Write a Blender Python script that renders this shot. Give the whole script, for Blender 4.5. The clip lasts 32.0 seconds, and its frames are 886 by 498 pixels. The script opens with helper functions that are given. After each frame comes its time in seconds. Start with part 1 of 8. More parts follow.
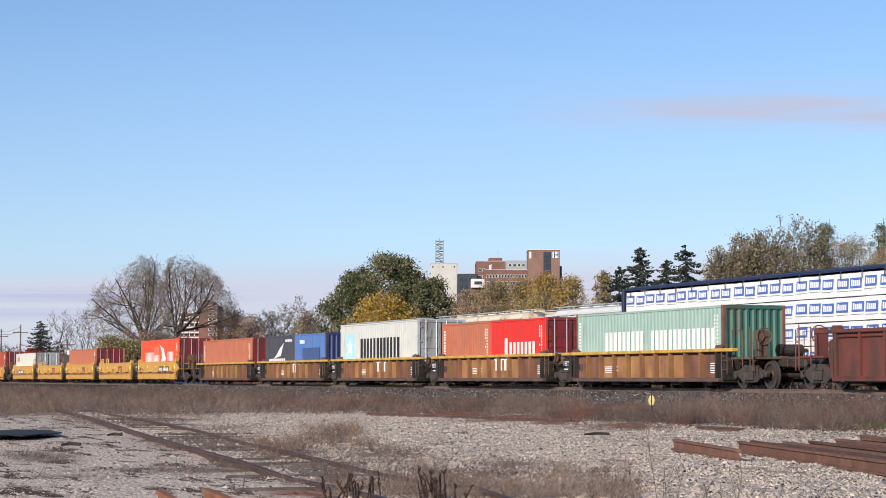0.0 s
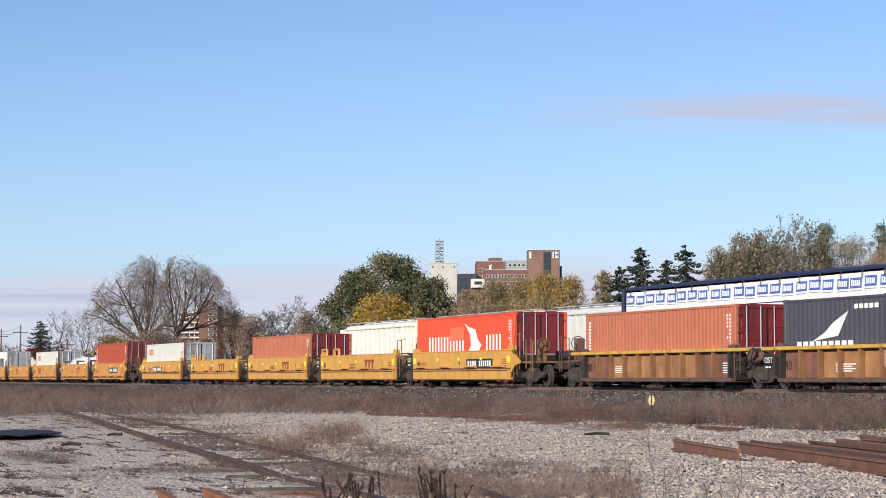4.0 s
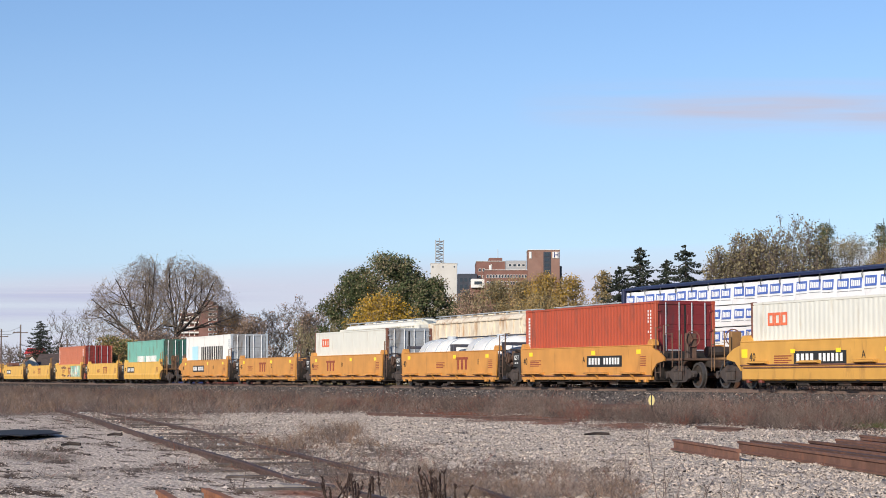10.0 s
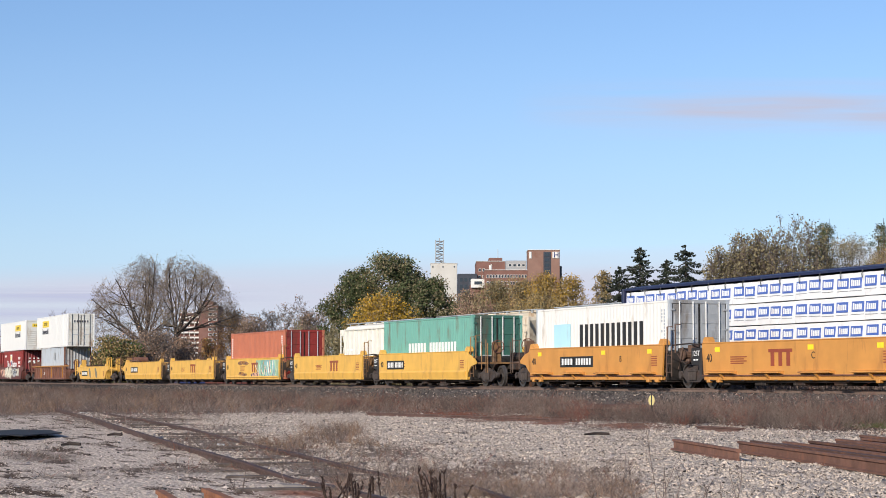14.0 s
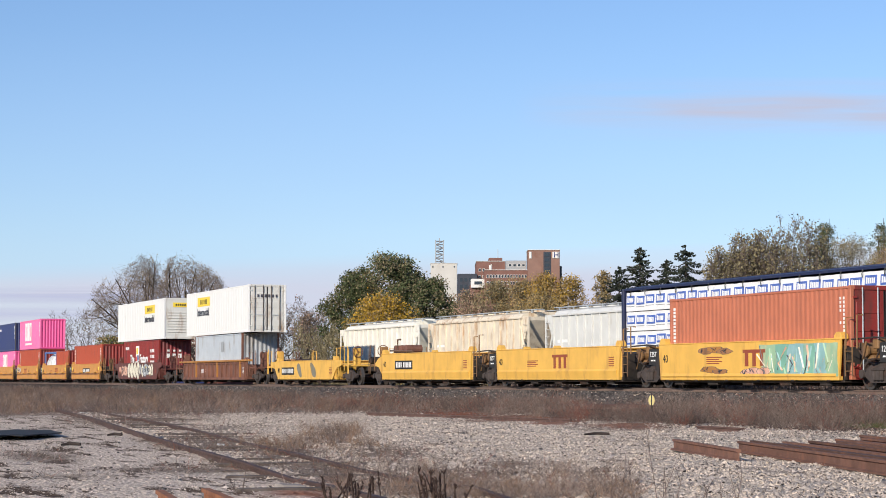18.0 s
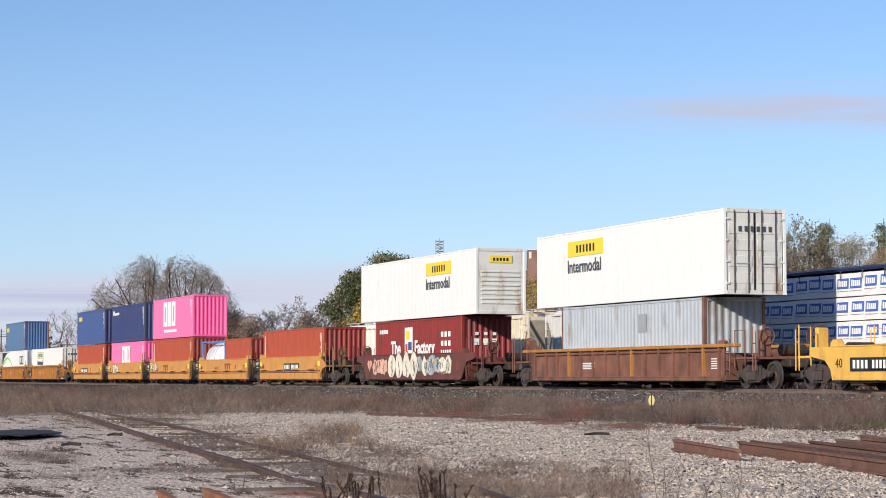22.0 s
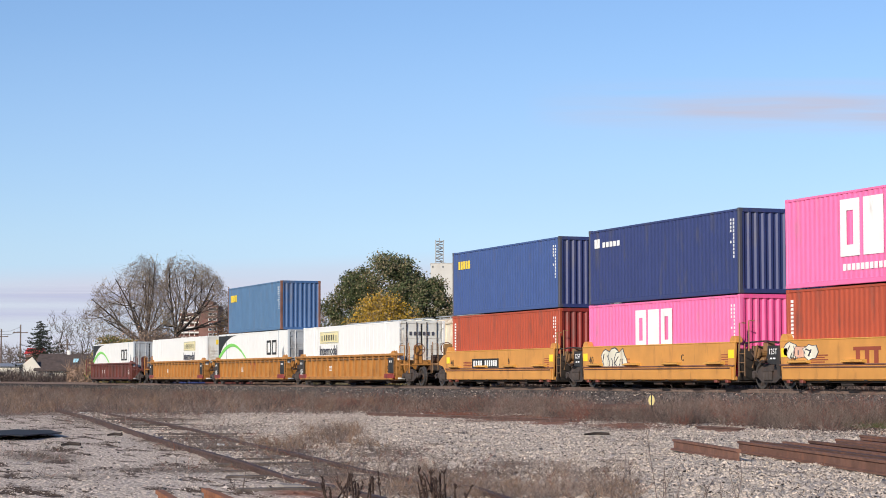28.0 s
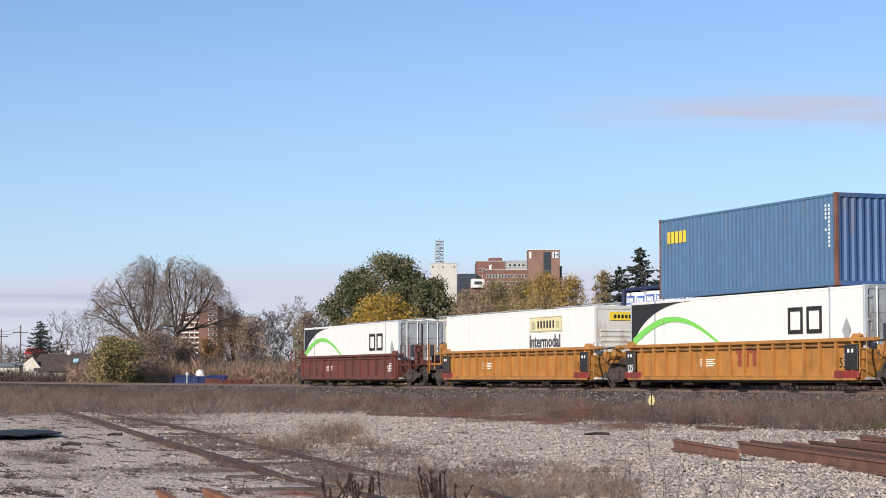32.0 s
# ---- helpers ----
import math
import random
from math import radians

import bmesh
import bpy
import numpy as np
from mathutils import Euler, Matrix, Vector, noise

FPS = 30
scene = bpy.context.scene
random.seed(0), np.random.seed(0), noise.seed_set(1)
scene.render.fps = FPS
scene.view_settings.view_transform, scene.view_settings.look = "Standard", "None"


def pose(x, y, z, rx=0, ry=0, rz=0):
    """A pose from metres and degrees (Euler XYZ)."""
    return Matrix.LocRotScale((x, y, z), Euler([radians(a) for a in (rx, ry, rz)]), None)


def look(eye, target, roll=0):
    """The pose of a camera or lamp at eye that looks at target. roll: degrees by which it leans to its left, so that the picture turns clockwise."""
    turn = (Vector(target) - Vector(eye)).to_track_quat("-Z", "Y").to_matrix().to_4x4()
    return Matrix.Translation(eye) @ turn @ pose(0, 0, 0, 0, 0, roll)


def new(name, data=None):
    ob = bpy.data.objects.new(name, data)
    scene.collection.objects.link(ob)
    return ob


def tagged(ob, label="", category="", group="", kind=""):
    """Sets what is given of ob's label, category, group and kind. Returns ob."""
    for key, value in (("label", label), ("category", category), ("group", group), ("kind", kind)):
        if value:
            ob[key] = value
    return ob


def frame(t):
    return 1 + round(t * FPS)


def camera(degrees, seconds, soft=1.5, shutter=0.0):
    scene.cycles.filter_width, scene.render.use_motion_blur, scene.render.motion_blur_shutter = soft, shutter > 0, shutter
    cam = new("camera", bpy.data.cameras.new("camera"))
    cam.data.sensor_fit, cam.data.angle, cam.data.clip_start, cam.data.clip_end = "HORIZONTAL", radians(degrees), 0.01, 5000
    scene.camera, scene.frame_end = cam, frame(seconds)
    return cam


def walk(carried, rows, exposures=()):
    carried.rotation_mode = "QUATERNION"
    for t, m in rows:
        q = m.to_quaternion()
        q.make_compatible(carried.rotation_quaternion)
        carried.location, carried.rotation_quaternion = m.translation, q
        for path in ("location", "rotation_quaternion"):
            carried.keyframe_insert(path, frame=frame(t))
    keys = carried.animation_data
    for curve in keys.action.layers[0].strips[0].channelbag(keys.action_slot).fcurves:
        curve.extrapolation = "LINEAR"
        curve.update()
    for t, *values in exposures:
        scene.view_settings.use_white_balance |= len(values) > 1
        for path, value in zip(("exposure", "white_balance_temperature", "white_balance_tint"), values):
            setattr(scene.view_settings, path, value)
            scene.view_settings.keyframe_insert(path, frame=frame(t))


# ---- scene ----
# World: rail head of the main line at z = 0, the train runs along +X at y = YC, the camera stands at the origin.
VIEW = radians(20.63)
EYE = 0.352
YC = 34.82
SPEED = 15.30
cam = camera(24.24, 32.0, soft=0.9)
walk(cam, [(0.0, pose(0, 0, EYE, 93.59, 0, 69.37)), (32.0, pose(0, 0, EYE, 93.59, 0, 69.37))], [(0.0, 0.0), (32.0, 0.0)])

# ---- light ----
SUN_EL, SUN_TO = radians(21), Vector((0.58, -0.815))
world = bpy.data.worlds.new("sky")
scene.world = world
world.use_nodes = True
sky = world.node_tree.nodes.new("ShaderNodeTexSky")
sky.sky_type, sky.sun_disc = "NISHITA", False
sky.sun_elevation, sky.sun_rotation = SUN_EL, math.atan2(SUN_TO.x, SUN_TO.y)
sky.altitude, sky.air_density, sky.dust_density, sky.ozone_density = 200, 1.0, 0.0, 3.0
back = world.node_tree.nodes["Background"]
back.inputs["Strength"].default_value = 0.112
tint = world.node_tree.nodes.new("ShaderNodeMix")
tint.data_type, tint.blend_type = "RGBA", "MULTIPLY"
tint.inputs["Factor"].default_value, tint.inputs["B"].default_value = 1.0, (0.925, 0.985, 1.17, 1)
world.node_tree.links.new(sky.outputs["Color"], tint.inputs["A"])
world.node_tree.links.new(tint.outputs["Result"], back.inputs["Color"])
sun = new("sun", bpy.data.lights.new("sun", "SUN"))
sun.data.energy, sun.data.angle, sun.data.color = 5.0, radians(0.55), (1.0, 0.90, 0.77)
sun.matrix_world = look((40, -60, 40), Vector((40, -60, 40)) - Vector((SUN_TO.x * math.cos(SUN_EL), SUN_TO.y * math.cos(SUN_EL), math.sin(SUN_EL))))

# ---- plan helpers ----
FWD, RIGHT = Vector((-math.cos(VIEW), math.sin(VIEW), 0)), Vector((math.sin(VIEW), math.cos(VIEW), 0))
LENS = 3650.0
GROUND = -0.80


def sight(a, b, d):
    """The point at depth d, a to the right and b above eye level in 1/3650 of the depth."""
    return FWD * d + RIGHT * (a / LENS * d) + Vector((0, 0, EYE + b / LENS * d))


def spot(a, d, z=GROUND):
    p = sight(a, 0, d)
    return Vector((p.x, p.y, z))


def land(x, y):
    """Height of the ground."""
    def ramp(v, a, b):
        t = min(1, max(0, (v - a) / (b - a)))
        return t * t * (3 - 2 * t)
    z = GROUND + 0.632 * ramp(y, 29.2, 32.9) - 0.532 * ramp(y, 36.7, 38.4) + 0.25 * ramp(y, 60, 120)
    calm = 1 - ramp(y, 28.5, 31)
    z += 0.05 * noise.noise(Vector((x * 0.25, y * 0.25, 0))) * (0.3 + 0.7 * calm)
    z += 0.025 * noise.noise(Vector((x * 1.3, y * 1.3, 4))) * calm
    return z


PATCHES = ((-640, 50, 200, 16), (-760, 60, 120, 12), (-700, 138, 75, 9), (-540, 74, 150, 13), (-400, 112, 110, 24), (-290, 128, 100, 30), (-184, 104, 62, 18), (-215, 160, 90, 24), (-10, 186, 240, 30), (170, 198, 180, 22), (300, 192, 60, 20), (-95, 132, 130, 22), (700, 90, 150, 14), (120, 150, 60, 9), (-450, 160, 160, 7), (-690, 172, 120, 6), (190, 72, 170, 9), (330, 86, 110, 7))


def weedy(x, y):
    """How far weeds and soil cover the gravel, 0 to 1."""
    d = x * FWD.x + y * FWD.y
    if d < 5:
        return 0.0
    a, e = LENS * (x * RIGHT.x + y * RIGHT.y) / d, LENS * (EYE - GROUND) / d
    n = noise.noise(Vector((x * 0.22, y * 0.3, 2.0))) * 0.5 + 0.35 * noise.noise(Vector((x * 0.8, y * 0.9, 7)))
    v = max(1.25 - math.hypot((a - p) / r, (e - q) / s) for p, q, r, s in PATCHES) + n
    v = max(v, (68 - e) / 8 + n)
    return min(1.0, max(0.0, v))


def hardpan(x, y):
    """How far the ground is packed fine and smooth: beside the old track, 0 to 1."""
    d = max(1.0, x * FWD.x + y * FWD.y)
    a, e = LENS * (x * RIGHT.x + y * RIGHT.y) / d, LENS * (EYE - GROUND) / d
    return min(1.0, max(0.0, 0.5 + ((e - 74) / 0.297 - 619 - a) / 60))


RUSTY = ((-190, 44, 90, 5), (-90, 53, 120, 6), (20, 62, 110, 7), (130, 71, 110, 7), (205, 77, 70, 6), (498, 92, 48, 6), (-250, 204, 80, 18), (-184, 180, 40, 12), (330, 84, 90, 4))


def rusty(x, y):
    """How far rust has stained the soil, 0 to 1."""
    d = x * FWD.x + y * FWD.y
    if d < 10:
        return 0.0
    a, e = LENS * (x * RIGHT.x + y * RIGHT.y) / d, LENS * (EYE - GROUND) / d
    v = max(1.2 - math.hypot((a - p) / r, (e - q) / s) for p, q, r, s in RUSTY) + 0.5 * noise.noise(Vector((x * 0.5, y * 0.7, 5)))
    return min(1.0, max(0.0, v))


# ---- mesh helpers ----
class Shape:
    def __init__(self):
        self.v, self.f, self.m = [], [], []

    def add(self, verts, faces, mat=0):
        n = len(self.v)
        self.v += [tuple(p) for p in verts]
        self.f += [tuple(i + n for i in q) for q in faces]
        self.m += [mat] * len(faces)
        return self

    def box(self, x0, x1, y0, y1, z0, z1, mat=0):
        x0, x1, y0, y1, z0, z1 = min(x0, x1), max(x0, x1), min(y0, y1), max(y0, y1), min(z0, z1), max(z0, z1)
        return self.add([(x, y, z) for x in (x0, x1) for y in (y0, y1) for z in (z0, z1)],
                        [(0, 1, 3, 2), (4, 6, 7, 5), (0, 4, 5, 1), (2, 3, 7, 6), (0, 2, 6, 4), (1, 5, 7, 3)], mat)

    def cbox(self, x0, x1, y0, y1, z0, z1, c=0.02, mat=0):
        """A box with chamfered edges."""
        lo, hi = (min(x0, x1), min(y0, y1), min(z0, z1)), (max(x0, x1), max(y0, y1), max(z0, z1))
        c = min(c, *[(h - l) * 0.45 for l, h in zip(lo, hi)])
        vs, key = [], {}
        for sx in (0, 1):
            for sy in (0, 1):
                for sz in (0, 1):
                    s = (sx, sy, sz)
                    for ax in range(3):
                        p = [(hi[i] if s[i] else lo[i]) + (0 if i == ax else (-c if s[i] else c)) for i in range(3)]
                        key[s, ax] = len(vs)
                        vs.append(p)
        fs = []
        for ax in range(3):
            i, j = (ax + 1) % 3, (ax + 2) % 3
            for side in (0, 1):
                q = []
                for a, b in ((0, 0), (1, 0), (1, 1), (0, 1)):
                    s = [0, 0, 0]
                    s[ax], s[i], s[j] = side, a, b
                    q.append(key[tuple(s), ax])
                fs.append(q if side else q[::-1])
            for a in (0, 1):
                for b in (0, 1):
                    s0, s1 = [0, 0, 0], [0, 0, 0]
                    s0[i] = s1[i] = a
                    s0[j] = s1[j] = b
                    s1[ax] = 1
                    q = [key[tuple(s0), i], key[tuple(s1), i], key[tuple(s1), j], key[tuple(s0), j]]
                    fs.append(q if (a == b) else q[::-1])
        for sx in (0, 1):
            for sy in (0, 1):
                for sz in (0, 1):
                    q = [key[(sx, sy, sz), a] for a in range(3)]
                    fs.append(q if (sx + sy + sz) % 2 else q[::-1])
        return self.add(vs, fs, mat)

    def tube(self, path, radii, n=6, mat=0, cap=True):
        path = [Vector(p) for p in path]
        if not hasattr(radii, "__len__"):
            radii = [radii] * len(path)
        vs, fs = [], []
        for i, p in enumerate(path):
            d = (path[min(i + 1, len(path) - 1)] - path[max(i - 1, 0)]).normalized()
            a = d.cross(Vector((0, 0, 1)) if abs(d.z) < 0.9 else Vector((1, 0, 0))).normalized()
            b = d.cross(a)
            for k in range(n):
                w = 2 * math.pi * k / n
                vs.append(p + (a * math.cos(w) + b * math.sin(w)) * radii[i])
        for i in range(len(path) - 1):
            for k in range(n):
                fs.append((i * n + k, i * n + (k + 1) % n, (i + 1) * n + (k + 1) % n, (i + 1) * n + k))
        if cap:
            fs.append(tuple(range(n))[::-1])
            fs.append(tuple((len(path) - 1) * n + k for k in range(n)))
        return self.add(vs, fs, mat)

    def extrude(self, outline, axis, a, b, mat=0):
        """A flat outline (pairs) drawn out along axis 0, 1 or 2 from a to b."""
        def place(p, h):
            q = list(p)
            q.insert(axis, h)
            return q
        n = len(outline)
        vs = [place(p, a) for p in outline] + [place(p, b) for p in outline]
        fs = [tuple(range(n)), tuple(range(n, 2 * n))[::-1]] + [(i, i + n, (i + 1) % n + n, (i + 1) % n) for i in range(n)]
        return self.add(vs, fs, mat)


def mesh_of(name, shape, mats, smooth=False, fix=True):
    me = bpy.data.meshes.new(name)
    me.from_pydata(shape.v, [], shape.f)
    for m in (mats if isinstance(mats, (list, tuple)) else [mats]):
        me.materials.append(m)
    if any(shape.m):
        me.polygons.foreach_set("material_index", shape.m)
    if smooth:
        me.polygons.foreach_set("use_smooth", [True] * len(shape.f))
    if fix:
        bm = bmesh.new()
        bm.from_mesh(me)
        bmesh.ops.recalc_face_normals(bm, faces=bm.faces)
        bm.to_mesh(me)
        bm.free()
    me.update()
    return me


def part(name, shape, mats, parent=None, label="", smooth=False, fix=True):
    me = shape if isinstance(shape, bpy.types.Mesh) else mesh_of(name, shape, mats, smooth, fix)
    ob = new(name, me)
    ob.parent = parent
    if label:
        tagged(ob, label)
    return ob


def thing(name, m, label, category, group="", kind=""):
    ob = new(name)
    ob.empty_display_size = 0.3
    ob.matrix_world = m
    return tagged(ob, label, category, group, kind)


LETTERS = {}


def lettering(text, size, mat, parent, x, y, z, label="", face=0, bold=0.0):
    """Flat letters on a side that faces -Y (face 0) or +X (face 90)."""
    key = (text, size, mat.name, bold)
    if key not in LETTERS:
        cu = bpy.data.curves.new("lettering", "FONT")
        cu.body, cu.size, cu.extrude, cu.resolution_u, cu.offset = text, size, 0.004, 2, bold
        tmp = bpy.data.objects.new("lettering", cu)
        scene.collection.objects.link(tmp)
        me = bpy.data.meshes.new_from_object(tmp.evaluated_get(bpy.context.evaluated_depsgraph_get()))
        bpy.data.objects.remove(tmp)
        me.materials.clear()
        me.materials.append(mat)
        LETTERS[key] = me
    ob = new("lettering", LETTERS[key])
    ob.parent = parent
    ob.matrix_basis = pose(x, y, z, 90, 0, face)
    return tagged(ob, label or "painted lettering " + text)


# ---- materials ----
def material(name, color, rough=0.6, metal=0.0, spread=0.25, scale=3.0, dirt=None, dirt_amount=0.0, dirt_scale=1.2, bump=0.1, bump_scale=40.0, rand=0.0, streaks=False, island=False):
    m = bpy.data.materials.new(name)
    m.use_nodes = True
    nt = m.node_tree
    N, L = nt.nodes.new, nt.links.new
    bsdf = nt.nodes["Principled BSDF"]
    tc = N("ShaderNodeTexCoord")
    n1 = N("ShaderNodeTexNoise")
    n1.inputs["Scale"].default_value, n1.inputs["Detail"].default_value = scale, 6
    L(tc.outputs["Object"], n1.inputs["Vector"])
    ramp = N("ShaderNodeMapRange")
    ramp.inputs[1].default_value, ramp.inputs[2].default_value = 0.3, 0.7
    ramp.inputs[3].default_value, ramp.inputs[4].default_value = 1 - spread, 1 + spread
    L(n1.outputs["Fac"], ramp.inputs[0])
    hsv = N("ShaderNodeHueSaturation")
    hsv.inputs["Color"].default_value = (*color, 1)
    L(ramp.outputs[0], hsv.inputs["Value"])
    col = hsv.outputs["Color"]
    if rand:
        src = N("ShaderNodeNewGeometry").outputs["Random Per Island"] if island else N("ShaderNodeObjectInfo").outputs["Random"]
        r2 = N("ShaderNodeMapRange")
        r2.inputs[3].default_value, r2.inputs[4].default_value = 1 - rand, 1 + rand
        L(src, r2.inputs[0])
        h2 = N("ShaderNodeHueSaturation")
        L(col, h2.inputs["Color"])
        L(r2.outputs[0], h2.inputs["Value"])
        col = h2.outputs["Color"]
    if dirt:
        n2 = N("ShaderNodeTexNoise")
        n2.inputs["Scale"].default_value, n2.inputs["Detail"].default_value, n2.inputs["Roughness"].default_value = dirt_scale, 8, 0.65
        if streaks:
            mp = N("ShaderNodeMapping")
            mp.inputs["Scale"].default_value = (1.6, 1.6, 0.4)
            L(tc.outputs["Object"], mp.inputs["Vector"])
            L(mp.outputs[0], n2.inputs["Vector"])
        else:
            L(tc.outputs["Object"], n2.inputs["Vector"])
        r3 = N("ShaderNodeMapRange")
        r3.inputs[1].default_value, r3.inputs[2].default_value = 0.62 - dirt_amount * 0.35, 0.78 - dirt_amount * 0.25
        L(n2.outputs["Fac"], r3.inputs[0])
        mix = N("ShaderNodeMix")
        mix.data_type = "RGBA"
        L(r3.outputs[0], mix.inputs["Factor"])
        L(col, mix.inputs["A"])
        mix.inputs["B"].default_value = (*dirt, 1)
        col = mix.outputs["Result"]
    L(col, bsdf.inputs["Base Color"])
    bsdf.inputs["Roughness"].default_value, bsdf.inputs["Metallic"].default_value = rough, metal
    if bump:
        n3 = N("ShaderNodeTexNoise")
        n3.inputs["Scale"].default_value, n3.inputs["Detail"].default_value = bump_scale, 4
        L(tc.outputs["Object"], n3.inputs["Vector"])
        bp = N("ShaderNodeBump")
        bp.inputs["Strength"].default_value, bp.inputs["Distance"].default_value = bump, 0.02
        L(n3.outputs["Fac"], bp.inputs["Height"])
        L(bp.outputs["Normal"], bsdf.inputs["Normal"])
    return m


def paint(name, color, dirt=(0.12, 0.07, 0.04), amount=0.25, rough=0.5, spread=0.08):
    return material(name, color, rough, 0.0, spread, 1.5, dirt, amount, 1.0, 0.03, 25, streaks=True)


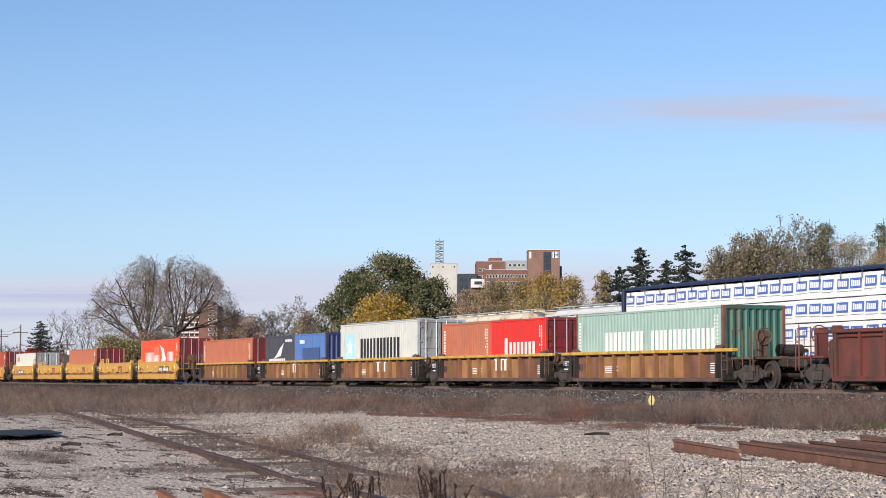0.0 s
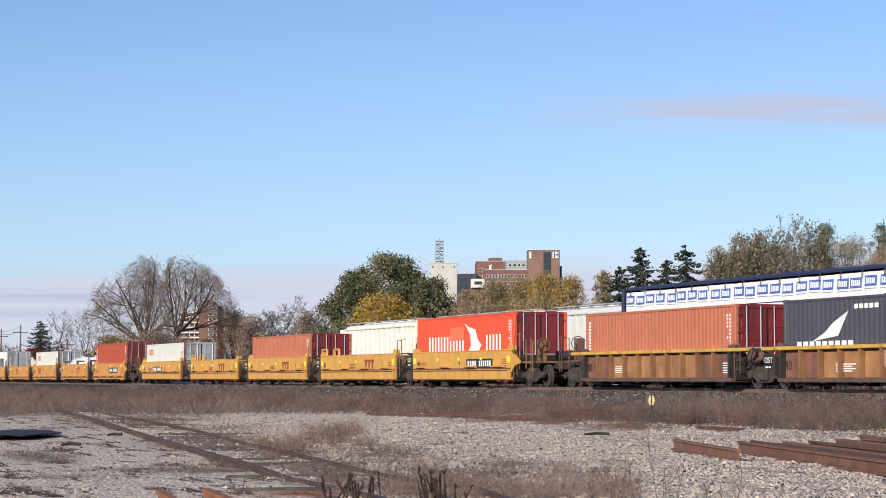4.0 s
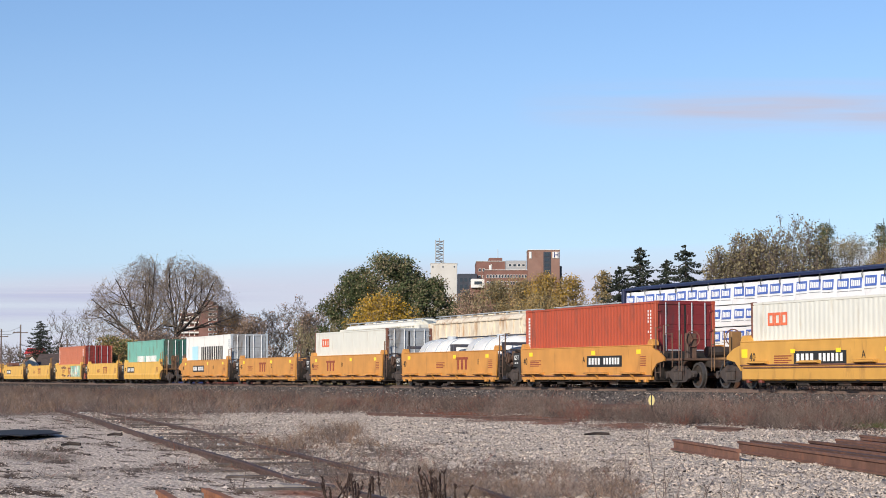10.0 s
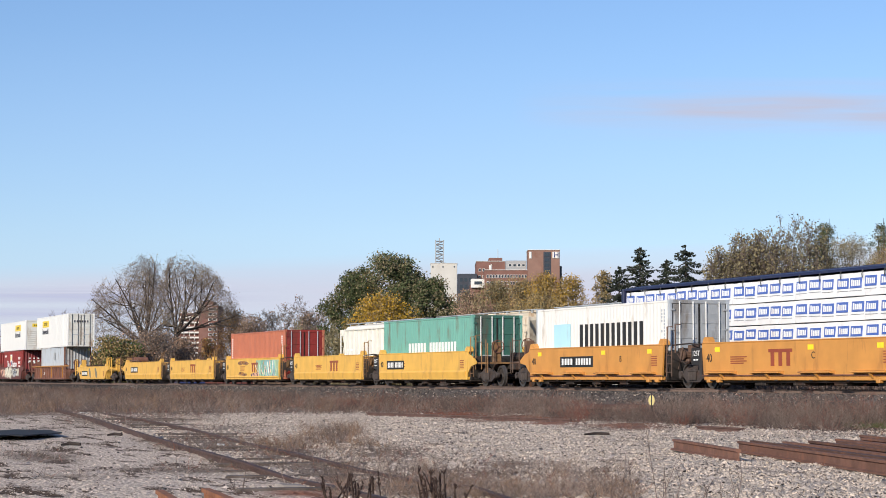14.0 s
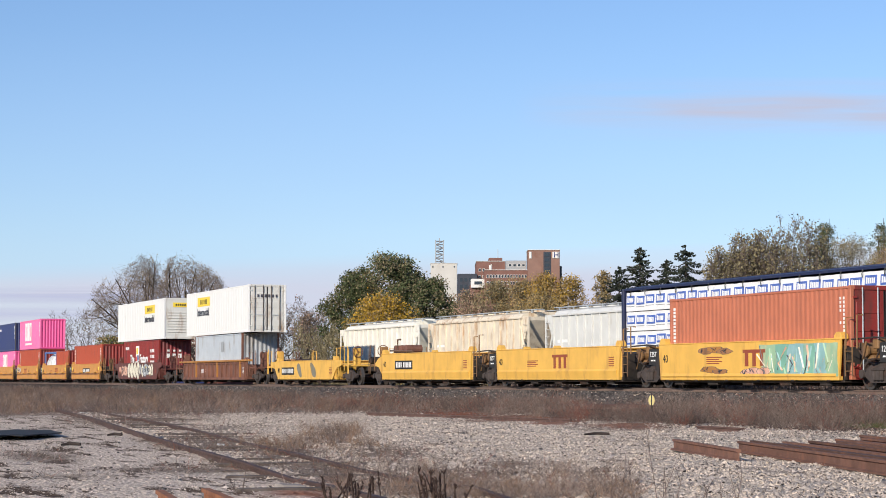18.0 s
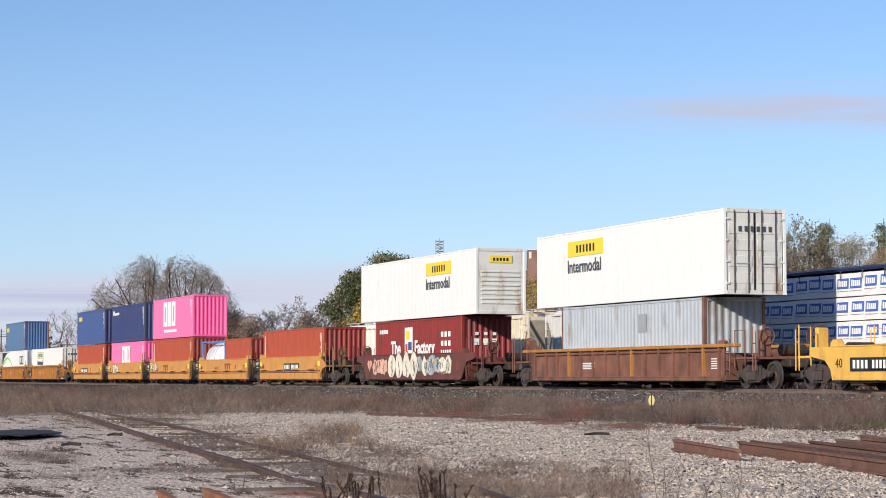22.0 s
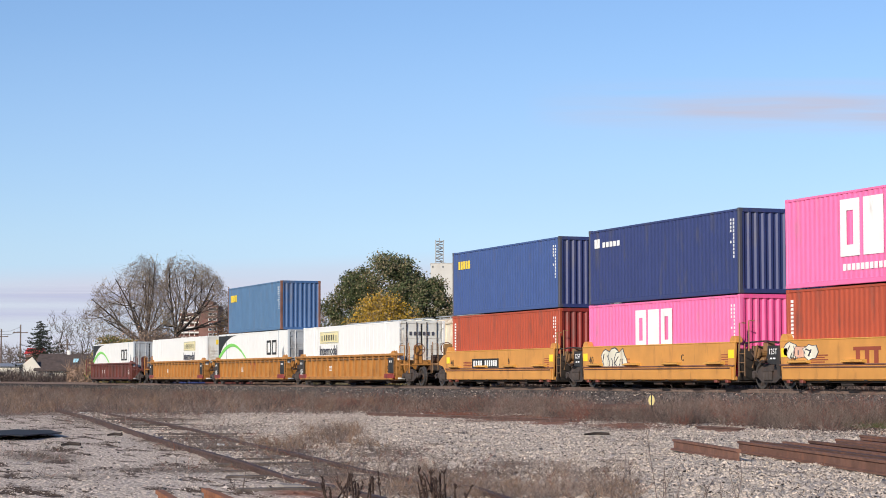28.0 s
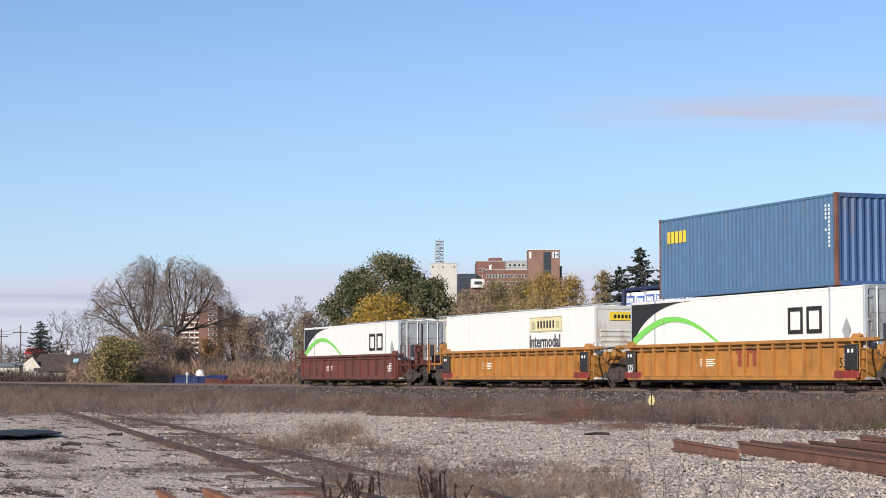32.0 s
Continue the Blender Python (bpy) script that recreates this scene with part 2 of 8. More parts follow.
RUST = (0.11, 0.045, 0.022)
M = dict(
    yellow=paint("faded_yellow_paint", (0.60, 0.32, 0.07), (0.28, 0.14, 0.05), 0.16, 0.55, 0.10),
    bright=paint("bright_yellow_paint", (0.74, 0.43, 0.085), (0.48, 0.25, 0.075), 0.24, 0.5, 0.09),
    amber=paint("amber_paint", (0.58, 0.27, 0.065), (0.28, 0.12, 0.04), 0.16, 0.55, 0.10),
    ochre=paint("ochre_paint", (0.41, 0.185, 0.045), (0.17, 0.085, 0.035), 0.22, 0.6, 0.16),
    rustbrown=paint("rusted_brown_steel", (0.19, 0.083, 0.055), (0.09, 0.05, 0.04), 0.3, 0.75, 0.3),
    rustgold=paint("rust_streaked_ochre_paint", (0.34, 0.165, 0.07), (0.15, 0.075, 0.05), 0.35, 0.7, 0.3),
    umber=paint("dark_umber_paint", (0.115, 0.07, 0.058), (0.07, 0.045, 0.04), 0.3, 0.7, 0.2),
    maroon=paint("maroon_paint", (0.15, 0.045, 0.035), (0.07, 0.04, 0.03), 0.4, 0.6, 0.15),
    chord=paint("worn_yellow_chord", (0.58, 0.35, 0.07), (0.25, 0.12, 0.045), 0.3, 0.6, 0.2),
    black=paint("black_steel", (0.025, 0.023, 0.022), (0.06, 0.045, 0.035), 0.4, 0.6, 0.2),
    iron=material("dark_grimy_iron", (0.045, 0.035, 0.03), 0.7, 0.2, 0.3, 4, RUST, 0.35),
    truckiron=material("dusty_brown_cast_iron", (0.062, 0.049, 0.045), 0.8, 0.1, 0.3, 4, RUST, 0.3),
    tread=material("worn_wheel_steel", (0.10, 0.09, 0.085), 0.5, 0.5, 0.1, 6),
    rail=material("rusted_rail", (0.088, 0.05, 0.041), 0.75, 0.2, 0.3, 6, (0.05, 0.03, 0.025), 0.3),
    mainrail=material("dusty_brown_rail", (0.165, 0.115, 0.095), 0.8, 0.1, 0.2, 6, (0.10, 0.07, 0.06), 0.2),
    railhead=material("polished_rail_head", (0.22, 0.20, 0.19), 0.4, 0.7, 0.15, 8),
    white=paint("white_paint", (0.80, 0.79, 0.75), (0.45, 0.38, 0.3), 0.12, 0.45, 0.03),
    clean=paint("clean_white_panel", (0.80, 0.795, 0.77), (0.6, 0.57, 0.5), 0.02, 0.4, 0.02),
    palegrey=paint("pale_grey_door_paint", (0.66, 0.655, 0.61), (0.36, 0.24, 0.15), 0.26, 0.5, 0.06),
    cream=paint("cream_white_paint", (0.67, 0.665, 0.60), (0.52, 0.45, 0.34), 0.10, 0.5, 0.04),
    # grey for marks; on pale containers' ends the shade sits in this colour
    greyend=paint("grey_mark_and_shaded_end_paint", (0.33, 0.35, 0.37), (0.16, 0.13, 0.1), 0.3, 0.5, 0.1),
    lightgrey=paint("light_grey_paint", (0.42, 0.46, 0.50), (0.25, 0.2, 0.16), 0.2, 0.5, 0.06),
    mint=paint("sea_green_paint", (0.33, 0.46, 0.405), (0.25, 0.3, 0.25), 0.1, 0.5, 0.06),
    darkgreen=paint("dark_green_paint", (0.04, 0.13, 0.10), (0.1, 0.07, 0.05), 0.3, 0.5, 0.1),
    teal=paint("teal_paint", (0.16, 0.39, 0.32), (0.15, 0.13, 0.09), 0.25, 0.5, 0.06),
    orange=paint("faded_orange_red_paint", (0.46, 0.15, 0.082), (0.34, 0.12, 0.07), 0.1, 0.55, 0.08),
    brick=paint("brick_red_paint", (0.40, 0.072, 0.032), (0.18, 0.06, 0.04), 0.2, 0.5, 0.06),
    deepred=paint("deep_red_paint", (0.25, 0.028, 0.022), (0.1, 0.04, 0.03), 0.25, 0.5, 0.08),
    red=paint("bright_red_paint", (0.68, 0.03, 0.022), (0.3, 0.06, 0.04), 0.15, 0.45, 0.05),
    scarlet=paint("scarlet_paint", (0.80, 0.085, 0.03), (0.4, 0.09, 0.05), 0.15, 0.45, 0.05),
    darkred=paint("dark_red_door_paint", (0.20, 0.02, 0.022), (0.08, 0.03, 0.03), 0.3, 0.5, 0.1),
    pink=paint("pink_paint", (0.80, 0.10, 0.30), (0.5, 0.14, 0.22), 0.12, 0.45, 0.04),
    magenta=paint("magenta_pink_paint", (0.84, 0.17, 0.38), (0.5, 0.2, 0.28), 0.12, 0.45, 0.04),
    navy=paint("navy_paint", (0.032, 0.045, 0.145), (0.07, 0.07, 0.1), 0.2, 0.45, 0.06),
    padred=paint("dull_red_pad_paint", (0.20, 0.05, 0.035), (0.1, 0.05, 0.04), 0.3, 0.6, 0.1),
    inkblue=paint("dark_ink_blue_paint", (0.016, 0.022, 0.07), (0.05, 0.05, 0.06), 0.2, 0.5, 0.1),
    blue=paint("blue_paint", (0.05, 0.09, 0.245), (0.08, 0.09, 0.15), 0.12, 0.45, 0.06),
    steelblue=paint("steel_blue_paint", (0.082, 0.165, 0.29), (0.12, 0.13, 0.16), 0.12, 0.5, 0.08),
    brightblue=paint("medium_blue_paint", (0.095, 0.19, 0.46), (0.1, 0.1, 0.2), 0.2, 0.45, 0.06),
    slate=paint("slate_grey_paint", (0.065, 0.065, 0.085), (0.1, 0.08, 0.07), 0.2, 0.5, 0.06),
    green=paint("lime_green_paint", (0.20, 0.62, 0.10), (0.2, 0.4, 0.1), 0.1, 0.45, 0.03),
    signyellow=paint("sign_yellow_paint", (0.85, 0.62, 0.05), (0.5, 0.35, 0.06), 0.1, 0.5, 0.04),
    reflector=paint("yellow_reflector", (0.95, 0.72, 0.02), (0.6, 0.4, 0.05), 0.1, 0.3, 0.03),
    mark=paint("brown_red_stencil_paint", (0.28, 0.06, 0.03), (0.3, 0.13, 0.04), 0.2, 0.6, 0.1),
    blackmark=paint("black_stencil_paint", (0.02, 0.02, 0.02), (0.08, 0.06, 0.04), 0.15, 0.6, 0.1),
    whitemark=paint("white_stencil_paint", (0.82, 0.82, 0.80), (0.5, 0.45, 0.4), 0.15, 0.6, 0.05),
    paleblue=paint("pale_blue_paint", (0.45, 0.74, 0.84), (0.4, 0.5, 0.5), 0.1, 0.5, 0.04),
    lumberwrap=material("white_lumber_wrap", (0.80, 0.80, 0.80), 0.45, 0, 0.06, 1.2, (0.55, 0.55, 0.56), 0.1, 2.0, 0.5, 5),
    wrapblue=material("printed_blue_wrap", (0.07, 0.14, 0.45), 0.5, 0, 0.1, 3, (0.3, 0.35, 0.6), 0.1, 3, 0.2, 8),
    hopper=paint("chalky_white_hopper_paint", (0.76, 0.74, 0.66), (0.5, 0.42, 0.3), 0.1, 0.6, 0.06),
    hopperrust=paint("rust_stained_hopper_paint", (0.70, 0.62, 0.49), (0.36, 0.19, 0.08), 0.34, 0.65, 0.1),
    hoppergrey=paint("pale_grey_hopper_paint", (0.62, 0.625, 0.60), (0.42, 0.37, 0.3), 0.1, 0.6, 0.06),
)


def ground_material():
    m = bpy.data.materials.new("gravel_soil_and_ballast")
    m.use_nodes = True
    nt = m.node_tree
    N, L = nt.nodes.new, nt.links.new
    bsdf = nt.nodes["Principled BSDF"]
    tc = N("ShaderNodeTexCoord")

    def tex(scale, detail=6, rough=0.6):
        n = N("ShaderNodeTexNoise")
        n.inputs["Scale"].default_value, n.inputs["Detail"].default_value, n.inputs["Roughness"].default_value = scale, detail, rough
        L(tc.outputs["Object"], n.inputs["Vector"])
        return n.outputs["Fac"]

    def span(v, a, b):
        r = N("ShaderNodeMapRange")
        r.inputs[1].default_value, r.inputs[2].default_value = a, b
        L(v, r.inputs[0])
        return r.outputs[0]

    def blend(f, a, b):
        x = N("ShaderNodeMix")
        x.data_type = "RGBA"
        L(f, x.inputs["Factor"])
        for s, k in ((a, "A"), (b, "B")):
            if isinstance(s, tuple):
                x.inputs[k].default_value = (*s, 1)
            else:
                L(s, x.inputs[k])
        return x.outputs["Result"]

    v = N("ShaderNodeTexVoronoi")
    v.inputs["Scale"].default_value = 16
    L(tc.outputs["Object"], v.inputs["Vector"])
    v2 = N("ShaderNodeTexVoronoi")
    v2.inputs["Scale"].default_value = 38
    L(tc.outputs["Object"], v2.inputs["Vector"])

    def channel(c, k):
        s = N("ShaderNodeSeparateColor")
        L(c, s.inputs[0])
        return s.outputs[k]

    coarse = blend(channel(v.outputs["Color"], 0), (0.30, 0.245, 0.20), (0.72, 0.615, 0.515))
    fine = blend(channel(v2.outputs["Color"], 1), (0.28, 0.23, 0.19), (0.70, 0.60, 0.50))
    stone = blend(span(tex(1.7, 4), 0.40, 0.60), coarse, fine)
    soil = blend(tex(9, 8, 0.75), (0.12, 0.10, 0.083), (0.31, 0.245, 0.20))
    at_ = N("ShaderNodeAttribute")
    at_.attribute_name = "soil"
    base = blend(span(tex(0.3, 7, 0.62), 0.52, 0.63), stone, soil)
    hard = N("ShaderNodeAttribute")
    hard.attribute_name = "pan"
    packed = blend(span(tex(24, 6, 0.7), 0.38, 0.60), (0.36, 0.29, 0.235), (0.84, 0.70, 0.58))
    long = N("ShaderNodeMapping")
    long.inputs["Rotation"].default_value, long.inputs["Scale"].default_value = (0, 0, VIEW), (0.35, 1.6, 1)
    L(tc.outputs["Object"], long.inputs["Vector"])
    # long dark brown streaks across the packed colour
    dark_streak = N("ShaderNodeTexNoise")
    dark_streak.inputs["Scale"].default_value, dark_streak.inputs["Detail"].default_value, dark_streak.inputs["Roughness"].default_value = 1.3, 9, 0.7
    L(long.outputs[0], dark_streak.inputs["Vector"])
    packed = blend(span(dark_streak.outputs["Fac"], 0.515, 0.575), packed, (0.13, 0.095, 0.075))
    base = blend(hard.outputs["Fac"], base, packed)
    base = blend(at_.outputs["Fac"], base, soil)
    red = N("ShaderNodeAttribute")
    red.attribute_name = "rust"
    base = blend(span(tex(0.9, 5), 0.60, 0.68), base, (0.20, 0.16, 0.135))
    sep = N("ShaderNodeSeparateXYZ")
    L(tc.outputs["Object"], sep.inputs[0])
    wob = N("ShaderNodeMath")
    wob.operation = "MULTIPLY_ADD"
    L(tex(0.5), wob.inputs[0])
    wob.inputs[1].default_value = 4.0
    L(sep.outputs["Y"], wob.inputs[2])
    brush = blend(tex(3), (0.06, 0.045, 0.038), (0.15, 0.112, 0.094))
    base = blend(span(wob.outputs[0], 24.0, 26.0), base, brush)
    ballast = blend(channel(v.outputs["Color"], 2), (0.022, 0.02, 0.019), (0.15, 0.132, 0.122))
    base = blend(span(wob.outputs[0], 32.0, 33.2), base, ballast)
    far = blend(tex(0.6), (0.13, 0.10, 0.07), (0.2, 0.17, 0.11))
    base = blend(span(wob.outputs[0], 49, 52), base, far)
    base = blend(red.outputs["Fac"], base, blend(tex(7, 6, 0.7), (0.20, 0.085, 0.055), (0.42, 0.17, 0.105)))
    L(base, bsdf.inputs["Base Color"])
    bsdf.inputs["Roughness"].default_value, bsdf.inputs["Specular IOR Level"].default_value = 1.0, 0.0
    bp = N("ShaderNodeBump")
    bp.inputs["Strength"].default_value, bp.inputs["Distance"].default_value = 0.7, 0.04
    L(v.outputs["Distance"], bp.inputs["Height"])
    L(bp.outputs["Normal"], bsdf.inputs["Normal"])
    return m


# ---- ground ----
def build_ground():
    def steps(lo, hi, fine, wide):
        out = list(np.arange(lo, hi, fine))
        top = out[-1]
        for s in (-1, 1):
            p, d = (lo if s < 0 else top), fine
            while abs(p) < wide:
                d *= 1.35
                p += s * d
                out.append(p)
        return sorted(out)
    xs, ys = steps(-84, -8, 0.4, 4200), steps(-9, 39, 0.4, 4200)
    s = Shape()
    s.v = [(x, y, land(x, y)) for x in xs for y in ys]
    n = len(ys)
    s.f = [(i * n + j, (i + 1) * n + j, (i + 1) * n + j + 1, i * n + j + 1) for i in range(len(xs) - 1) for j in range(n - 1)]
    s.m = [0] * len(s.f)
    ob = part("ground", s, ground_material(), smooth=True, fix=False)
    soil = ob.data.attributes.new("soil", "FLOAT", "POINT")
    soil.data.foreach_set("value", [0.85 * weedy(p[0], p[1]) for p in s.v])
    rust = ob.data.attributes.new("rust", "FLOAT", "POINT")
    rust.data.foreach_set("value", [0.92 * rusty(p[0], p[1]) for p in s.v])
    pan = ob.data.attributes.new("pan", "FLOAT", "POINT")
    pan.data.foreach_set("value", [hardpan(p[0], p[1]) for p in s.v])
    tagged(ob, "pale gravel yard with brown soil, dead weeds and dark ballast", "ground", kind="structure")


build_ground()


def rail_shape(path, head=True):
    """A rail with foot, web and head along a path of points at its foot."""
    prof = [(-0.07, 0), (0.07, 0), (0.07, 0.018), (0.012, 0.035), (0.012, 0.125), (0.036, 0.138), (0.036, 0.172), (-0.036, 0.172), (-0.036, 0.138), (-0.012, 0.125), (-0.012, 0.035), (-0.07, 0.018)]
    s = Shape()
    n = len(prof)
    vs = []
    for i, p in enumerate(path):
        d = (Vector(path[min(i + 1, len(path) - 1)]) - Vector(path[max(i - 1, 0)]))
        d.z = 0
        d.normalize()
        side = Vector((d.y, -d.x, 0))
        vs += [Vector(p) + side * a + Vector((0, 0, b)) for a, b in prof]
    fs, ms = [], []
    for i in range(len(path) - 1):
        for k in range(n):
            fs.append((i * n + k, i * n + (k + 1) % n, (i + 1) * n + (k + 1) % n, (i + 1) * n + k))
            ms.append(1 if k == 6 and head else 0)
    fs += [tuple(range(n)), tuple(range((len(path) - 1) * n, len(path) * n))[::-1]]
    s.add(vs, fs)
    s.m = ms + [0, 0]
    return s


def build_track(y, z, x0, x1, name, label, tie=True):
    ob = thing(name, pose(0, 0, 0), label, "railway track", kind="structure")
    for side in (-1, 1):
        part("rail", rail_shape([(x0, y + side * 0.7535, z - 0.172), (x1, y + side * 0.7535, z - 0.172)]), [M["mainrail"], M["railhead"]], ob)
    ties = Shape()
    x = x0
    while x < min(x1, 10):
        ties.cbox(x, x + 0.22, y - 1.28 + random.uniform(-.04, .04), y + 1.28, z - 0.33, z - 0.176, 0.02)
        x += 0.55 if x > -220 else 2.2
    tagged(part("tie", ties, M["tie"], ob, "weathered dark wooden ties"), kind="stuff")
    return ob


M["tie"] = material("weathered_tie_wood", (0.10, 0.075, 0.06), 0.9, 0, 0.35, 5, (0.18, 0.15, 0.13), 0.4, 3, 0.5, 30, rand=0.3, island=True)
SIDING = -0.38
build_track(YC, 0.0, -900, 60, "main_track", "main line track with polished rails on dark ballast")
build_track(40.85, SIDING, -420, 40, "siding_track", "second track behind the main line, rails on ballast")
build_track(45.25, SIDING, -420, 40, "siding_track", "third track behind the main line, rails on ballast")

# ---- trucks ----
WHEEL_R = 0.457


def wheelset_mesh():
    s = Shape()
    s.tube([(0, -0.72, 0), (0, 0.72, 0)], 0.075, 8)
    n = 20
    for side in (-1, 1):
        rings = [(0.66, 0.10), (0.665, 0.33), (0.66, 0.36), (0.66, 0.485), (0.69, 0.485), (0.70, WHEEL_R), (0.80, WHEEL_R - 0.006), (0.80, 0.37), (0.74, 0.34), (0.74, 0.17), (0.80, 0.12), (0.80, 0.0)]
        rings.append((0.66, 0.07))
        vs = [(max(r, 0.02) * math.cos(2 * math.pi * k / n), side * y, max(r, 0.02) * math.sin(2 * math.pi * k / n)) for y, r in rings for k in range(n)]
        s.add(vs, [(i * n + k, i * n + (k + 1) % n, (i + 1) * n + (k + 1) % n, (i + 1) * n + k) for i in range(len(rings) - 1) for k in range(n)])
        s.m[-n * (len(rings) - 1):] = [1 if i in (4, 5, 6) else 0 for i in range(len(rings) - 1) for k in range(n)]
    return mesh_of("wheelset", s, [M["iron"], M["tread"]])


def side_frame_mesh():
    s = Shape()
    out = [(-1.15, 0.52), (-1.1, 0.60), (-0.72, 0.62), (-0.35, 0.80), (0.35, 0.80), (0.72, 0.62), (1.1, 0.60), (1.15, 0.52), (1.08, 0.40), (0.78, 0.40), (0.45, 0.22), (-0.45, 0.22), (-0.78, 0.40), (-1.08, 0.40)]
    s.extrude(out, 1, -0.06, 0.06)
    for x in (-0.9, 0.9):
        s.tube([(x, -0.13, WHEEL_R), (x, 0.06, WHEEL_R)], 0.115, 10)
    for x in (-0.2, 0, 0.2):
        s.tube([(x, -0.1, 0.30), (x, -0.1, 0.58)], 0.075, 8)
    s.cbox(-0.33, 0.33, -0.14, -0.02, 0.58, 0.68, 0.02)
    return mesh_of("side_frame", s, M["truckiron"])


def bolster_mesh():
    s = Shape()
    s.cbox(-0.2, 0.2, -1.05, 1.05, 0.42, 0.66, 0.04)
    s.tube([(0, 0, 0.62), (0, 0, 0.80)], 0.22, 12)
    for x in (-0.55, 0.55):
        s.cbox(x - .05, x + .05, -0.85, 0.85, 0.30, 0.42, 0.02)
    return mesh_of("bolster", s, M["iron"])


WHEELSET, SIDE_FRAME, BOLSTER = wheelset_mesh(), side_frame_mesh(), bolster_mesh()
WHEELSETS = []


def truck(parent, x):
    t = part("truck", BOLSTER, None, parent, "dark grimy two-axle truck")
    t.location = (x, 0, 0)
    for side in (-1, 1):
        f = part("side_frame", SIDE_FRAME, None, t)
        f.matrix_basis = pose(0, side * 0.99, 0, 0, 0, 0 if side < 0 else 180)
    for a in (-0.9, 0.9):
        w = part("wheelset", WHEELSET, None, t, "dark steel wheelset with worn bright treads")
        w.location = (a, 0, WHEEL_R)
        WHEELSETS.append((w, a))
    return t


# ---- markings (plain shapes) ----
def bars(parent, mat, x0, z0, w, h, n, y, label, gap=0.25, name="marking", cap=False, face=None):
    """A row of n upright bars, w wide and h high in all, on the side at y; with face a +X end at x = face."""
    p = w / n
    for i in range(n):
        a, b = x0 + i * p + p * gap / 2, x0 + (i + 1) * p - p * gap / 2
        s = Shape()
        if face is None:
            s.box(a, b, y - 0.004, y + 0.01, z0, z0 + h)
        else:
            s.box(face - 0.01, face + 0.004, a, b, z0, z0 + h)
        ob = part(name, s, mat, parent, label)
    if cap and face is None:
        ob = part(name, Shape().box(x0, x0 + w, y - 0.006, y + 0.01, z0 + h * 0.8, z0 + h), mat, parent, label)
    return ob


def panel(parent, mat, x0, x1, z0, z1, y, label="", name="marking"):
    return part(name, Shape().box(x0, x1, y - 0.003, y + 0.01, z0, z1), mat, parent, label)


def hollow(parent, mat, x0, x1, z0, z1, t, y, label="", open_side=""):
    s = Shape()
    s.box(x0, x0 + t, y - .004, y + .01, z0, z1)
    if "r" not in open_side:
        s.box(x1 - t, x1, y - .004, y + .01, z0, z1)
    if "t" not in open_side:
        s.box(x0 + t, x1 - t, y - .004, y + .01, z1 - t, z1)
    if "b" not in open_side:
        s.box(x0 + t, x1 - t, y - .004, y + .01, z0, z0 + t)
    return part("marking", s, mat, parent, label)


# ---- containers ----
CONTAINERS = []
CW = 1.22


def wave_side(x0, x1, z0, z1, y, out, depth=0.026, pitch=0.28, along="x"):
    """A corrugated wall. out: -1 or 1, the way that it faces."""
    n = max(2, round((x1 - x0) / pitch))
    p = (x1 - x0) / n
    pts = []
    for i in range(n):
        a = x0 + i * p
        pts += [(a, 0), (a + p * 0.27, 0), (a + p * 0.5, depth), (a + p * 0.77, depth)]
    pts.append((x1, 0))
    s = Shape()
    vs = []
    for a, d in pts:
        q = y - out * d
        for z in (z0, z1):
            vs.append((a, q, z) if along == "x" else (q, a, z))
    s.add(vs, [(2 * i, 2 * i + 2, 2 * i + 3, 2 * i + 1) for i in range(len(pts) - 1)])
    return s


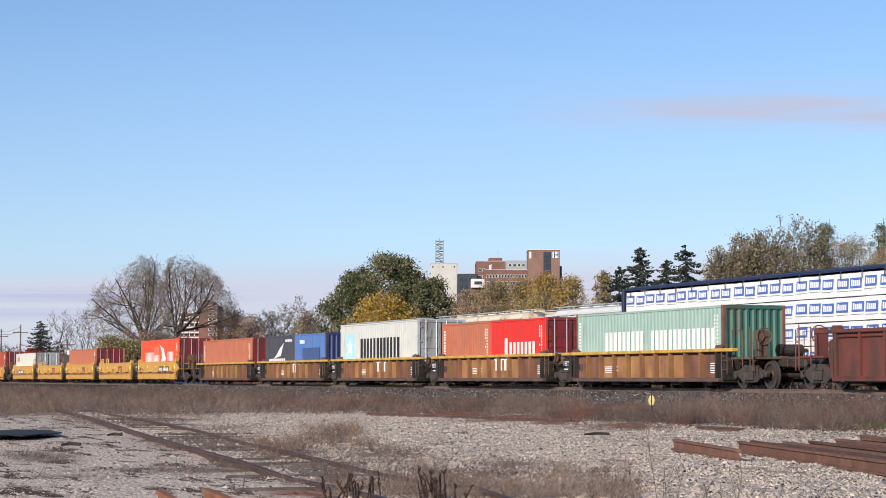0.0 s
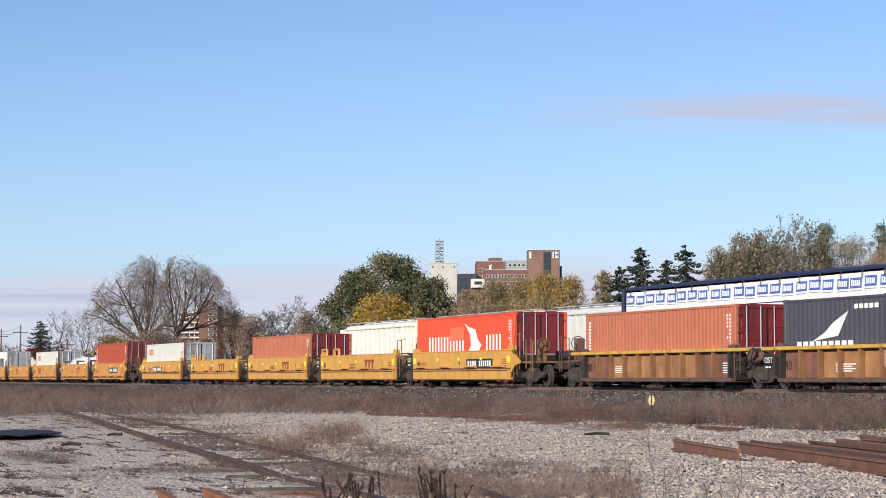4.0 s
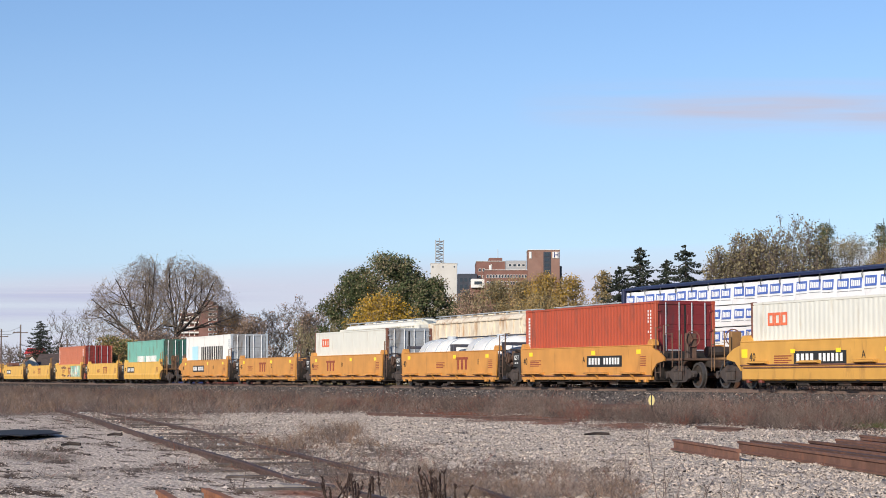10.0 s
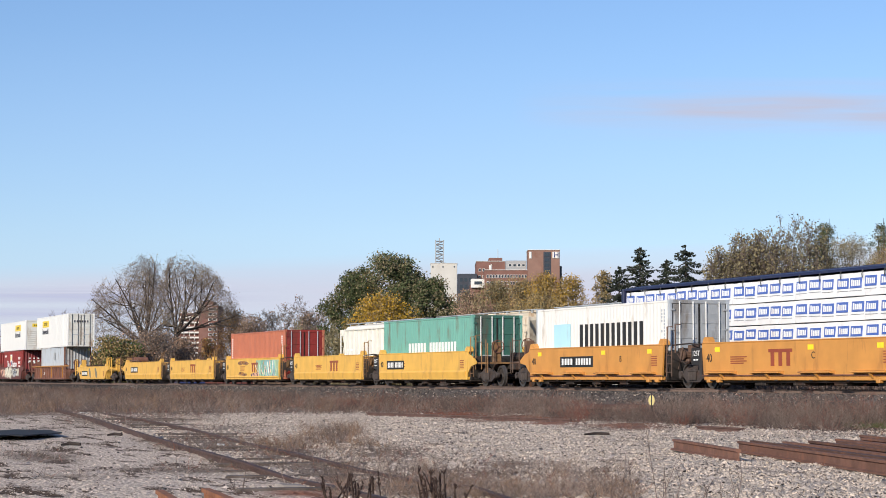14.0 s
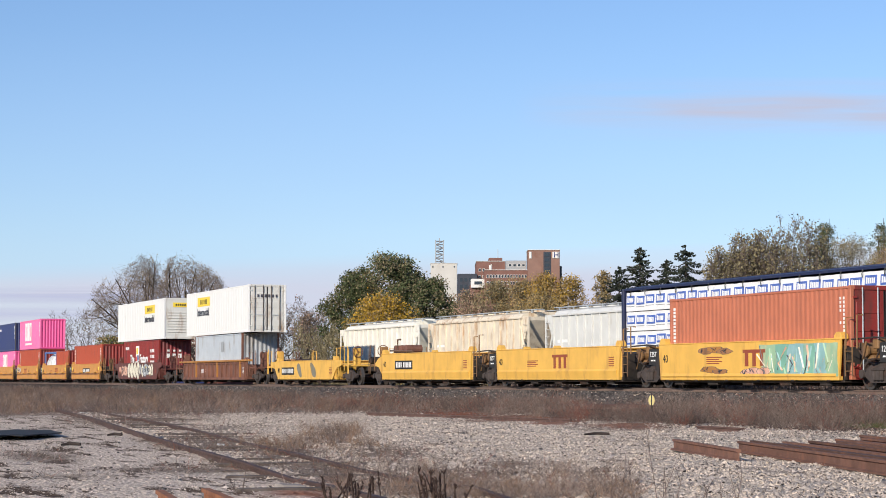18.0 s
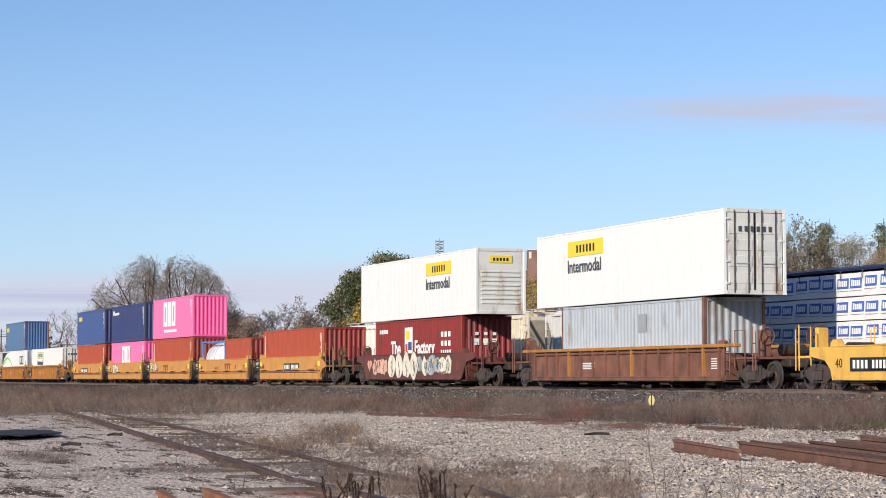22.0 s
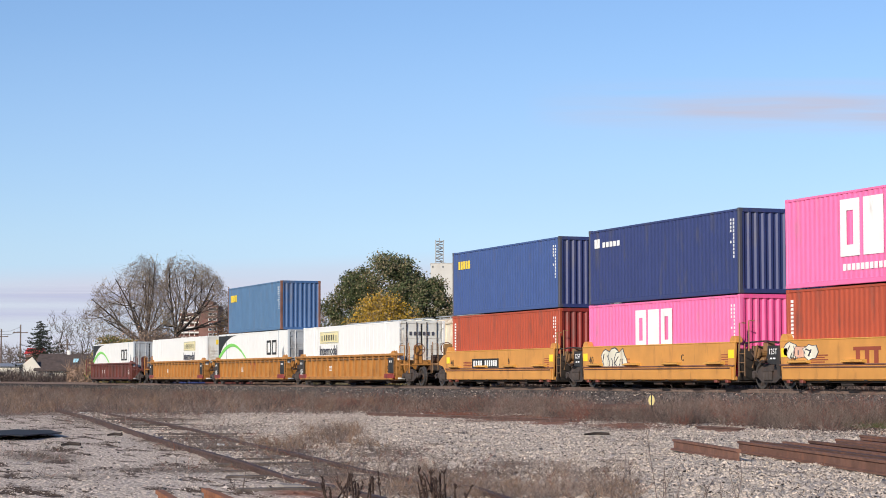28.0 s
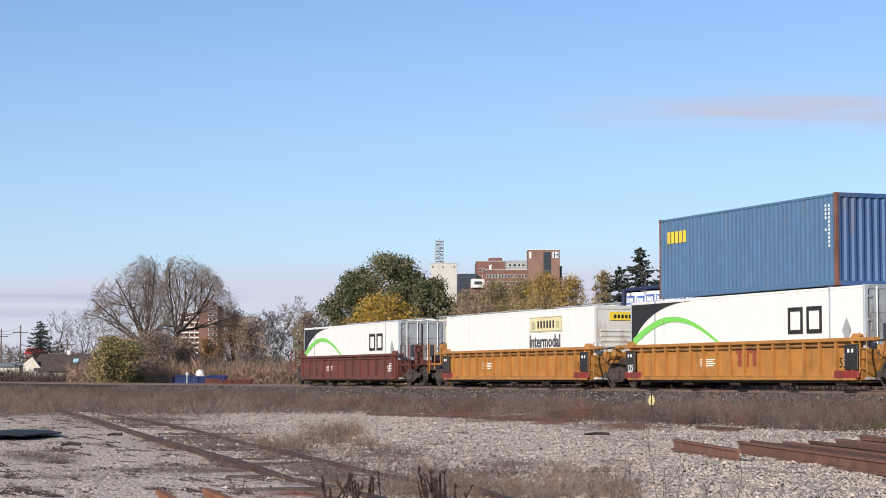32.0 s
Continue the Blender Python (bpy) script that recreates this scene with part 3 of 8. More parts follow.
def container(q, z, length, height, mat, label, end="doors", endmat=None, postmat=None, smooth=False, posts=0.0):
    """A box container: q is its centre along the train at the start, z its floor over the rail. posts: how far its lifting posts stand in from the ends."""
    c = thing("shipping_container", pose(q, YC, z), label, "container")
    CONTAINERS.append((c, q, z))
    # pale and blue boxes take a darker end colour, holding that face's shade
    em, pm = endmat or mat, postmat or mat
    hx, h = length / 2, height
    t = 0.12
    for out in (-1, 1):
        if smooth:
            s = Shape().box(-hx + t, hx - t, out * (CW - 0.035), out * (CW - 0.012), 0.14, h - 0.09)
            k, seams = -hx + 0.6, Shape()
            while k < hx - 0.5:
                seams.box(k, k + 0.012, out * (CW - .012), out * (CW - .006), 0.14, h - 0.09)
                k += 0.61
            tagged(part("seam", seams, mat, c), kind="stuff")
        else:
            s = wave_side(-hx + t, hx - t, 0.14, h - 0.09, out * (CW - 0.012), out, 0.012 if mat in (M["cream"], M["white"]) else 0.024)
        part("side_wall", s, mat, c)
        rails = Shape().cbox(-hx + t, hx - t, out * (CW - 0.09), out * CW, 0.0, 0.155, 0.012)
        part("bottom_rail", rails, mat, c)
        part("top_rail", Shape().cbox(-hx + t, hx - t, out * (CW - 0.07), out * CW, h - 0.10, h - 0.02, 0.012), mat, c)
    part("roof", Shape().box(-hx + 0.05, hx - 0.05, -CW + 0.04, CW - 0.04, h - 0.05, h - 0.025), M["white"] if smooth else mat, c)
    part("floor", Shape().box(-hx + 0.05, hx - 0.05, -CW + 0.05, CW - 0.05, 0.10, 0.14), M["tie"], c)
    part("front_wall", wave_side(-CW + t, CW - t, 0.14, h - 0.1, -hx + 0.03, -1, along="y"), mat, c)
    xs = [(-hx, -hx + t), (hx - t, hx)]
    if posts:
        xs += [(-hx + posts, -hx + posts + t), (hx - posts - t, hx - posts)]
    for a, b in xs:
        for sy in (-1, 1):
            part("corner_post", Shape().cbox(a, b, sy * (CW - 0.13), sy * (CW + (0.004 if posts else 0.0)), 0.1, h - 0.1, 0.015), pm, c)
            for zz in (0.0, h - 0.118):
                part("corner_casting", Shape().cbox(a - 0.003, b + 0.05 if a < 0 else b + .003, sy * (CW - 0.16), sy * (CW + 0.006), zz, zz + 0.118, 0.01), pm, c)
    # the end that faces along +X
    x = hx
    part("end_header", Shape().cbox(x - 0.1, x, -CW + t, CW - t, h - 0.14, h - 0.0, 0.01), em, c)
    part("end_sill", Shape().cbox(x - 0.1, x, -CW + t, CW - t, 0.0, 0.15, 0.01), em, c)
    if end == "corrugated":
        part("end_wall", wave_side(-CW + t, CW - t, 0.15, h - 0.14, x - 0.02, 1, 0.05, 0.275, along="y"), em, c)
    elif end == "louvre":
        wall = part("end_wall", Shape().box(x - 0.06, x - 0.03, -CW + t, CW - t, 0.15, h - 0.14), em, c)
        for k in range(8):
            zz = 0.45 + k * 0.2
            part("slat", Shape().cbox(x - 0.04, x + 0.012, -CW + 0.28, CW - 0.28, zz, zz + 0.10, 0.03), em, wall)
    else:
        for sy in (-1, 1):
            d = Shape().box(x - 0.055, x - 0.03, min(sy * 0.012, sy * (CW - t)), max(sy * 0.012, sy * (CW - t)), 0.16, h - 0.15)
            for k in range(4):
                zz = 0.38 + k * (h - 0.7) / 4
                d.cbox(x - 0.04, x - 0.012, sy * 0.1, sy * (CW - t - 0.1), zz, zz + (h - 0.7) / 4 - 0.18, 0.012)
            door = part("door", d, em, c)
            part("gasket", Shape().box(x - 0.05, x - 0.022, min(sy * 0.012, sy * 0.04), max(sy * 0.012, sy * 0.04), 0.16, h - 0.15).box(x - 0.05, x - 0.022, min(sy * (CW - t - 0.035), sy * (CW - t)), max(sy * (CW - t - 0.035), sy * (CW - t)), 0.16, h - 0.15), M["black"], door, "dark rubber gasket")
            for yy in (0.26, 0.80):
                part("locking_rod", Shape().tube([(x + 0.012, sy * yy, 0.06), (x + 0.012, sy * yy, h - 0.06)], 0.022, 6), M["truckiron"] if em == M["palegrey"] else M["whitemark"] if em in (M["white"], M["greyend"], M["darkgreen"]) else M["lightgrey"], door)
            for k in range(4):
                zz = 0.35 + k * (h - 0.75) / 3
                part("hinge", Shape().cbox(x - 0.03, x + 0.02, sy * (CW - 0.24), sy * (CW - 0.08), zz, zz + 0.07, 0.008), em, door)
            part("handle", Shape().cbox(x, x + 0.03, sy * 0.22, sy * 0.72, 1.05, 1.09, 0.006), M["lightgrey"], door)
    return c


def codes(c, length, height, mat=None, where="right", yellow=True):
    """The upright code and small data lines that stand beside the posts."""
    mat = mat or M["whitemark"]
    s = Shape()
    hx = length / 2
    x = hx - 0.42 if where == "right" else -hx + 0.30
    z = height - 0.42
    for k in range(11):
        s.box(x, x + (0.07 if where == "right" else 0.15), -CW - 0.004, -CW + 0.02, z - k * 0.125, z - k * 0.125 + 0.085)
        if where == "right" and k in (0, 1, 2, 3, 6):
            s.box(x - 0.20, x - 0.14, -CW - .004, -CW + .02, z - k * 0.125, z - k * 0.125 + 0.085)
    tagged(part("marking", s, mat, c, "small upright code bars"), kind="stuff")


# ---- well cars ----
CARS = []


def ladder(parent, x, z0, z1, y, mat):
    s = Shape()
    for d in (-0.2, 0.2):
        s.tube([(x + d, y, z0), (x + d, y, z1)], 0.02, 6)
    l = part("ladder", s, mat, parent, "side ladder")
    n = int((z1 - z0) / 0.3)
    for k in range(n):
        part("rung", Shape().tube([(x - 0.2, y, z0 + 0.15 + k * 0.3), (x + 0.2, y, z0 + 0.15 + k * 0.3)], 0.016, 5), mat, l)


def end_gear(parent, x, sx, mat, brake=True):
    """Platform, grab irons, brake wheel and draft gear at the end of a car."""
    part("end_platform", Shape().cbox(x - 0.75, x + 0.75, -1.35, 1.35, 0.98, 1.06, 0.015), mat, parent)
    for y in (-1.38, 1.38):
        for pts in ([(x - 0.6, y, 0.75), (x - 0.6, y, 1.95), (x + 0.1, y, 1.95), (x + 0.1, y, 0.75)], [(x + sx * .62, y, 0.6), (x + sx * .62, y, 2.05)], [(x + sx * .82, y, 0.6), (x + sx * .82, y, 1.9)], [(x + sx * .62, y, 1.5), (x + sx * .82, y, 1.5)]):
            part("grab_iron", Shape().tube(pts, 0.022, 6), mat, parent)
    part("centre_sill", Shape().cbox(x - 1.2, x + 1.2 , -0.32, 0.32, 0.72, 0.98, 0.03), M["iron"], parent)
    cpl = Shape().cbox(x + sx * 0.9, x + sx * 2.0, -0.13, 0.13, 0.70, 0.98, 0.04)
    cpl.cbox(x + sx * 1.7, x + sx * 2.12, -0.2, 0.2, 0.68, 1.0, 0.06)
    part("coupler", cpl, M["iron"], parent)
    if brake:
        b = Shape()
        n = 14
        ring = [(x + sx * 0.45, -0.75 + 0.28 * math.cos(2 * math.pi * k / n), 1.75 + 0.28 * math.sin(2 * math.pi * k / n)) for k in range(n + 1)]
        b.tube(ring, 0.022, 6)
        for k in range(3):
            w = 2 * math.pi * k / 3
            b.tube([(x + sx * .45, -0.75, 1.75), (x + sx * .45, -0.75 + .27 * math.cos(w), 1.75 + .27 * math.sin(w))], 0.016, 5)
        part("brake_wheel", b, M["rustbrown"], parent, "rusty brake wheel")
        part("brake_stand", Shape().cbox(x + sx * .2, x + sx * .4, -0.95, -0.55, 1.05, 1.95, 0.03), mat, parent)
    part("air_reservoir", Shape().tube([(x - 0.3, 0.2, 1.3), (x - 0.3, 1.1, 1.3)], 0.2, 12), M["iron"], parent)


def between_gear(parent, x, mat, half, top, gear):
    """Joint, hoses, brake gear and end panel over a shared truck."""
    g = Shape()
    g.cbox(x - 0.55, x + 0.55, -0.5, 0.5, 0.78, 1.0, 0.04)
    g.cbox(x - 0.1, x + 0.1, -1.3, 1.3, 0.85, 0.95, 0.02)
    part("articulation", g, M["iron"], parent, "dark articulated joint")
    for k, y in enumerate((-1.3, -1.05, 0.9)):
        part("air_hose", Shape().tube([(x - 0.7, y, top - 0.35), (x - 0.45, y, 1.0), (x - 0.1, y, 0.86), (x + 0.25, y, 0.95), (x + 0.5, y, top - 0.25 - 0.1 * k)], 0.03, 6), M["iron"], parent)
    a, c, t = -half - 0.80, -half - 0.02, top - 0.14
    plate = Shape().extrude([(a, t - 0.04), (a + 0.04, t), (c, t), (c, 0.42), (c - 0.12, 0.42), (c - 0.24, 0.80), (a, 0.84)], 1, -1.462, -1.40)
    if gear != M["ochre"]:
        part("end_panel", plate, M["black"], parent, "black end panel with a stencil")
    part("panel_support", Shape().cbox(a + 0.05, c, -1.40, -1.05, 0.84, t - 0.22, 0.04), M["iron"], parent)
    part("brake_cylinder", Shape().tube([(x - 0.35, -1.32, 1.18), (x - 0.35, -1.26, 1.18), (x - 0.35, -1.25, 1.18), (x - 0.35, -0.75, 1.18)], [0.19, 0.19, 0.14, 0.14], 12), gear, parent, "grimy brake cylinder")
    part("brake_bracket", Shape().cbox(x - 0.72, x - 0.1, -1.2, -0.8, 0.92, 1.04, 0.02), gear, parent)
    part("brake_lever", Shape().tube([(x - 0.55, -1.36, 0.7), (x - 0.35, -1.36, 1.05), (x - 0.2, -1.36, 1.45)], 0.03, 6), gear, parent)
    part("cross_pipe", Shape().tube([(x - 1.1, -1.3, top - 0.02), (x + 0.2, -1.3, top + 0.02), (x + 1.1, -1.3, top - 0.03)], 0.03, 6), M["iron"], parent)
    part("valve_box", Shape().cbox(x - 0.05, x + 0.25, -1.25, -0.95, top - 0.32, top - 0.02, 0.03), gear, parent)
    part("cross_beam", Shape().cbox(x - 0.9, x - 0.76, -1.2, 1.2, top - 0.3, top - 0.12, 0.02), gear, parent)


M["gear"] = paint("grimy_ochre_brake_gear", (0.27, 0.145, 0.055), (0.09, 0.055, 0.04), 0.45, 0.65, 0.25)
M["geardark"] = paint("grimy_brown_brake_gear", (0.15, 0.085, 0.055), (0.06, 0.045, 0.04), 0.45, 0.7, 0.25)
M["ribrust"] = paint("rust_brown_rib_paint", (0.25, 0.12, 0.055), (0.12, 0.06, 0.04), 0.3, 0.7, 0.2)


def well_car(q, body, style="smooth", half=6.12, top=1.55, bottom=0.33, chord=None, left="joint", right="joint", letter="", mark=None, mark_x=0.0, plate_x=None, plates=None, patches=None, ends=None, guides=None, label="", name="well_car", ribs=11, pitch=15.1, number="", frames=False, gear=None):
    """One unit of a container well car, with its centre at q along the train at the start."""
    car = thing(name, pose(q, YC, 0), label, "well car")
    CARS.append((car, q))
    W = 1.46
    gear = gear or ends or body
    slope = 0.5 if style == "single" else 0.12
    outline = [(-half, top), (half, top), (half, top - 0.25), (half - slope, bottom), (-half + slope, bottom), (-half, top - 0.25)]
    if style == "single":
        outline = [(-half - 1.2, top), (half + 1.2, top), (half + 1.2, top - 0.28), (half + 0.3, top - 0.42), (half - 0.35, bottom), (-half + 0.35, bottom), (-half - 0.3, top - 0.42), (-half - 1.2, top - 0.28)]
    for sy in (-1, 1):
        y1 = sy * W
        inset = (0.13 if body == M["ochre"] else 0.20 if plates else 0.10) if style == "rib" else 0.0
        part("side_sheet", Shape().extrude(outline, 1, y1 - sy * inset, y1 - sy * (inset + 0.06)), body, car)
        part("side_sill", Shape().cbox(-half + slope, half - slope, y1 + sy * 0.015, y1 - sy * 0.16, bottom - 0.04, bottom + 0.09, 0.02), chord if style == "rib2" else body, car)
        cm = chord or body
        part("top_chord", Shape().cbox(-half - (0.9 if style == "rib" else 0.0), half + (0.9 if style == "rib" else 0.0), y1 + sy * 0.02, y1 - sy * 0.24, top - 0.02, top + (0.10 if style == "rib" else 0.03), 0.02), cm, car)
        if style == "rib":
            for k in range(ribs):
                x = -half + 0.3 + k * (2 * half - 0.6) / (ribs - 1)
                part("rib", Shape().extrude([(x - 0.05, top - 0.02), (x + 0.05, top - 0.02), (x + 0.05, bottom + 0.09), (x - 0.05, bottom + 0.09)], 1, y1 - sy * inset, y1 - sy * 0.004), ends if ends and k in (0, ribs - 1) else (M["gear"] if chord and plates and k % 3 == 1 else chord if chord and not plates and k % 5 == 3 else M["ribrust"] if plates else body), car)
            if sy < 0 and not plates:
                part("air_pipe", Shape().tube([(-half + 0.2, -W + 0.055, top - 0.13), (half - 0.2, -W + 0.055, top - 0.13)], 0.032, 6), M["gear"] if body == M["ochre"] else body, car)
                part("lower_flange", Shape().cbox(-half + 0.3, half - 0.3, -W - 0.012, -W + 0.12, bottom + 0.085, bottom + 0.125, 0.012), body, car)
            if plates:
                for k in range(ribs - 1):
                    x0 = -half + 0.38 + k * (2 * half - 0.6) / (ribs - 1)
                    x1 = -half + 0.22 + (k + 1) * (2 * half - 0.6) / (ribs - 1)
                    part("panel", Shape().cbox(x0, x1, y1 - sy * 0.165, y1 - sy * 0.195, bottom + 0.1, top - 0.1, 0.01), plates if 1 < k < ribs - 3 else M["rustbrown"], car)
        elif sy < 0 and style == "ledge":
            for k in range(4):
                x = -half + 1.3 + k * (2 * half - 2.6) / 3
                part("ledge", Shape().extrude([(-W - 0.20, bottom + 0.52), (-W - 0.18, bottom + 0.555), (-W + 0.01, bottom + 0.60), (-W + 0.01, bottom + 0.47)], 0, x - 0.6, x + 0.6), chord or body, car)
            part("conduit", Shape().tube([(-half + 0.05, -W - 0.03, bottom + 0.45), (half - 0.05, -W - 0.03, bottom + 0.45)], 0.03, 6), M["rustbrown"], car)
            part("conduit", Shape().tube([(-half + 0.3, -W - 0.06, bottom + 0.37), (half - 0.3, -W - 0.06, bottom + 0.37)], 0.024, 6), M["rustbrown"], car)
            part("lower_flange", Shape().extrude([(-W - 0.045, bottom + 0.40), (-W + 0.01, bottom + 0.45), (-W + 0.01, bottom - 0.03), (-W - 0.045, bottom)], 0, -half + 0.2, half - 0.2), body, car)
            for sx in (-1, 1):
                panel(car, M["reflector"], sx * (half - 0.28) - 0.19, sx * (half - 0.28) + 0.19, top - 0.52, top - 0.24, -W - 0.006, "large yellow reflector", name="reflector")
                for q in (0.55, 1.35):
                    part("jack_pad", Shape().cbox(sx * (half - q) - 0.09, sx * (half - q) + 0.09, -W - 0.05, -W + 0.1, bottom - 0.13, bottom - 0.02, 0.02), M["padred"], car, "dark red jacking pad")
        elif sy < 0 and style == "smooth" and body == M["amber"]:
            for k in range(4):
                x = -half + 1.5 + k * (2 * half - 3.0) / 3
                part("ledge", Shape().extrude([(-W - 0.22, bottom + 0.20), (-W - 0.20, bottom + 0.235), (-W + 0.01, bottom + 0.27), (-W + 0.01, bottom + 0.16)], 0, x - 0.95, x + 0.95), body, car)
                part("ledge_bracket", Shape().extrude([(-W - 0.17, bottom + 0.19), (-W + 0.01, bottom + 0.19), (-W + 0.01, bottom - 0.03)], 0, x - 0.06, x + 0.06), body, car)
            part("conduit", Shape().tube([(-half + 0.05, -W - 0.03, bottom + 0.12), (half - 0.05, -W - 0.03, bottom + 0.12)], 0.028, 6), M["rustbrown"], car)
            for sx in (-1, 1):
                for q in (0.5, 1.2):
                    part("jack_pad", Shape().cbox(sx * (half - q) - 0.1, sx * (half - q) + 0.1, -W - 0.06, -W + 0.1, bottom - 0.12, bottom + 0.02, 0.02), body, car)
                panel(car, M["reflector"], sx * (half - 1.1) - 0.17, sx * (half - 1.1) + 0.17, top - 0.30, top - 0.14, -W - 0.006, "yellow reflector", name="reflector")
            panel(car, M["reflector"], 0.9, 1.24, top - 0.30, top - 0.14, -W - 0.006, "yellow reflector", name="reflector")
        elif sy < 0 and style == "smooth" and body == M["bright"] and "spray" not in label:
            part("lower_bevel", Shape().extrude([(-W - 0.06, bottom + 0.30), (-W + 0.01, bottom + 0.40), (-W + 0.01, bottom), (-W - 0.01, bottom)], 0, -half + 0.2, half - 0.2), body, car)
        elif sy < 0 and style == "smooth":
            part("ledge", Shape().extrude([(-W - 0.05, bottom + 0.10), (-W + 0.01, bottom + 0.22), (-W + 0.01, bottom + 0.02)], 0, -half + 0.25, half - 0.25), body, car)
        if sy < 0:
            for k in range(6):
                x = -half + 0.7 + k * (2 * half - 1.4) / 5
                part("step_bracket", Shape().cbox(x - 0.09, x + 0.09, -W - 0.03, -W + 0.1, bottom - 0.07, bottom - 0.02, 0.015), M["iron"], car)
    part("well_floor", Shape().cbox(-half, half, -1.35, 1.35, 0.22, 0.30, 0.02), M["iron"], car)
    for k in range(5):
        x = -half + 1.2 + k * (2 * half - 2.4) / 4
        part("cross_member", Shape().cbox(x - 0.35, x + 0.35, -1.28, 1.1, 0.12, 0.25, 0.03), M["iron"], car)
    for sx in (-1, 1):
        part("bulkhead", Shape().extrude([(sx * half, 0.3), (sx * (half + 0.05), 0.3), (sx * (half + 0.24), 0.95), (sx * (half + 0.24), top - 0.26), (sx * half, top - 0.2)], 1, -1.36, 1.36), ends or body, car)
        for sy in (-1, 1):
            gm = guides or body
            if sy < 0 or guides:
                part("container_guide", Shape().extrude([(sx * (half + 0.05), top), (sx * (half - 0.45), top), (sx * (half - 0.42), top + 0.12), (sx * (half - 0.3), top + 0.22), (sx * (half - 0.1), top + 0.22), (sx * (half + 0.02), top + 0.12)], 1, sy * 1.42, sy * 1.2), gm, car)
    if frames:
        for x in (-half + 0.0, -half + 2.1):
            part("stacking_frame", Shape().tube([(x - 0.45, -1.2, top - 0.2), (x - 0.45, -1.2, top + 0.34), (x + 0.45, -1.2, top + 0.34), (x + 0.45, -1.2, top - 0.2)], 0.07, 4), body, car, "yellow stacking frame")
    if style != "rib":
        ladder(car, half + 0.42, 0.42, top - 0.05, -W + 0.02, gear)
        for d in (0.22, 0.85):
            part("grab_iron", Shape().tube([(half + d, -W + 0.05, top - 0.3), (half + d, -W + 0.05, top + 0.62 + 0.1 * d), (half + d + 0.12, -W + 0.2, top + 0.62 + 0.1 * d)], 0.028, 6), gear, car)
    else:
        ladder(car, half + 0.3, 0.5, top + 0.25, -W + 0.02, gear)
    hp = pitch / 2
    for sx, kind in ((-1, left), (1, right)):
        if kind == "end":
            truck(car, sx * (half + 1.35))
            end_gear(car, sx * (half + 1.35), sx, gear)
            if style in ("ledge", "smooth"):
                for sy in (-1, 1):
                    part("end_side", Shape().extrude([(sx * half, top - 0.10), (sx * (half + 0.5), top - 0.22), (sx * (half + 0.95), top - 0.45), (sx * (half + 0.95), 0.98), (sx * (half + 0.4), 0.90), (sx * half, 0.60)], 1, sy * W, sy * (W - 0.06)), body, car)
        elif sx < 0:
            truck(car, -hp)
            between_gear(car, -hp, ends or M["black"], half, top, gear)
            ochre = body == M["ochre"]
            lettering("125" if ochre else "125T", 0.33 if ochre else 0.26, M["whitemark"], car, -half + (0.16 if ochre else -0.72), -1.478 if ochre else -1.468, top - (0.85 if ochre else 0.42), "white stencil")
            bars(car, M["whitemark"], -half + (0.2 if ochre else -0.66), top - (0.92 if ochre else 0.58), 0.4, 0.05, 2, -1.474 if ochre else -1.464, "small white data bars", 0.3)
    y = -W + (-0.006 if style != "rib" else 0.158 if plates else inset - 0.008)
    if style == "rib" and body == M["ochre"]:
        for sx in (-1, 1):
            part("end_panel", Shape().cbox(sx * (half - 0.72), sx * (half + 0.02), -W - 0.012, -W + 0.09, bottom + 0.28, top - 0.1, 0.02), M["black"], car, "black end panel with white data")
            part("end_bracket", Shape().cbox(sx * (half - 1.3), sx * (half + 0.05), -W - 0.02, -W + 0.09, bottom + 0.02, bottom + 0.26, 0.02), M["deepred"], car, "dark red bracket")
            bars(car, M["whitemark"], sx * (half - 0.36) - 0.22, top - 0.35, 0.44, 0.11, 2, -W - 0.016, "white data bars", 0.5)
    if number:
        lettering(number, 0.40 if style != "rib" else 0.44, M["blackmark"] if body != M["maroon"] else M["whitemark"], car, (-half + (0.62 if style == "ledge" else 0.32)) if number == "40" else half - (1.22 if style == "rib" else 1.5), y, top - 0.64 if style != "rib" else bottom + 0.35)
    if letter:
        lettering(letter, 0.32, M["blackmark"], car, mark_x + 1.9, y, top - 0.58)
    if mark:
        bars(car, mark, mark_x - 0.75, bottom + 0.42, 1.5, 0.55, 3, y, "plain block emblem", 0.55, cap=True)
    if plate_x is not None:
        wide = 1.25 if body == M["bright"] else 1.55
        panel(car, M["blackmark"], plate_x - wide, plate_x + wide, top - 0.76, top - 0.34, y, "black number panel")
        bars(car, M["whitemark"], plate_x - wide + 0.12, top - 0.67, wide * 0.72, 0.25, 4, y - 0.006, "white number bars", 0.4)
        bars(car, M["whitemark"], plate_x - 0.05 * wide, top - 0.67, wide * 0.95, 0.25, 6, y - 0.006, "white number bars", 0.4)
    if patches:
        for k in (1, 2, 3):
            x = -half + 0.7 + k * (2 * half - 1.4) / 4
            panel(car, patches, x - 0.14, x + 0.14, top - 0.40, top - 0.27, y - 0.001, "yellow reflector", name="reflector")
    lines = Shape()
    for k in range(4):
        lines.box(mark_x - 3.3, mark_x - 2.2 - 0.2 * (k % 2), y - .003, y + .01, top - 0.5 - k * 0.07, top - 0.465 - k * 0.07)
    for k in range(5):
        lines.box(half - 0.95, half - 0.5, y - .003, y + .01, top - 0.42 - k * 0.08, top - 0.385 - k * 0.08)
    tagged(part("marking", lines, M["mark"] if style != "rib" else M["whitemark"], car, "small data lines"), kind="stuff")
    return car


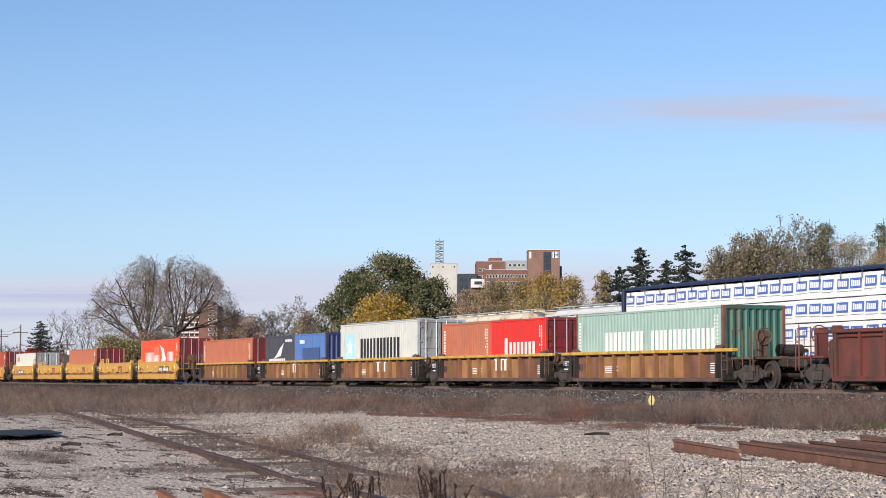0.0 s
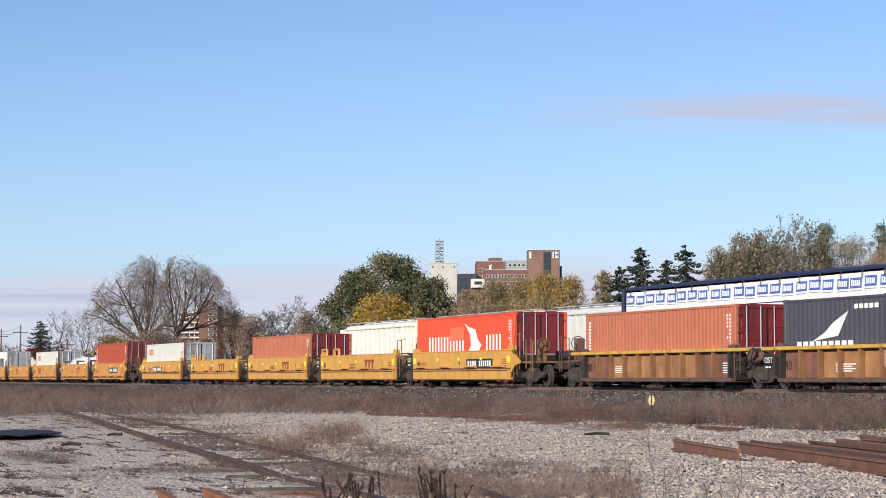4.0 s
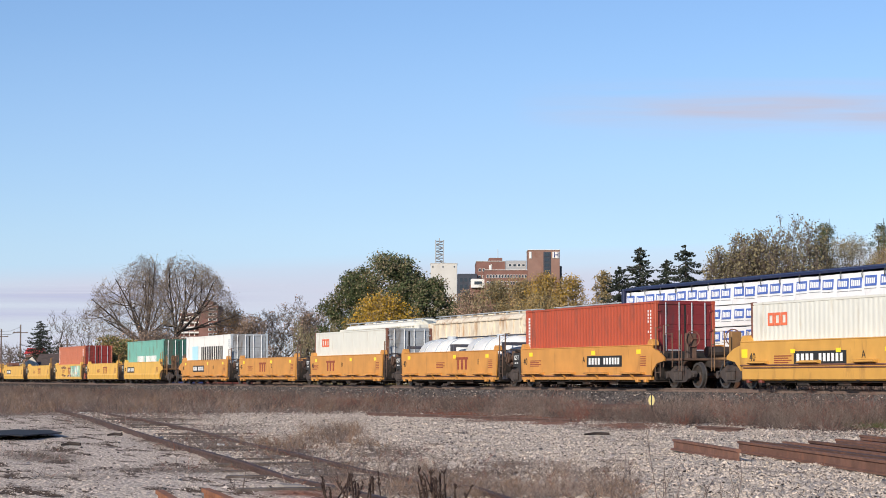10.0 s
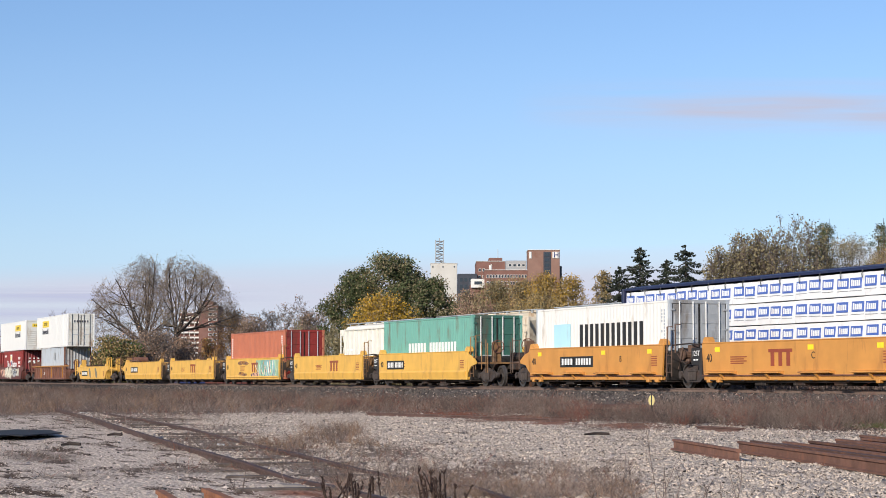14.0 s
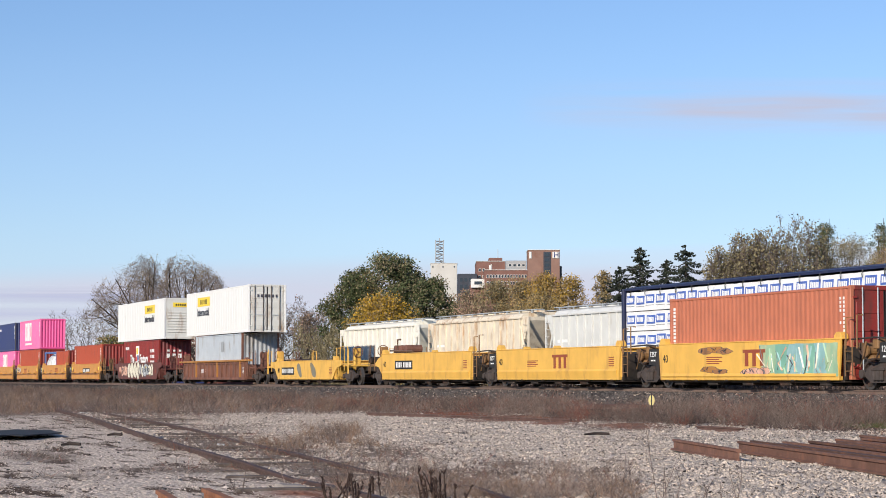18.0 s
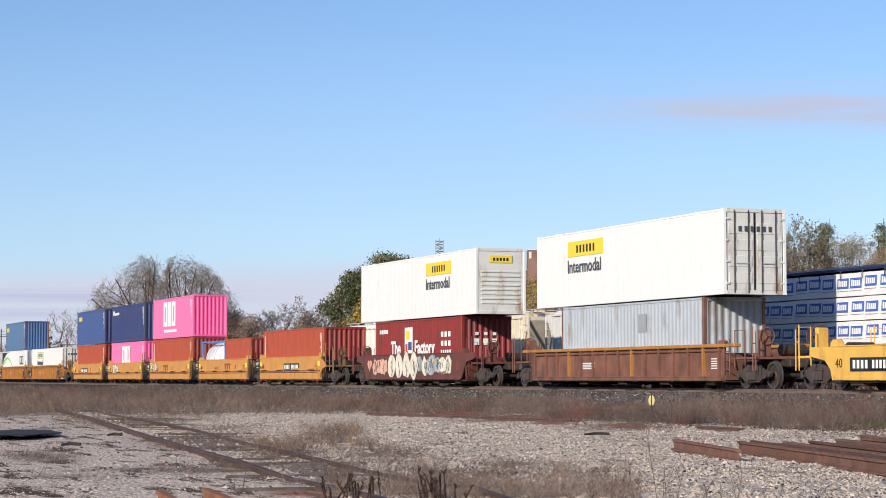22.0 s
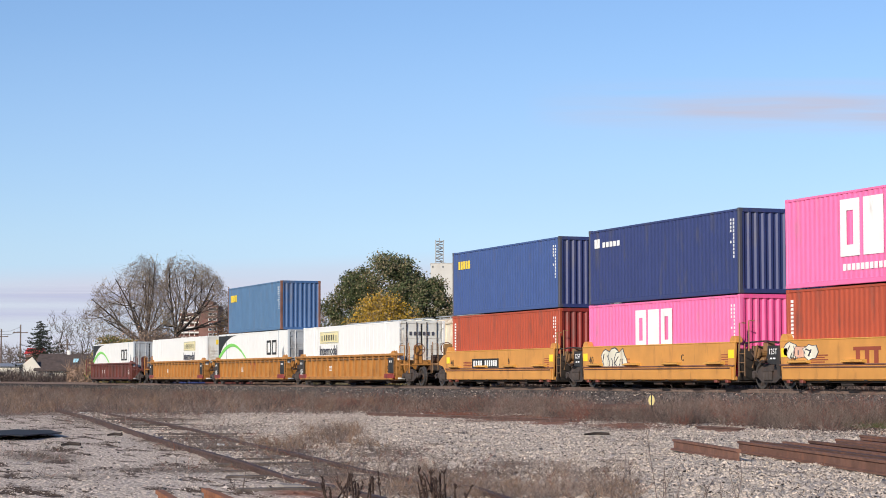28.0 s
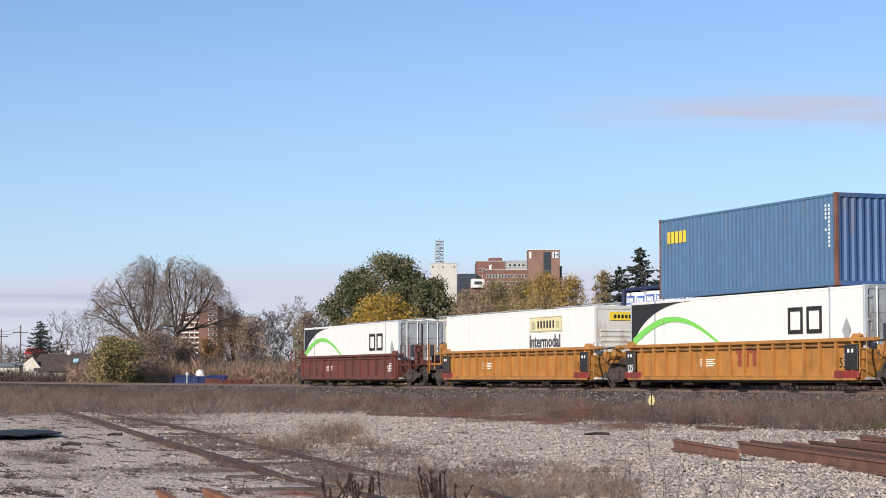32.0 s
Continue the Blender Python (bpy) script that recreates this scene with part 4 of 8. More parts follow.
# ---- the train, from its head to its tail ----
def five_pack(qs, loads, body, **kw):
    """Five articulated units; loads: what is special of each unit."""
    out = []
    for i, q in enumerate(qs):
        d = dict(kw)
        d.update(loads[i])
        d["right"] = "end" if i == 0 else "joint"
        d["left"] = "end" if i == 4 else "joint"
        out.append(well_car(q, body, **d))
    return out


RIB = dict(gear=M["geardark"], plates=M["rustgold"], style="rib", top=1.27, bottom=0.27, chord=M["chord"], ends=M["black"], ribs=11, number="40")
M["letterred"] = paint("orange_red_lettering", (0.74, 0.16, 0.07), (0.6, 0.35, 0.25), 0.2, 0.5, 0.1)
LED = dict(style="ledge", patches=M["reflector"], number="40", ends=M["black"], gear=M["gear"])
well_car(-46.6, M["maroon"], style="rib", half=8.4, top=1.75, bottom=0.3, ribs=13, left="end", right="end", ends=M["maroon"], number="53", pitch=20, label="empty maroon well car with ribbed sides")
five_pack([-68.2, -83.2, -98.6, -113.4, -128.5], [
    dict(label="rusted brown ribbed well car unit carrying a sea-green container", plate_x=None),
    dict(label="rusted ribbed well car unit carrying an orange and red container", mark=M["whitemark"], mark_x=1.2),
    dict(label="rusted brown ribbed well car unit carrying a white container", mark=M["whitemark"], mark_x=0.8),
    dict(label="rusted ribbed well car unit carrying a grey and blue container", mark=M["whitemark"], mark_x=0.6),
    dict(label="rusted brown ribbed well car unit carrying an orange container")], M["umber"], **RIB)
five_pack([-147.8, -162.6, -177.5, -192.3, -207.5], [
    dict(label="yellow well car unit carrying a scarlet container", plate_x=2.5, letter="B", mark_x=-1.9),
    dict(label="empty yellow well car unit with reflectors", frames=True, letter="C", mark=M["mark"], mark_x=2.2),
    dict(label="yellow well car unit carrying an orange container", letter="D", mark=M["mark"], mark_x=2.0),
    dict(label="empty yellow well car unit with a brown emblem", frames=True, letter="E", mark=M["mark"], mark_x=2.2),
    dict(label="yellow well car unit carrying a cream container", plate_x=-1.1, letter="A", mark_x=-0.6)], M["yellow"], pitch=14.95, **LED)
five_pack([-226.3, -241.2, -256.3, -271.4, -286.6], [
    dict(label="amber well car unit carrying a brick-red container", plate_x=2.05, letter="A", mark_x=-1.8),
    dict(label="amber well car unit carrying white tanks", letter="E", mark=M["mark"], mark_x=2.0),
    dict(label="amber well car unit carrying a cream container", letter="D", mark=M["mark"], mark_x=-2.4),
    dict(label="empty amber well car unit with a brown emblem", letter="C", mark=M["mark"], mark_x=-0.8),
    dict(label="amber well car unit carrying a white container", plate_x=-1.4, letter="B", mark_x=0.6)], M["amber"], style="smooth", number="40", ends=M["black"], gear=M["geardark"])
five_pack([-305.8, -320.7, -335.9, -351.4, -366.6], [
    dict(label="bright yellow well car unit carrying a teal container", plate_x=-3.6),
    dict(label="empty bright yellow well car unit with a brown emblem", mark=M["mark"], mark_x=1.4),
    dict(label="bright yellow well car unit with spray paint, carrying an orange container", mark=M["mark"], mark_x=0.8),
    dict(label="empty bright yellow well car unit with raised guides", mark=M["mark"], mark_x=0.6),
    dict(label="empty bright yellow well car unit with a number panel", plate_x=-2.8)], M["bright"], style="smooth", number="40", ends=M["black"], guides=M["bright"], gear=M["gear"], pitch=15.2)
patched = well_car(-386.0, M["bright"], style="single", half=5.6, top=1.32, bottom=0.33, left="end", right="end", plate_x=-3.2, number="40", ends=M["bright"], label="low bright yellow well car with grey patches, empty")
M["olivegrey"] = paint("grey_olive_overpaint", (0.20, 0.19, 0.15), (0.3, 0.2, 0.08), 0.25, 0.6, 0.2)
for x, w in ((-0.9, 0.36), (1.7, 0.42)):
    out = []
    for i in range(20):
        a = 2 * math.pi * i / 20
        z = 0.80 + 0.42 * math.sin(a) * (1 + .08 * math.cos(2 * a + x))
        out.append((x + w * math.cos(a) * (1 + .12 * math.sin(3 * a + x)) - (z - 0.8) * 0.7, z))
    part("paint_patch", Shape().extrude(out, 1, -1.466, -1.45), M["olivegrey"], patched, "slanting grey-olive paint smear")
well_car(-406.7, M["rustbrown"], style="rib", half=8.2, top=1.42, bottom=0.3, chord=M["ochre"], ribs=15, left="end", right="end", ends=M["rustbrown"], pitch=20, label="rusted brown ribbed well car with an ochre top chord, double-stacked")
tagcar = well_car(-429.6, M["maroon"], style="single", half=7.0, top=1.5, bottom=0.33, left="end", right="end", ends=M["maroon"], patches=M["reflector"], label="maroon well car covered in spray-painted letters, double-stacked")
five_pack([-450.3, -465.4, -480.3, -495.5, -510.5], [
    dict(label="orange-yellow well car unit carrying an orange container", plate_x=0.6, letter="A", mark_x=-2.8),
    dict(label="orange-yellow well car unit carrying a tank and short container", letter="E", mark=M["mark"], mark_x=1.4),
    dict(label="orange-yellow well car unit with pink container over a red one", letter="D", mark=M["mark"], mark_x=-1.0),
    dict(label="orange-yellow well car unit with navy container over a pink one", letter="C", mark_x=0.3),
    dict(label="orange-yellow well car unit with blue container over a red one", plate_x=-1.3, letter="B", mark_x=-0.6)], M["amber"], style="ledge", number="40", ends=M["black"], gear=M["gear"], chord=M["yellow"])
LONG = dict(style="rib", half=7.95, top=1.48, bottom=0.33, ribs=17, ends=M["ochre"], number="53", pitch=19.2)
well_car(-531.9, M["ochre"], right="end", left="joint", label="ochre ribbed long well car unit carrying a white container", **LONG)
well_car(-551.0, M["ochre"], left="joint", label="ochre ribbed well car unit, blue container over a white one", mark=M["mark"], mark_x=1.0, **LONG)
well_car(-570.3, M["ochre"], left="end", label="ochre ribbed long well car unit with rusty end panels", **LONG)
LONG["ends"], LONG["ribs"] = M["maroon"], 13
well_car(-593.0, M["maroon"], left="end", right="end", label="dark maroon ribbed well car at the tail of the train", **LONG)

bare = [o for o, q in CARS if q == -366.6][0]
part("gear_cradle", Shape().cbox(-5.4, -3.2, -1.15, 0.6, 1.45, 1.62, 0.03), M["geardark"], bare, "rusty gear cradle on the car's end")
for x in (-5.1, -4.3, -3.5):
    part("gear_drum", Shape().tube([(x, -1.1, 1.78), (x, -0.3, 1.78)], 0.2, 12), M["rustbrown"], bare, "rusty drum")
part("gear_post", Shape().tube([(-4.7, -1.1, 1.6), (-4.7, -1.1, 2.25), (-4.3, -1.1, 2.25)], 0.05, 6), M["geardark"], bare)
part("gear_rail", Shape().tube([(-5.5, -1.2, 1.72), (-2.2, -1.2, 1.66)], 0.045, 6), M["geardark"], bare)

L40, H8, H9, FL = 12.05, 2.55, 2.87, 0.31


def wordmark(c, mat, x, z, w, h, n, label, gap=0.3):
    return bars(c, mat, x, z, w, h, n, -CW - 0.001, label, gap)


# rusted five-pack
c = container(-68.3, FL, L40, H8, M["mint"], "sea-green corrugated container with white lettering bars", "corrugated", M["darkgreen"], M["rustbrown"])
codes(c, L40, H8)
codes(c, L40, H8, where="left")
wordmark(c, M["whitemark"], -3.4, 1.0, 3.4, 0.78, 9, "white lettering bars", 0.4)
wordmark(c, M["whitemark"], 0.5, 1.0, 5.0, 0.78, 14, "white lettering bars", 0.4)
c = container(-86.4, FL, 6.0, H8, M["orange"], "short faded orange corrugated container", "corrugated")
codes(c, 6.0, H8)
codes(c, 6.0, H8, where="left")
c = container(-80.4, FL, 6.0, H8, M["red"], "short bright red container with white lettering bars", "doors", M["darkred"])
codes(c, 6.0, H8)
wordmark(c, M["whitemark"], -0.9, 1.02, 2.9, 0.55, 7, "white lettering bars", 0.45)
part("marking", Shape().extrude([(-1.35, 1.0), (-1.05, 1.0), (-1.05, 1.75), (-1.35, 1.75)], 1, -CW - .004, -CW + .01), M["whitemark"], c, "white swoosh")
M["offwhite"] = paint("grey_white_paint", (0.60, 0.60, 0.565), (0.45, 0.4, 0.32), 0.1, 0.5, 0.05)
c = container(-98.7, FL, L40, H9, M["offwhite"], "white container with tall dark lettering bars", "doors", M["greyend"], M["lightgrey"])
wordmark(c, M["blackmark"], -2.75, 1.08, 6.2, 1.0, 12, "tall dark lettering bars", 0.45)
panel(c, M["paleblue"], -5.2, -3.6, 1.05, 2.35, -CW, "pale blue emblem panel")
part("marking", Shape().extrude([(-4.4, 2.2), (-4.25, 1.85), (-3.9, 1.85), (-4.15, 1.6), (-4.05, 1.2), (-4.4, 1.45), (-4.75, 1.2), (-4.65, 1.6), (-4.9, 1.85), (-4.55, 1.85)], 1, -CW - .009, -CW), M["whitemark"], c, "white star")
c = container(-116.4, FL, 6.0, H8, M["slate"], "short dark grey container with a white bird emblem", "corrugated")
part("marking", Shape().extrude([(-1.2, 1.2), (0.3, 1.35), (0.9, 2.1), (0.0, 1.75), (-0.5, 1.45)], 1, -CW - .004, -CW + .01), M["whitemark"], c, "white wing emblem")
wordmark(c, M["whitemark"], -2.2, 0.95, 3.4, 0.25, 9, "white lettering bars")
wordmark(c, M["whitemark"], 1.2, 2.15, 1.4, 0.14, 5, "white code bars")
c = container(-110.4, FL, 6.0, H8, M["brightblue"], "short blue container with a darker patched area", "corrugated", M["navy"], M["slate"])
panel(c, M["blue"], -1.3, 1.9, 0.95, 1.75, -CW - 0.006, "darker blue patch")
wordmark(c, M["whitemark"], -1.9, 2.0, 1.0, 0.2, 4, "white code bars")
c = container(-128.6, FL, L40, H8, M["orange"], "faded orange container with red doors", "doors", M["darkred"])
codes(c, L40, H8)
codes(c, L40, H8, where="left")
# yellow five-pack
c = container(-147.9, FL, L40, H9, M["scarlet"], "scarlet container with white lettering bars and emblem", "doors", M["darkred"])
wordmark(c, M["whitemark"], -4.5, 1.1, 4.7, 0.85, 12, "white lettering bars", 0.55)
wordmark(c, M["whitemark"], 2.7, 1.1, 1.9, 0.85, 5, "white lettering bars", 0.55)
part("marking", Shape().extrude([(0.4, 1.05), (1.6, 1.05), (2.3, 1.5), (1.8, 1.75), (1.5, 2.2), (0.7, 2.35), (0.2, 2.5), (0.9, 2.0), (1.0, 1.5)], 1, -CW - .004, -CW + .01), M["whitemark"], c, "white emblem")
panel(c, paint("faded_scarlet_paint", (0.82, 0.17, 0.075), (0.5, 0.14, 0.07), 0.1, 0.5, 0.05), -1.6, 0.2, 1.75, 2.35, -CW - 0.006, "faded square patch")
codes(c, L40, H9)
c = container(-177.5, FL, L40, H8, M["orange"], "faded orange container with small codes", "doors", M["darkred"])
codes(c, L40, H8)
c = container(-207.3, FL, L40, H8, M["cream"], "cream-white container with a small red lettering shape", "doors", M["greyend"], M["rustbrown"])
for k in range(3):
    hollow(c, M["letterred"], -4.9 + k * 0.42, -4.52 + k * 0.42, 1.75, 2.17, 0.085, -CW, "orange-red lettering shape")
codes(c, L40, H8, M["lightgrey"])
# amber five-pack
c = container(-226.4, FL, L40, H9, M["brick"], "brick-red corrugated container with darker doors", "doors", M["darkred"])
codes(c, L40, H9)
codes(c, L40, H9, where="left")
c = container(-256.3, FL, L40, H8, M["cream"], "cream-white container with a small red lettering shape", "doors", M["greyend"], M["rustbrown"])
for k in range(3):
    hollow(c, M["letterred"], -4.7 + k * 0.42, -4.32 + k * 0.42, 1.75, 2.17, 0.085, -CW, "orange-red lettering shape")
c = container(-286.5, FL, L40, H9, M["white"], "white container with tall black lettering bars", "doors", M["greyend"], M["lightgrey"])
wordmark(c, M["blackmark"], -1.8, 1.15, 5.8, 1.0, 12, "tall black lettering bars", 0.45)
panel(c, M["paleblue"], -4.2, -2.6, 1.1, 2.2, -CW, "faint pale blue emblem panel")
codes(c, L40, H9, M["lightgrey"])


def tank_container(q, z, frame_mat, label, r=1.12, mid=1.3, posts=2.5):
    c = thing("tank_container", pose(q, YC, z), label, "tank container")
    CONTAINERS.append((c, q, z))
    n = 20
    s = Shape()
    prof = [(-2.72, 0.05), (-2.68, r * 0.45), (-2.55, r * 0.76), (-2.3, r), (2.3, r), (2.55, r * 0.76), (2.68, r * 0.45), (2.72, 0.05)]
    vs = [(x, k * math.cos(2 * math.pi * i / n), mid + k * math.sin(2 * math.pi * i / n)) for x, k in prof for i in range(n)]
    s.add(vs, [(j * n + i, j * n + (i + 1) % n, (j + 1) * n + (i + 1) % n, (j + 1) * n + i) for j in range(len(prof) - 1) for i in range(n)])
    part("tank", s, M["white"], c, "white cylindrical tank", smooth=True)
    for x in (-1.5, 0, 1.5):
        ring = [(x, (r + .01) * math.cos(2 * math.pi * i / n), mid + (r + .01) * math.sin(2 * math.pi * i / n)) for i in range(n + 1)]
        part("band", Shape().tube(ring, 0.025, 5), M["lightgrey"], c)
    for x in (-2.95, 2.95):
        f = Shape()
        for y in (-1.15, 1.15):
            f.cbox(x - .07, x + .07, y - .07, y + .07, 0, posts, 0.01)
        for zz in (0.07, posts - 0.07):
            f.cbox(x - .06, x + .06, -1.08, 1.08, zz - .07, zz + .07, 0.01)
        part("end_frame", f, frame_mat, c)
        part("saddle", Shape().extrude([(-1.1, 0.1), (1.1, 0.1), (0.7, mid), (-0.7, mid)], 0, x * 0.93 - .05, x * 0.93 + .05), frame_mat, c)
    for y in (-1.15, 1.15):
        part("bottom_rail", Shape().cbox(-2.9, 2.9, y - .06, y + .06, 0, 0.15, 0.01), frame_mat, c)
    if posts > 2.2:
        part("top_rail", Shape().cbox(-2.9, 2.9, -1.2, -1.1, posts - .12, posts - .02, 0.01), frame_mat, c)
    part("walkway", Shape().cbox(-2.6, 2.6, 0.3, 0.8, mid + r + 0.06, mid + r + 0.10, 0.01), M["slate"], c)
    part("manhole", Shape().tube([(0, 0.0, mid + r - .05), (0, 0.0, mid + r + .12)], 0.25, 10), M["lightgrey"], c)
    return c


tank_container(-244.2, FL, M["slate"], "white tank container with bands and a dark walkway", 0.92, 0.98, 1.6)
tank_container(-238.0, FL, M["slate"], "white tank container with bands and a dark walkway", 0.92, 0.98, 1.6)
# bright yellow five-pack
c = container(-305.8, FL, L40, H9, M["teal"], "teal container with white lettering bars", "doors", M["darkgreen"])
wordmark(c, M["whitemark"], -2.4, 1.0, 2.5, 0.72, 6, "white lettering bars", 0.35)
wordmark(c, M["whitemark"], 0.5, 1.0, 3.6, 0.72, 9, "white lettering bars", 0.35)
c = container(-335.6, FL, L40, H9, M["orange"], "orange corrugated container with red doors", "doors", M["deepred"])
codes(c, L40, H9)
codes(c, L40, H9, where="left")


M["badgepale"] = paint("faded_badge_yellow", (0.74, 0.66, 0.36), (0.7, 0.66, 0.5), 0.3, 0.5, 0.08)
M["badgemix"] = paint("worn_emblem_paint", (0.45, 0.42, 0.26), (0.7, 0.62, 0.3), 0.3, 0.5, 0.2)


def trailer_box(q, z, end, badge, side, pale=False):
    """A long white domestic container with a yellow badge and a grey word."""
    c = container(q, z, 16.05, 2.87 if pale else 2.95, M["clean"], "long white container with a yellow badge and a dark word", end, M["palegrey"], M["clean"], smooth=True, posts=1.95)
    if pale:
        panel(c, M["badgepale"], badge, badge + 3.3, 1.93, 2.57, -CW - 0.008, "faded pale yellow badge panel")
        hollow(c, M["greyend"], badge + 0.03, badge + 3.27, 1.96, 2.54, 0.03, -CW - 0.012, "thin grey outline")
        for x in (badge + 0.25, badge + 2.7):
            panel(c, M["badgemix"], x, x + 0.36, 2.06, 2.36, -CW - 0.012, "worn grey-yellow emblem")
    else:
        panel(c, M["signyellow"], badge, badge + 3.3, 1.95, 2.55, -CW - 0.008, "yellow badge panel")
    bars(c, M["blackmark"], badge + 0.75, 2.09, 1.85, 0.30, 6, -CW - 0.014, "black lettering bars", 0.5)
    lettering("Intermodal", 0.72, M["slate"], c, badge - 0.05, -CW - 0.012, 1.32, "dark grey word Intermodal", bold=0.01)
    if end == "louvre":
        part("badge", Shape().box(8.02, 8.034, -0.55, 0.55, 2.3, 2.62), M["signyellow"], c, "yellow badge panel")
        bars(c, M["blackmark"], -0.4, 2.38, 0.8, 0.14, 5, 0, "black lettering bars", 0.35, face=8.036)
    else:
        bars(c, M["slate"], -0.7, 2.16, 1.4, 0.18, 6, 0, "black lettering bars", 0.5, face=8.04)
    return c


# the double stacks
c = container(-406.3, FL, 12.1, H9, M["lightgrey"], "pale grey corrugated container in a brown well car", "corrugated", M["greyend"], M["rustbrown"])
panel(c, M["greyend"], 0.9, 1.6, 1.75, 2.4, -CW - .006, "darker square patch")
trailer_box(-406.8, FL + H9 + 0.03, "doors", -4.9, -1)
c = container(-429.5, FL, L40, H9, M["deepred"], "deep red container with white lettering and a small crest", "corrugated", M["darkred"])
lettering("The", 0.9, M["whitemark"], c, -3.6, -CW - .012, 1.22, bold=0.03)
lettering("Factory", 0.9, M["whitemark"], c, -0.2, -CW - .012, 1.22, bold=0.03)
panel(c, M["whitemark"], -1.6, -0.5, 1.25, 2.5, -CW - .006, "white crest")
panel(c, M["signyellow"], -1.45, -0.9, 1.9, 2.35, -CW - .012, "yellow crest field")
panel(c, M["blue"], -1.1, -0.6, 1.4, 1.8, -CW - .012, "blue crest field")
panel(c, M["red"], -1.5, -1.2, 1.35, 1.7, -CW - .013, "red crest field")
wordmark(c, M["whitemark"], -5.4, 2.25, 1.3, 0.2, 4, "white lettering bars")
for k in range(3):
    wordmark(c, M["whitemark"], 3.3, 1.12 + 0.42 * k, 1.4, 0.24, 3 if k else 5, "white lettering blocks", 0.4)
bars(c, M["whitemark"], -0.7, 1.55, 1.3, 0.3, 3, 0, "white code blocks", 0.45, face=L40 / 2 + 0.01)
bars(c, M["whitemark"], -0.7, 2.0, 1.3, 0.14, 3, 0, "white code blocks", 0.6, face=L40 / 2 + 0.01)
trailer_box(-429.8, FL + H9 + 0.03, "louvre", 1.7, 1)


def spray(car, x0, x1, z0, z1, mats, seed, y=-1.466, text=""):
    """Loose overlapping spray-painted blobs on a car's side."""
    rnd = random.Random(seed)
    k = 0
    x = x0
    while x < x1:
        w, h = rnd.uniform(0.7, 1.25), rnd.uniform(0.6, 1.0) * (z1 - z0)
        zc = (z0 + z1) / 2 + rnd.uniform(-.06, .06)
        out = []
        for i in range(14):
            a = 2 * math.pi * i / 14
            rr = 1 + rnd.uniform(-.22, .18)
            out.append((x + w / 2 * math.cos(a) * rr, zc + max(z0 - zc, min(z1 - zc, h / 2 * math.sin(a) * rr))))
        edge = [(x + (a - x) * 1.09, min(z1 + .03, max(z0 - .03, zc + (b - zc) * 1.09))) for a, b in out]
        part("spray_paint", Shape().extrude(edge, 1, y - 0.001 - 0.003 * (k % 4), y + 0.01), M["slate"], car, "dark sprayed outline")
        part("spray_paint", Shape().extrude(out, 1, y - 0.003 - 0.003 * (k % 4), y + 0.01), mats[k % len(mats)], car, "spray-painted shape")
        for q in range(2):
            u = x + rnd.uniform(-.3, .3) * w
            line = [(u, y - 0.014, zc + rnd.uniform(-.3, -.1) * h), (u + rnd.uniform(-.15, .15), y - 0.014, zc + rnd.uniform(-.05, .1) * h), (u + rnd.uniform(-.2, .2), y - 0.014, zc + rnd.uniform(.15, .35) * h)]
            part("spray_paint", Shape().tube(line, rnd.uniform(.012, .028), 4), M["slate"], car, "dark sprayed stroke")
        k += 1
        x += w * 0.62


M["spraypeach"] = paint("peach_spray_paint", (0.70, 0.42, 0.30), (0.5, 0.2, 0.15), 0.3, 0.6, 0.15)
M["spraywhite"] = paint("off_white_spray_paint", (0.72, 0.68, 0.55), (0.4, 0.3, 0.2), 0.25, 0.6, 0.15)
M["spraygrey"] = paint("silver_spray_paint", (0.42, 0.45, 0.47), (0.2, 0.18, 0.18), 0.35, 0.5, 0.2)
M["sprayteal"] = paint("turquoise_spray_paint", (0.19, 0.40, 0.31), (0.5, 0.42, 0.3), 0.3, 0.6, 0.15)
spray(tagcar, -5.2, -3.6, 0.45, 1.42, [M["spraypeach"]], 3)
spray(tagcar, 0.6, 4.6, 0.42, 1.45, [M["spraygrey"], M["spraygrey"], M["spraywhite"], M["spraygrey"]], 5)
spray(tagcar, 4.4, 5.4, 0.5, 1.4, [M["ochre"], M["spraywhite"]], 6)
for k, x in enumerate((-3.25, -2.15, -1.1, -0.05)):
    lobes = ((.10, 2, .4), (.05, 3, 1.0), (.16, 3, 2.2), (.14, 2, .9))[k]
    out = [(x + 0.52 + 0.53 * math.cos(a) * (1 + lobes[0] * math.sin(lobes[1] * a + lobes[2])), 0.95 + 0.60 * math.sin(a) * (1 + lobes[0] * math.cos(lobes[1] * a + k))) for a in [2 * math.pi * i / 22 for i in range(22)]]
    edge = [(x + 0.52 + (a - x - 0.52) * 1.08, 0.95 + (b - 0.95) * 1.06) for a, b in out]
    part("spray_paint", Shape().extrude(edge, 1, -1.474 - 0.003 * (k % 2), -1.45), M["slate"], tagcar, "dark sprayed outline")
    part("spray_paint", Shape().extrude(out, 1, -1.480 - 0.003 * (k % 2), -1.45), M["spraywhite"], tagcar, "off-white spray-painted shape")
    for u, z, lean in ((.42, 1.05, .10), (.60, .82, -.08), (.52, .62, .16)):
        slit = [(x + u - .02, z - .16), (x + u + .03, z - .17), (x + u + lean + .03, z + .13), (x + u + lean - .01, z + .15)]
        part("spray_paint", Shape().extrude(slit, 1, -1.488, -1.45), M["maroon"], tagcar, "maroon gap in the paint")
heart = [(-6.1 + 0.32 * math.sin(a) ** 3, 1.02 + 0.02 * (13 * math.cos(a) - 5 * math.cos(2 * a) - 2 * math.cos(3 * a) - math.cos(4 * a))) for a in [2 * math.pi * i / 24 for i in range(24)]]
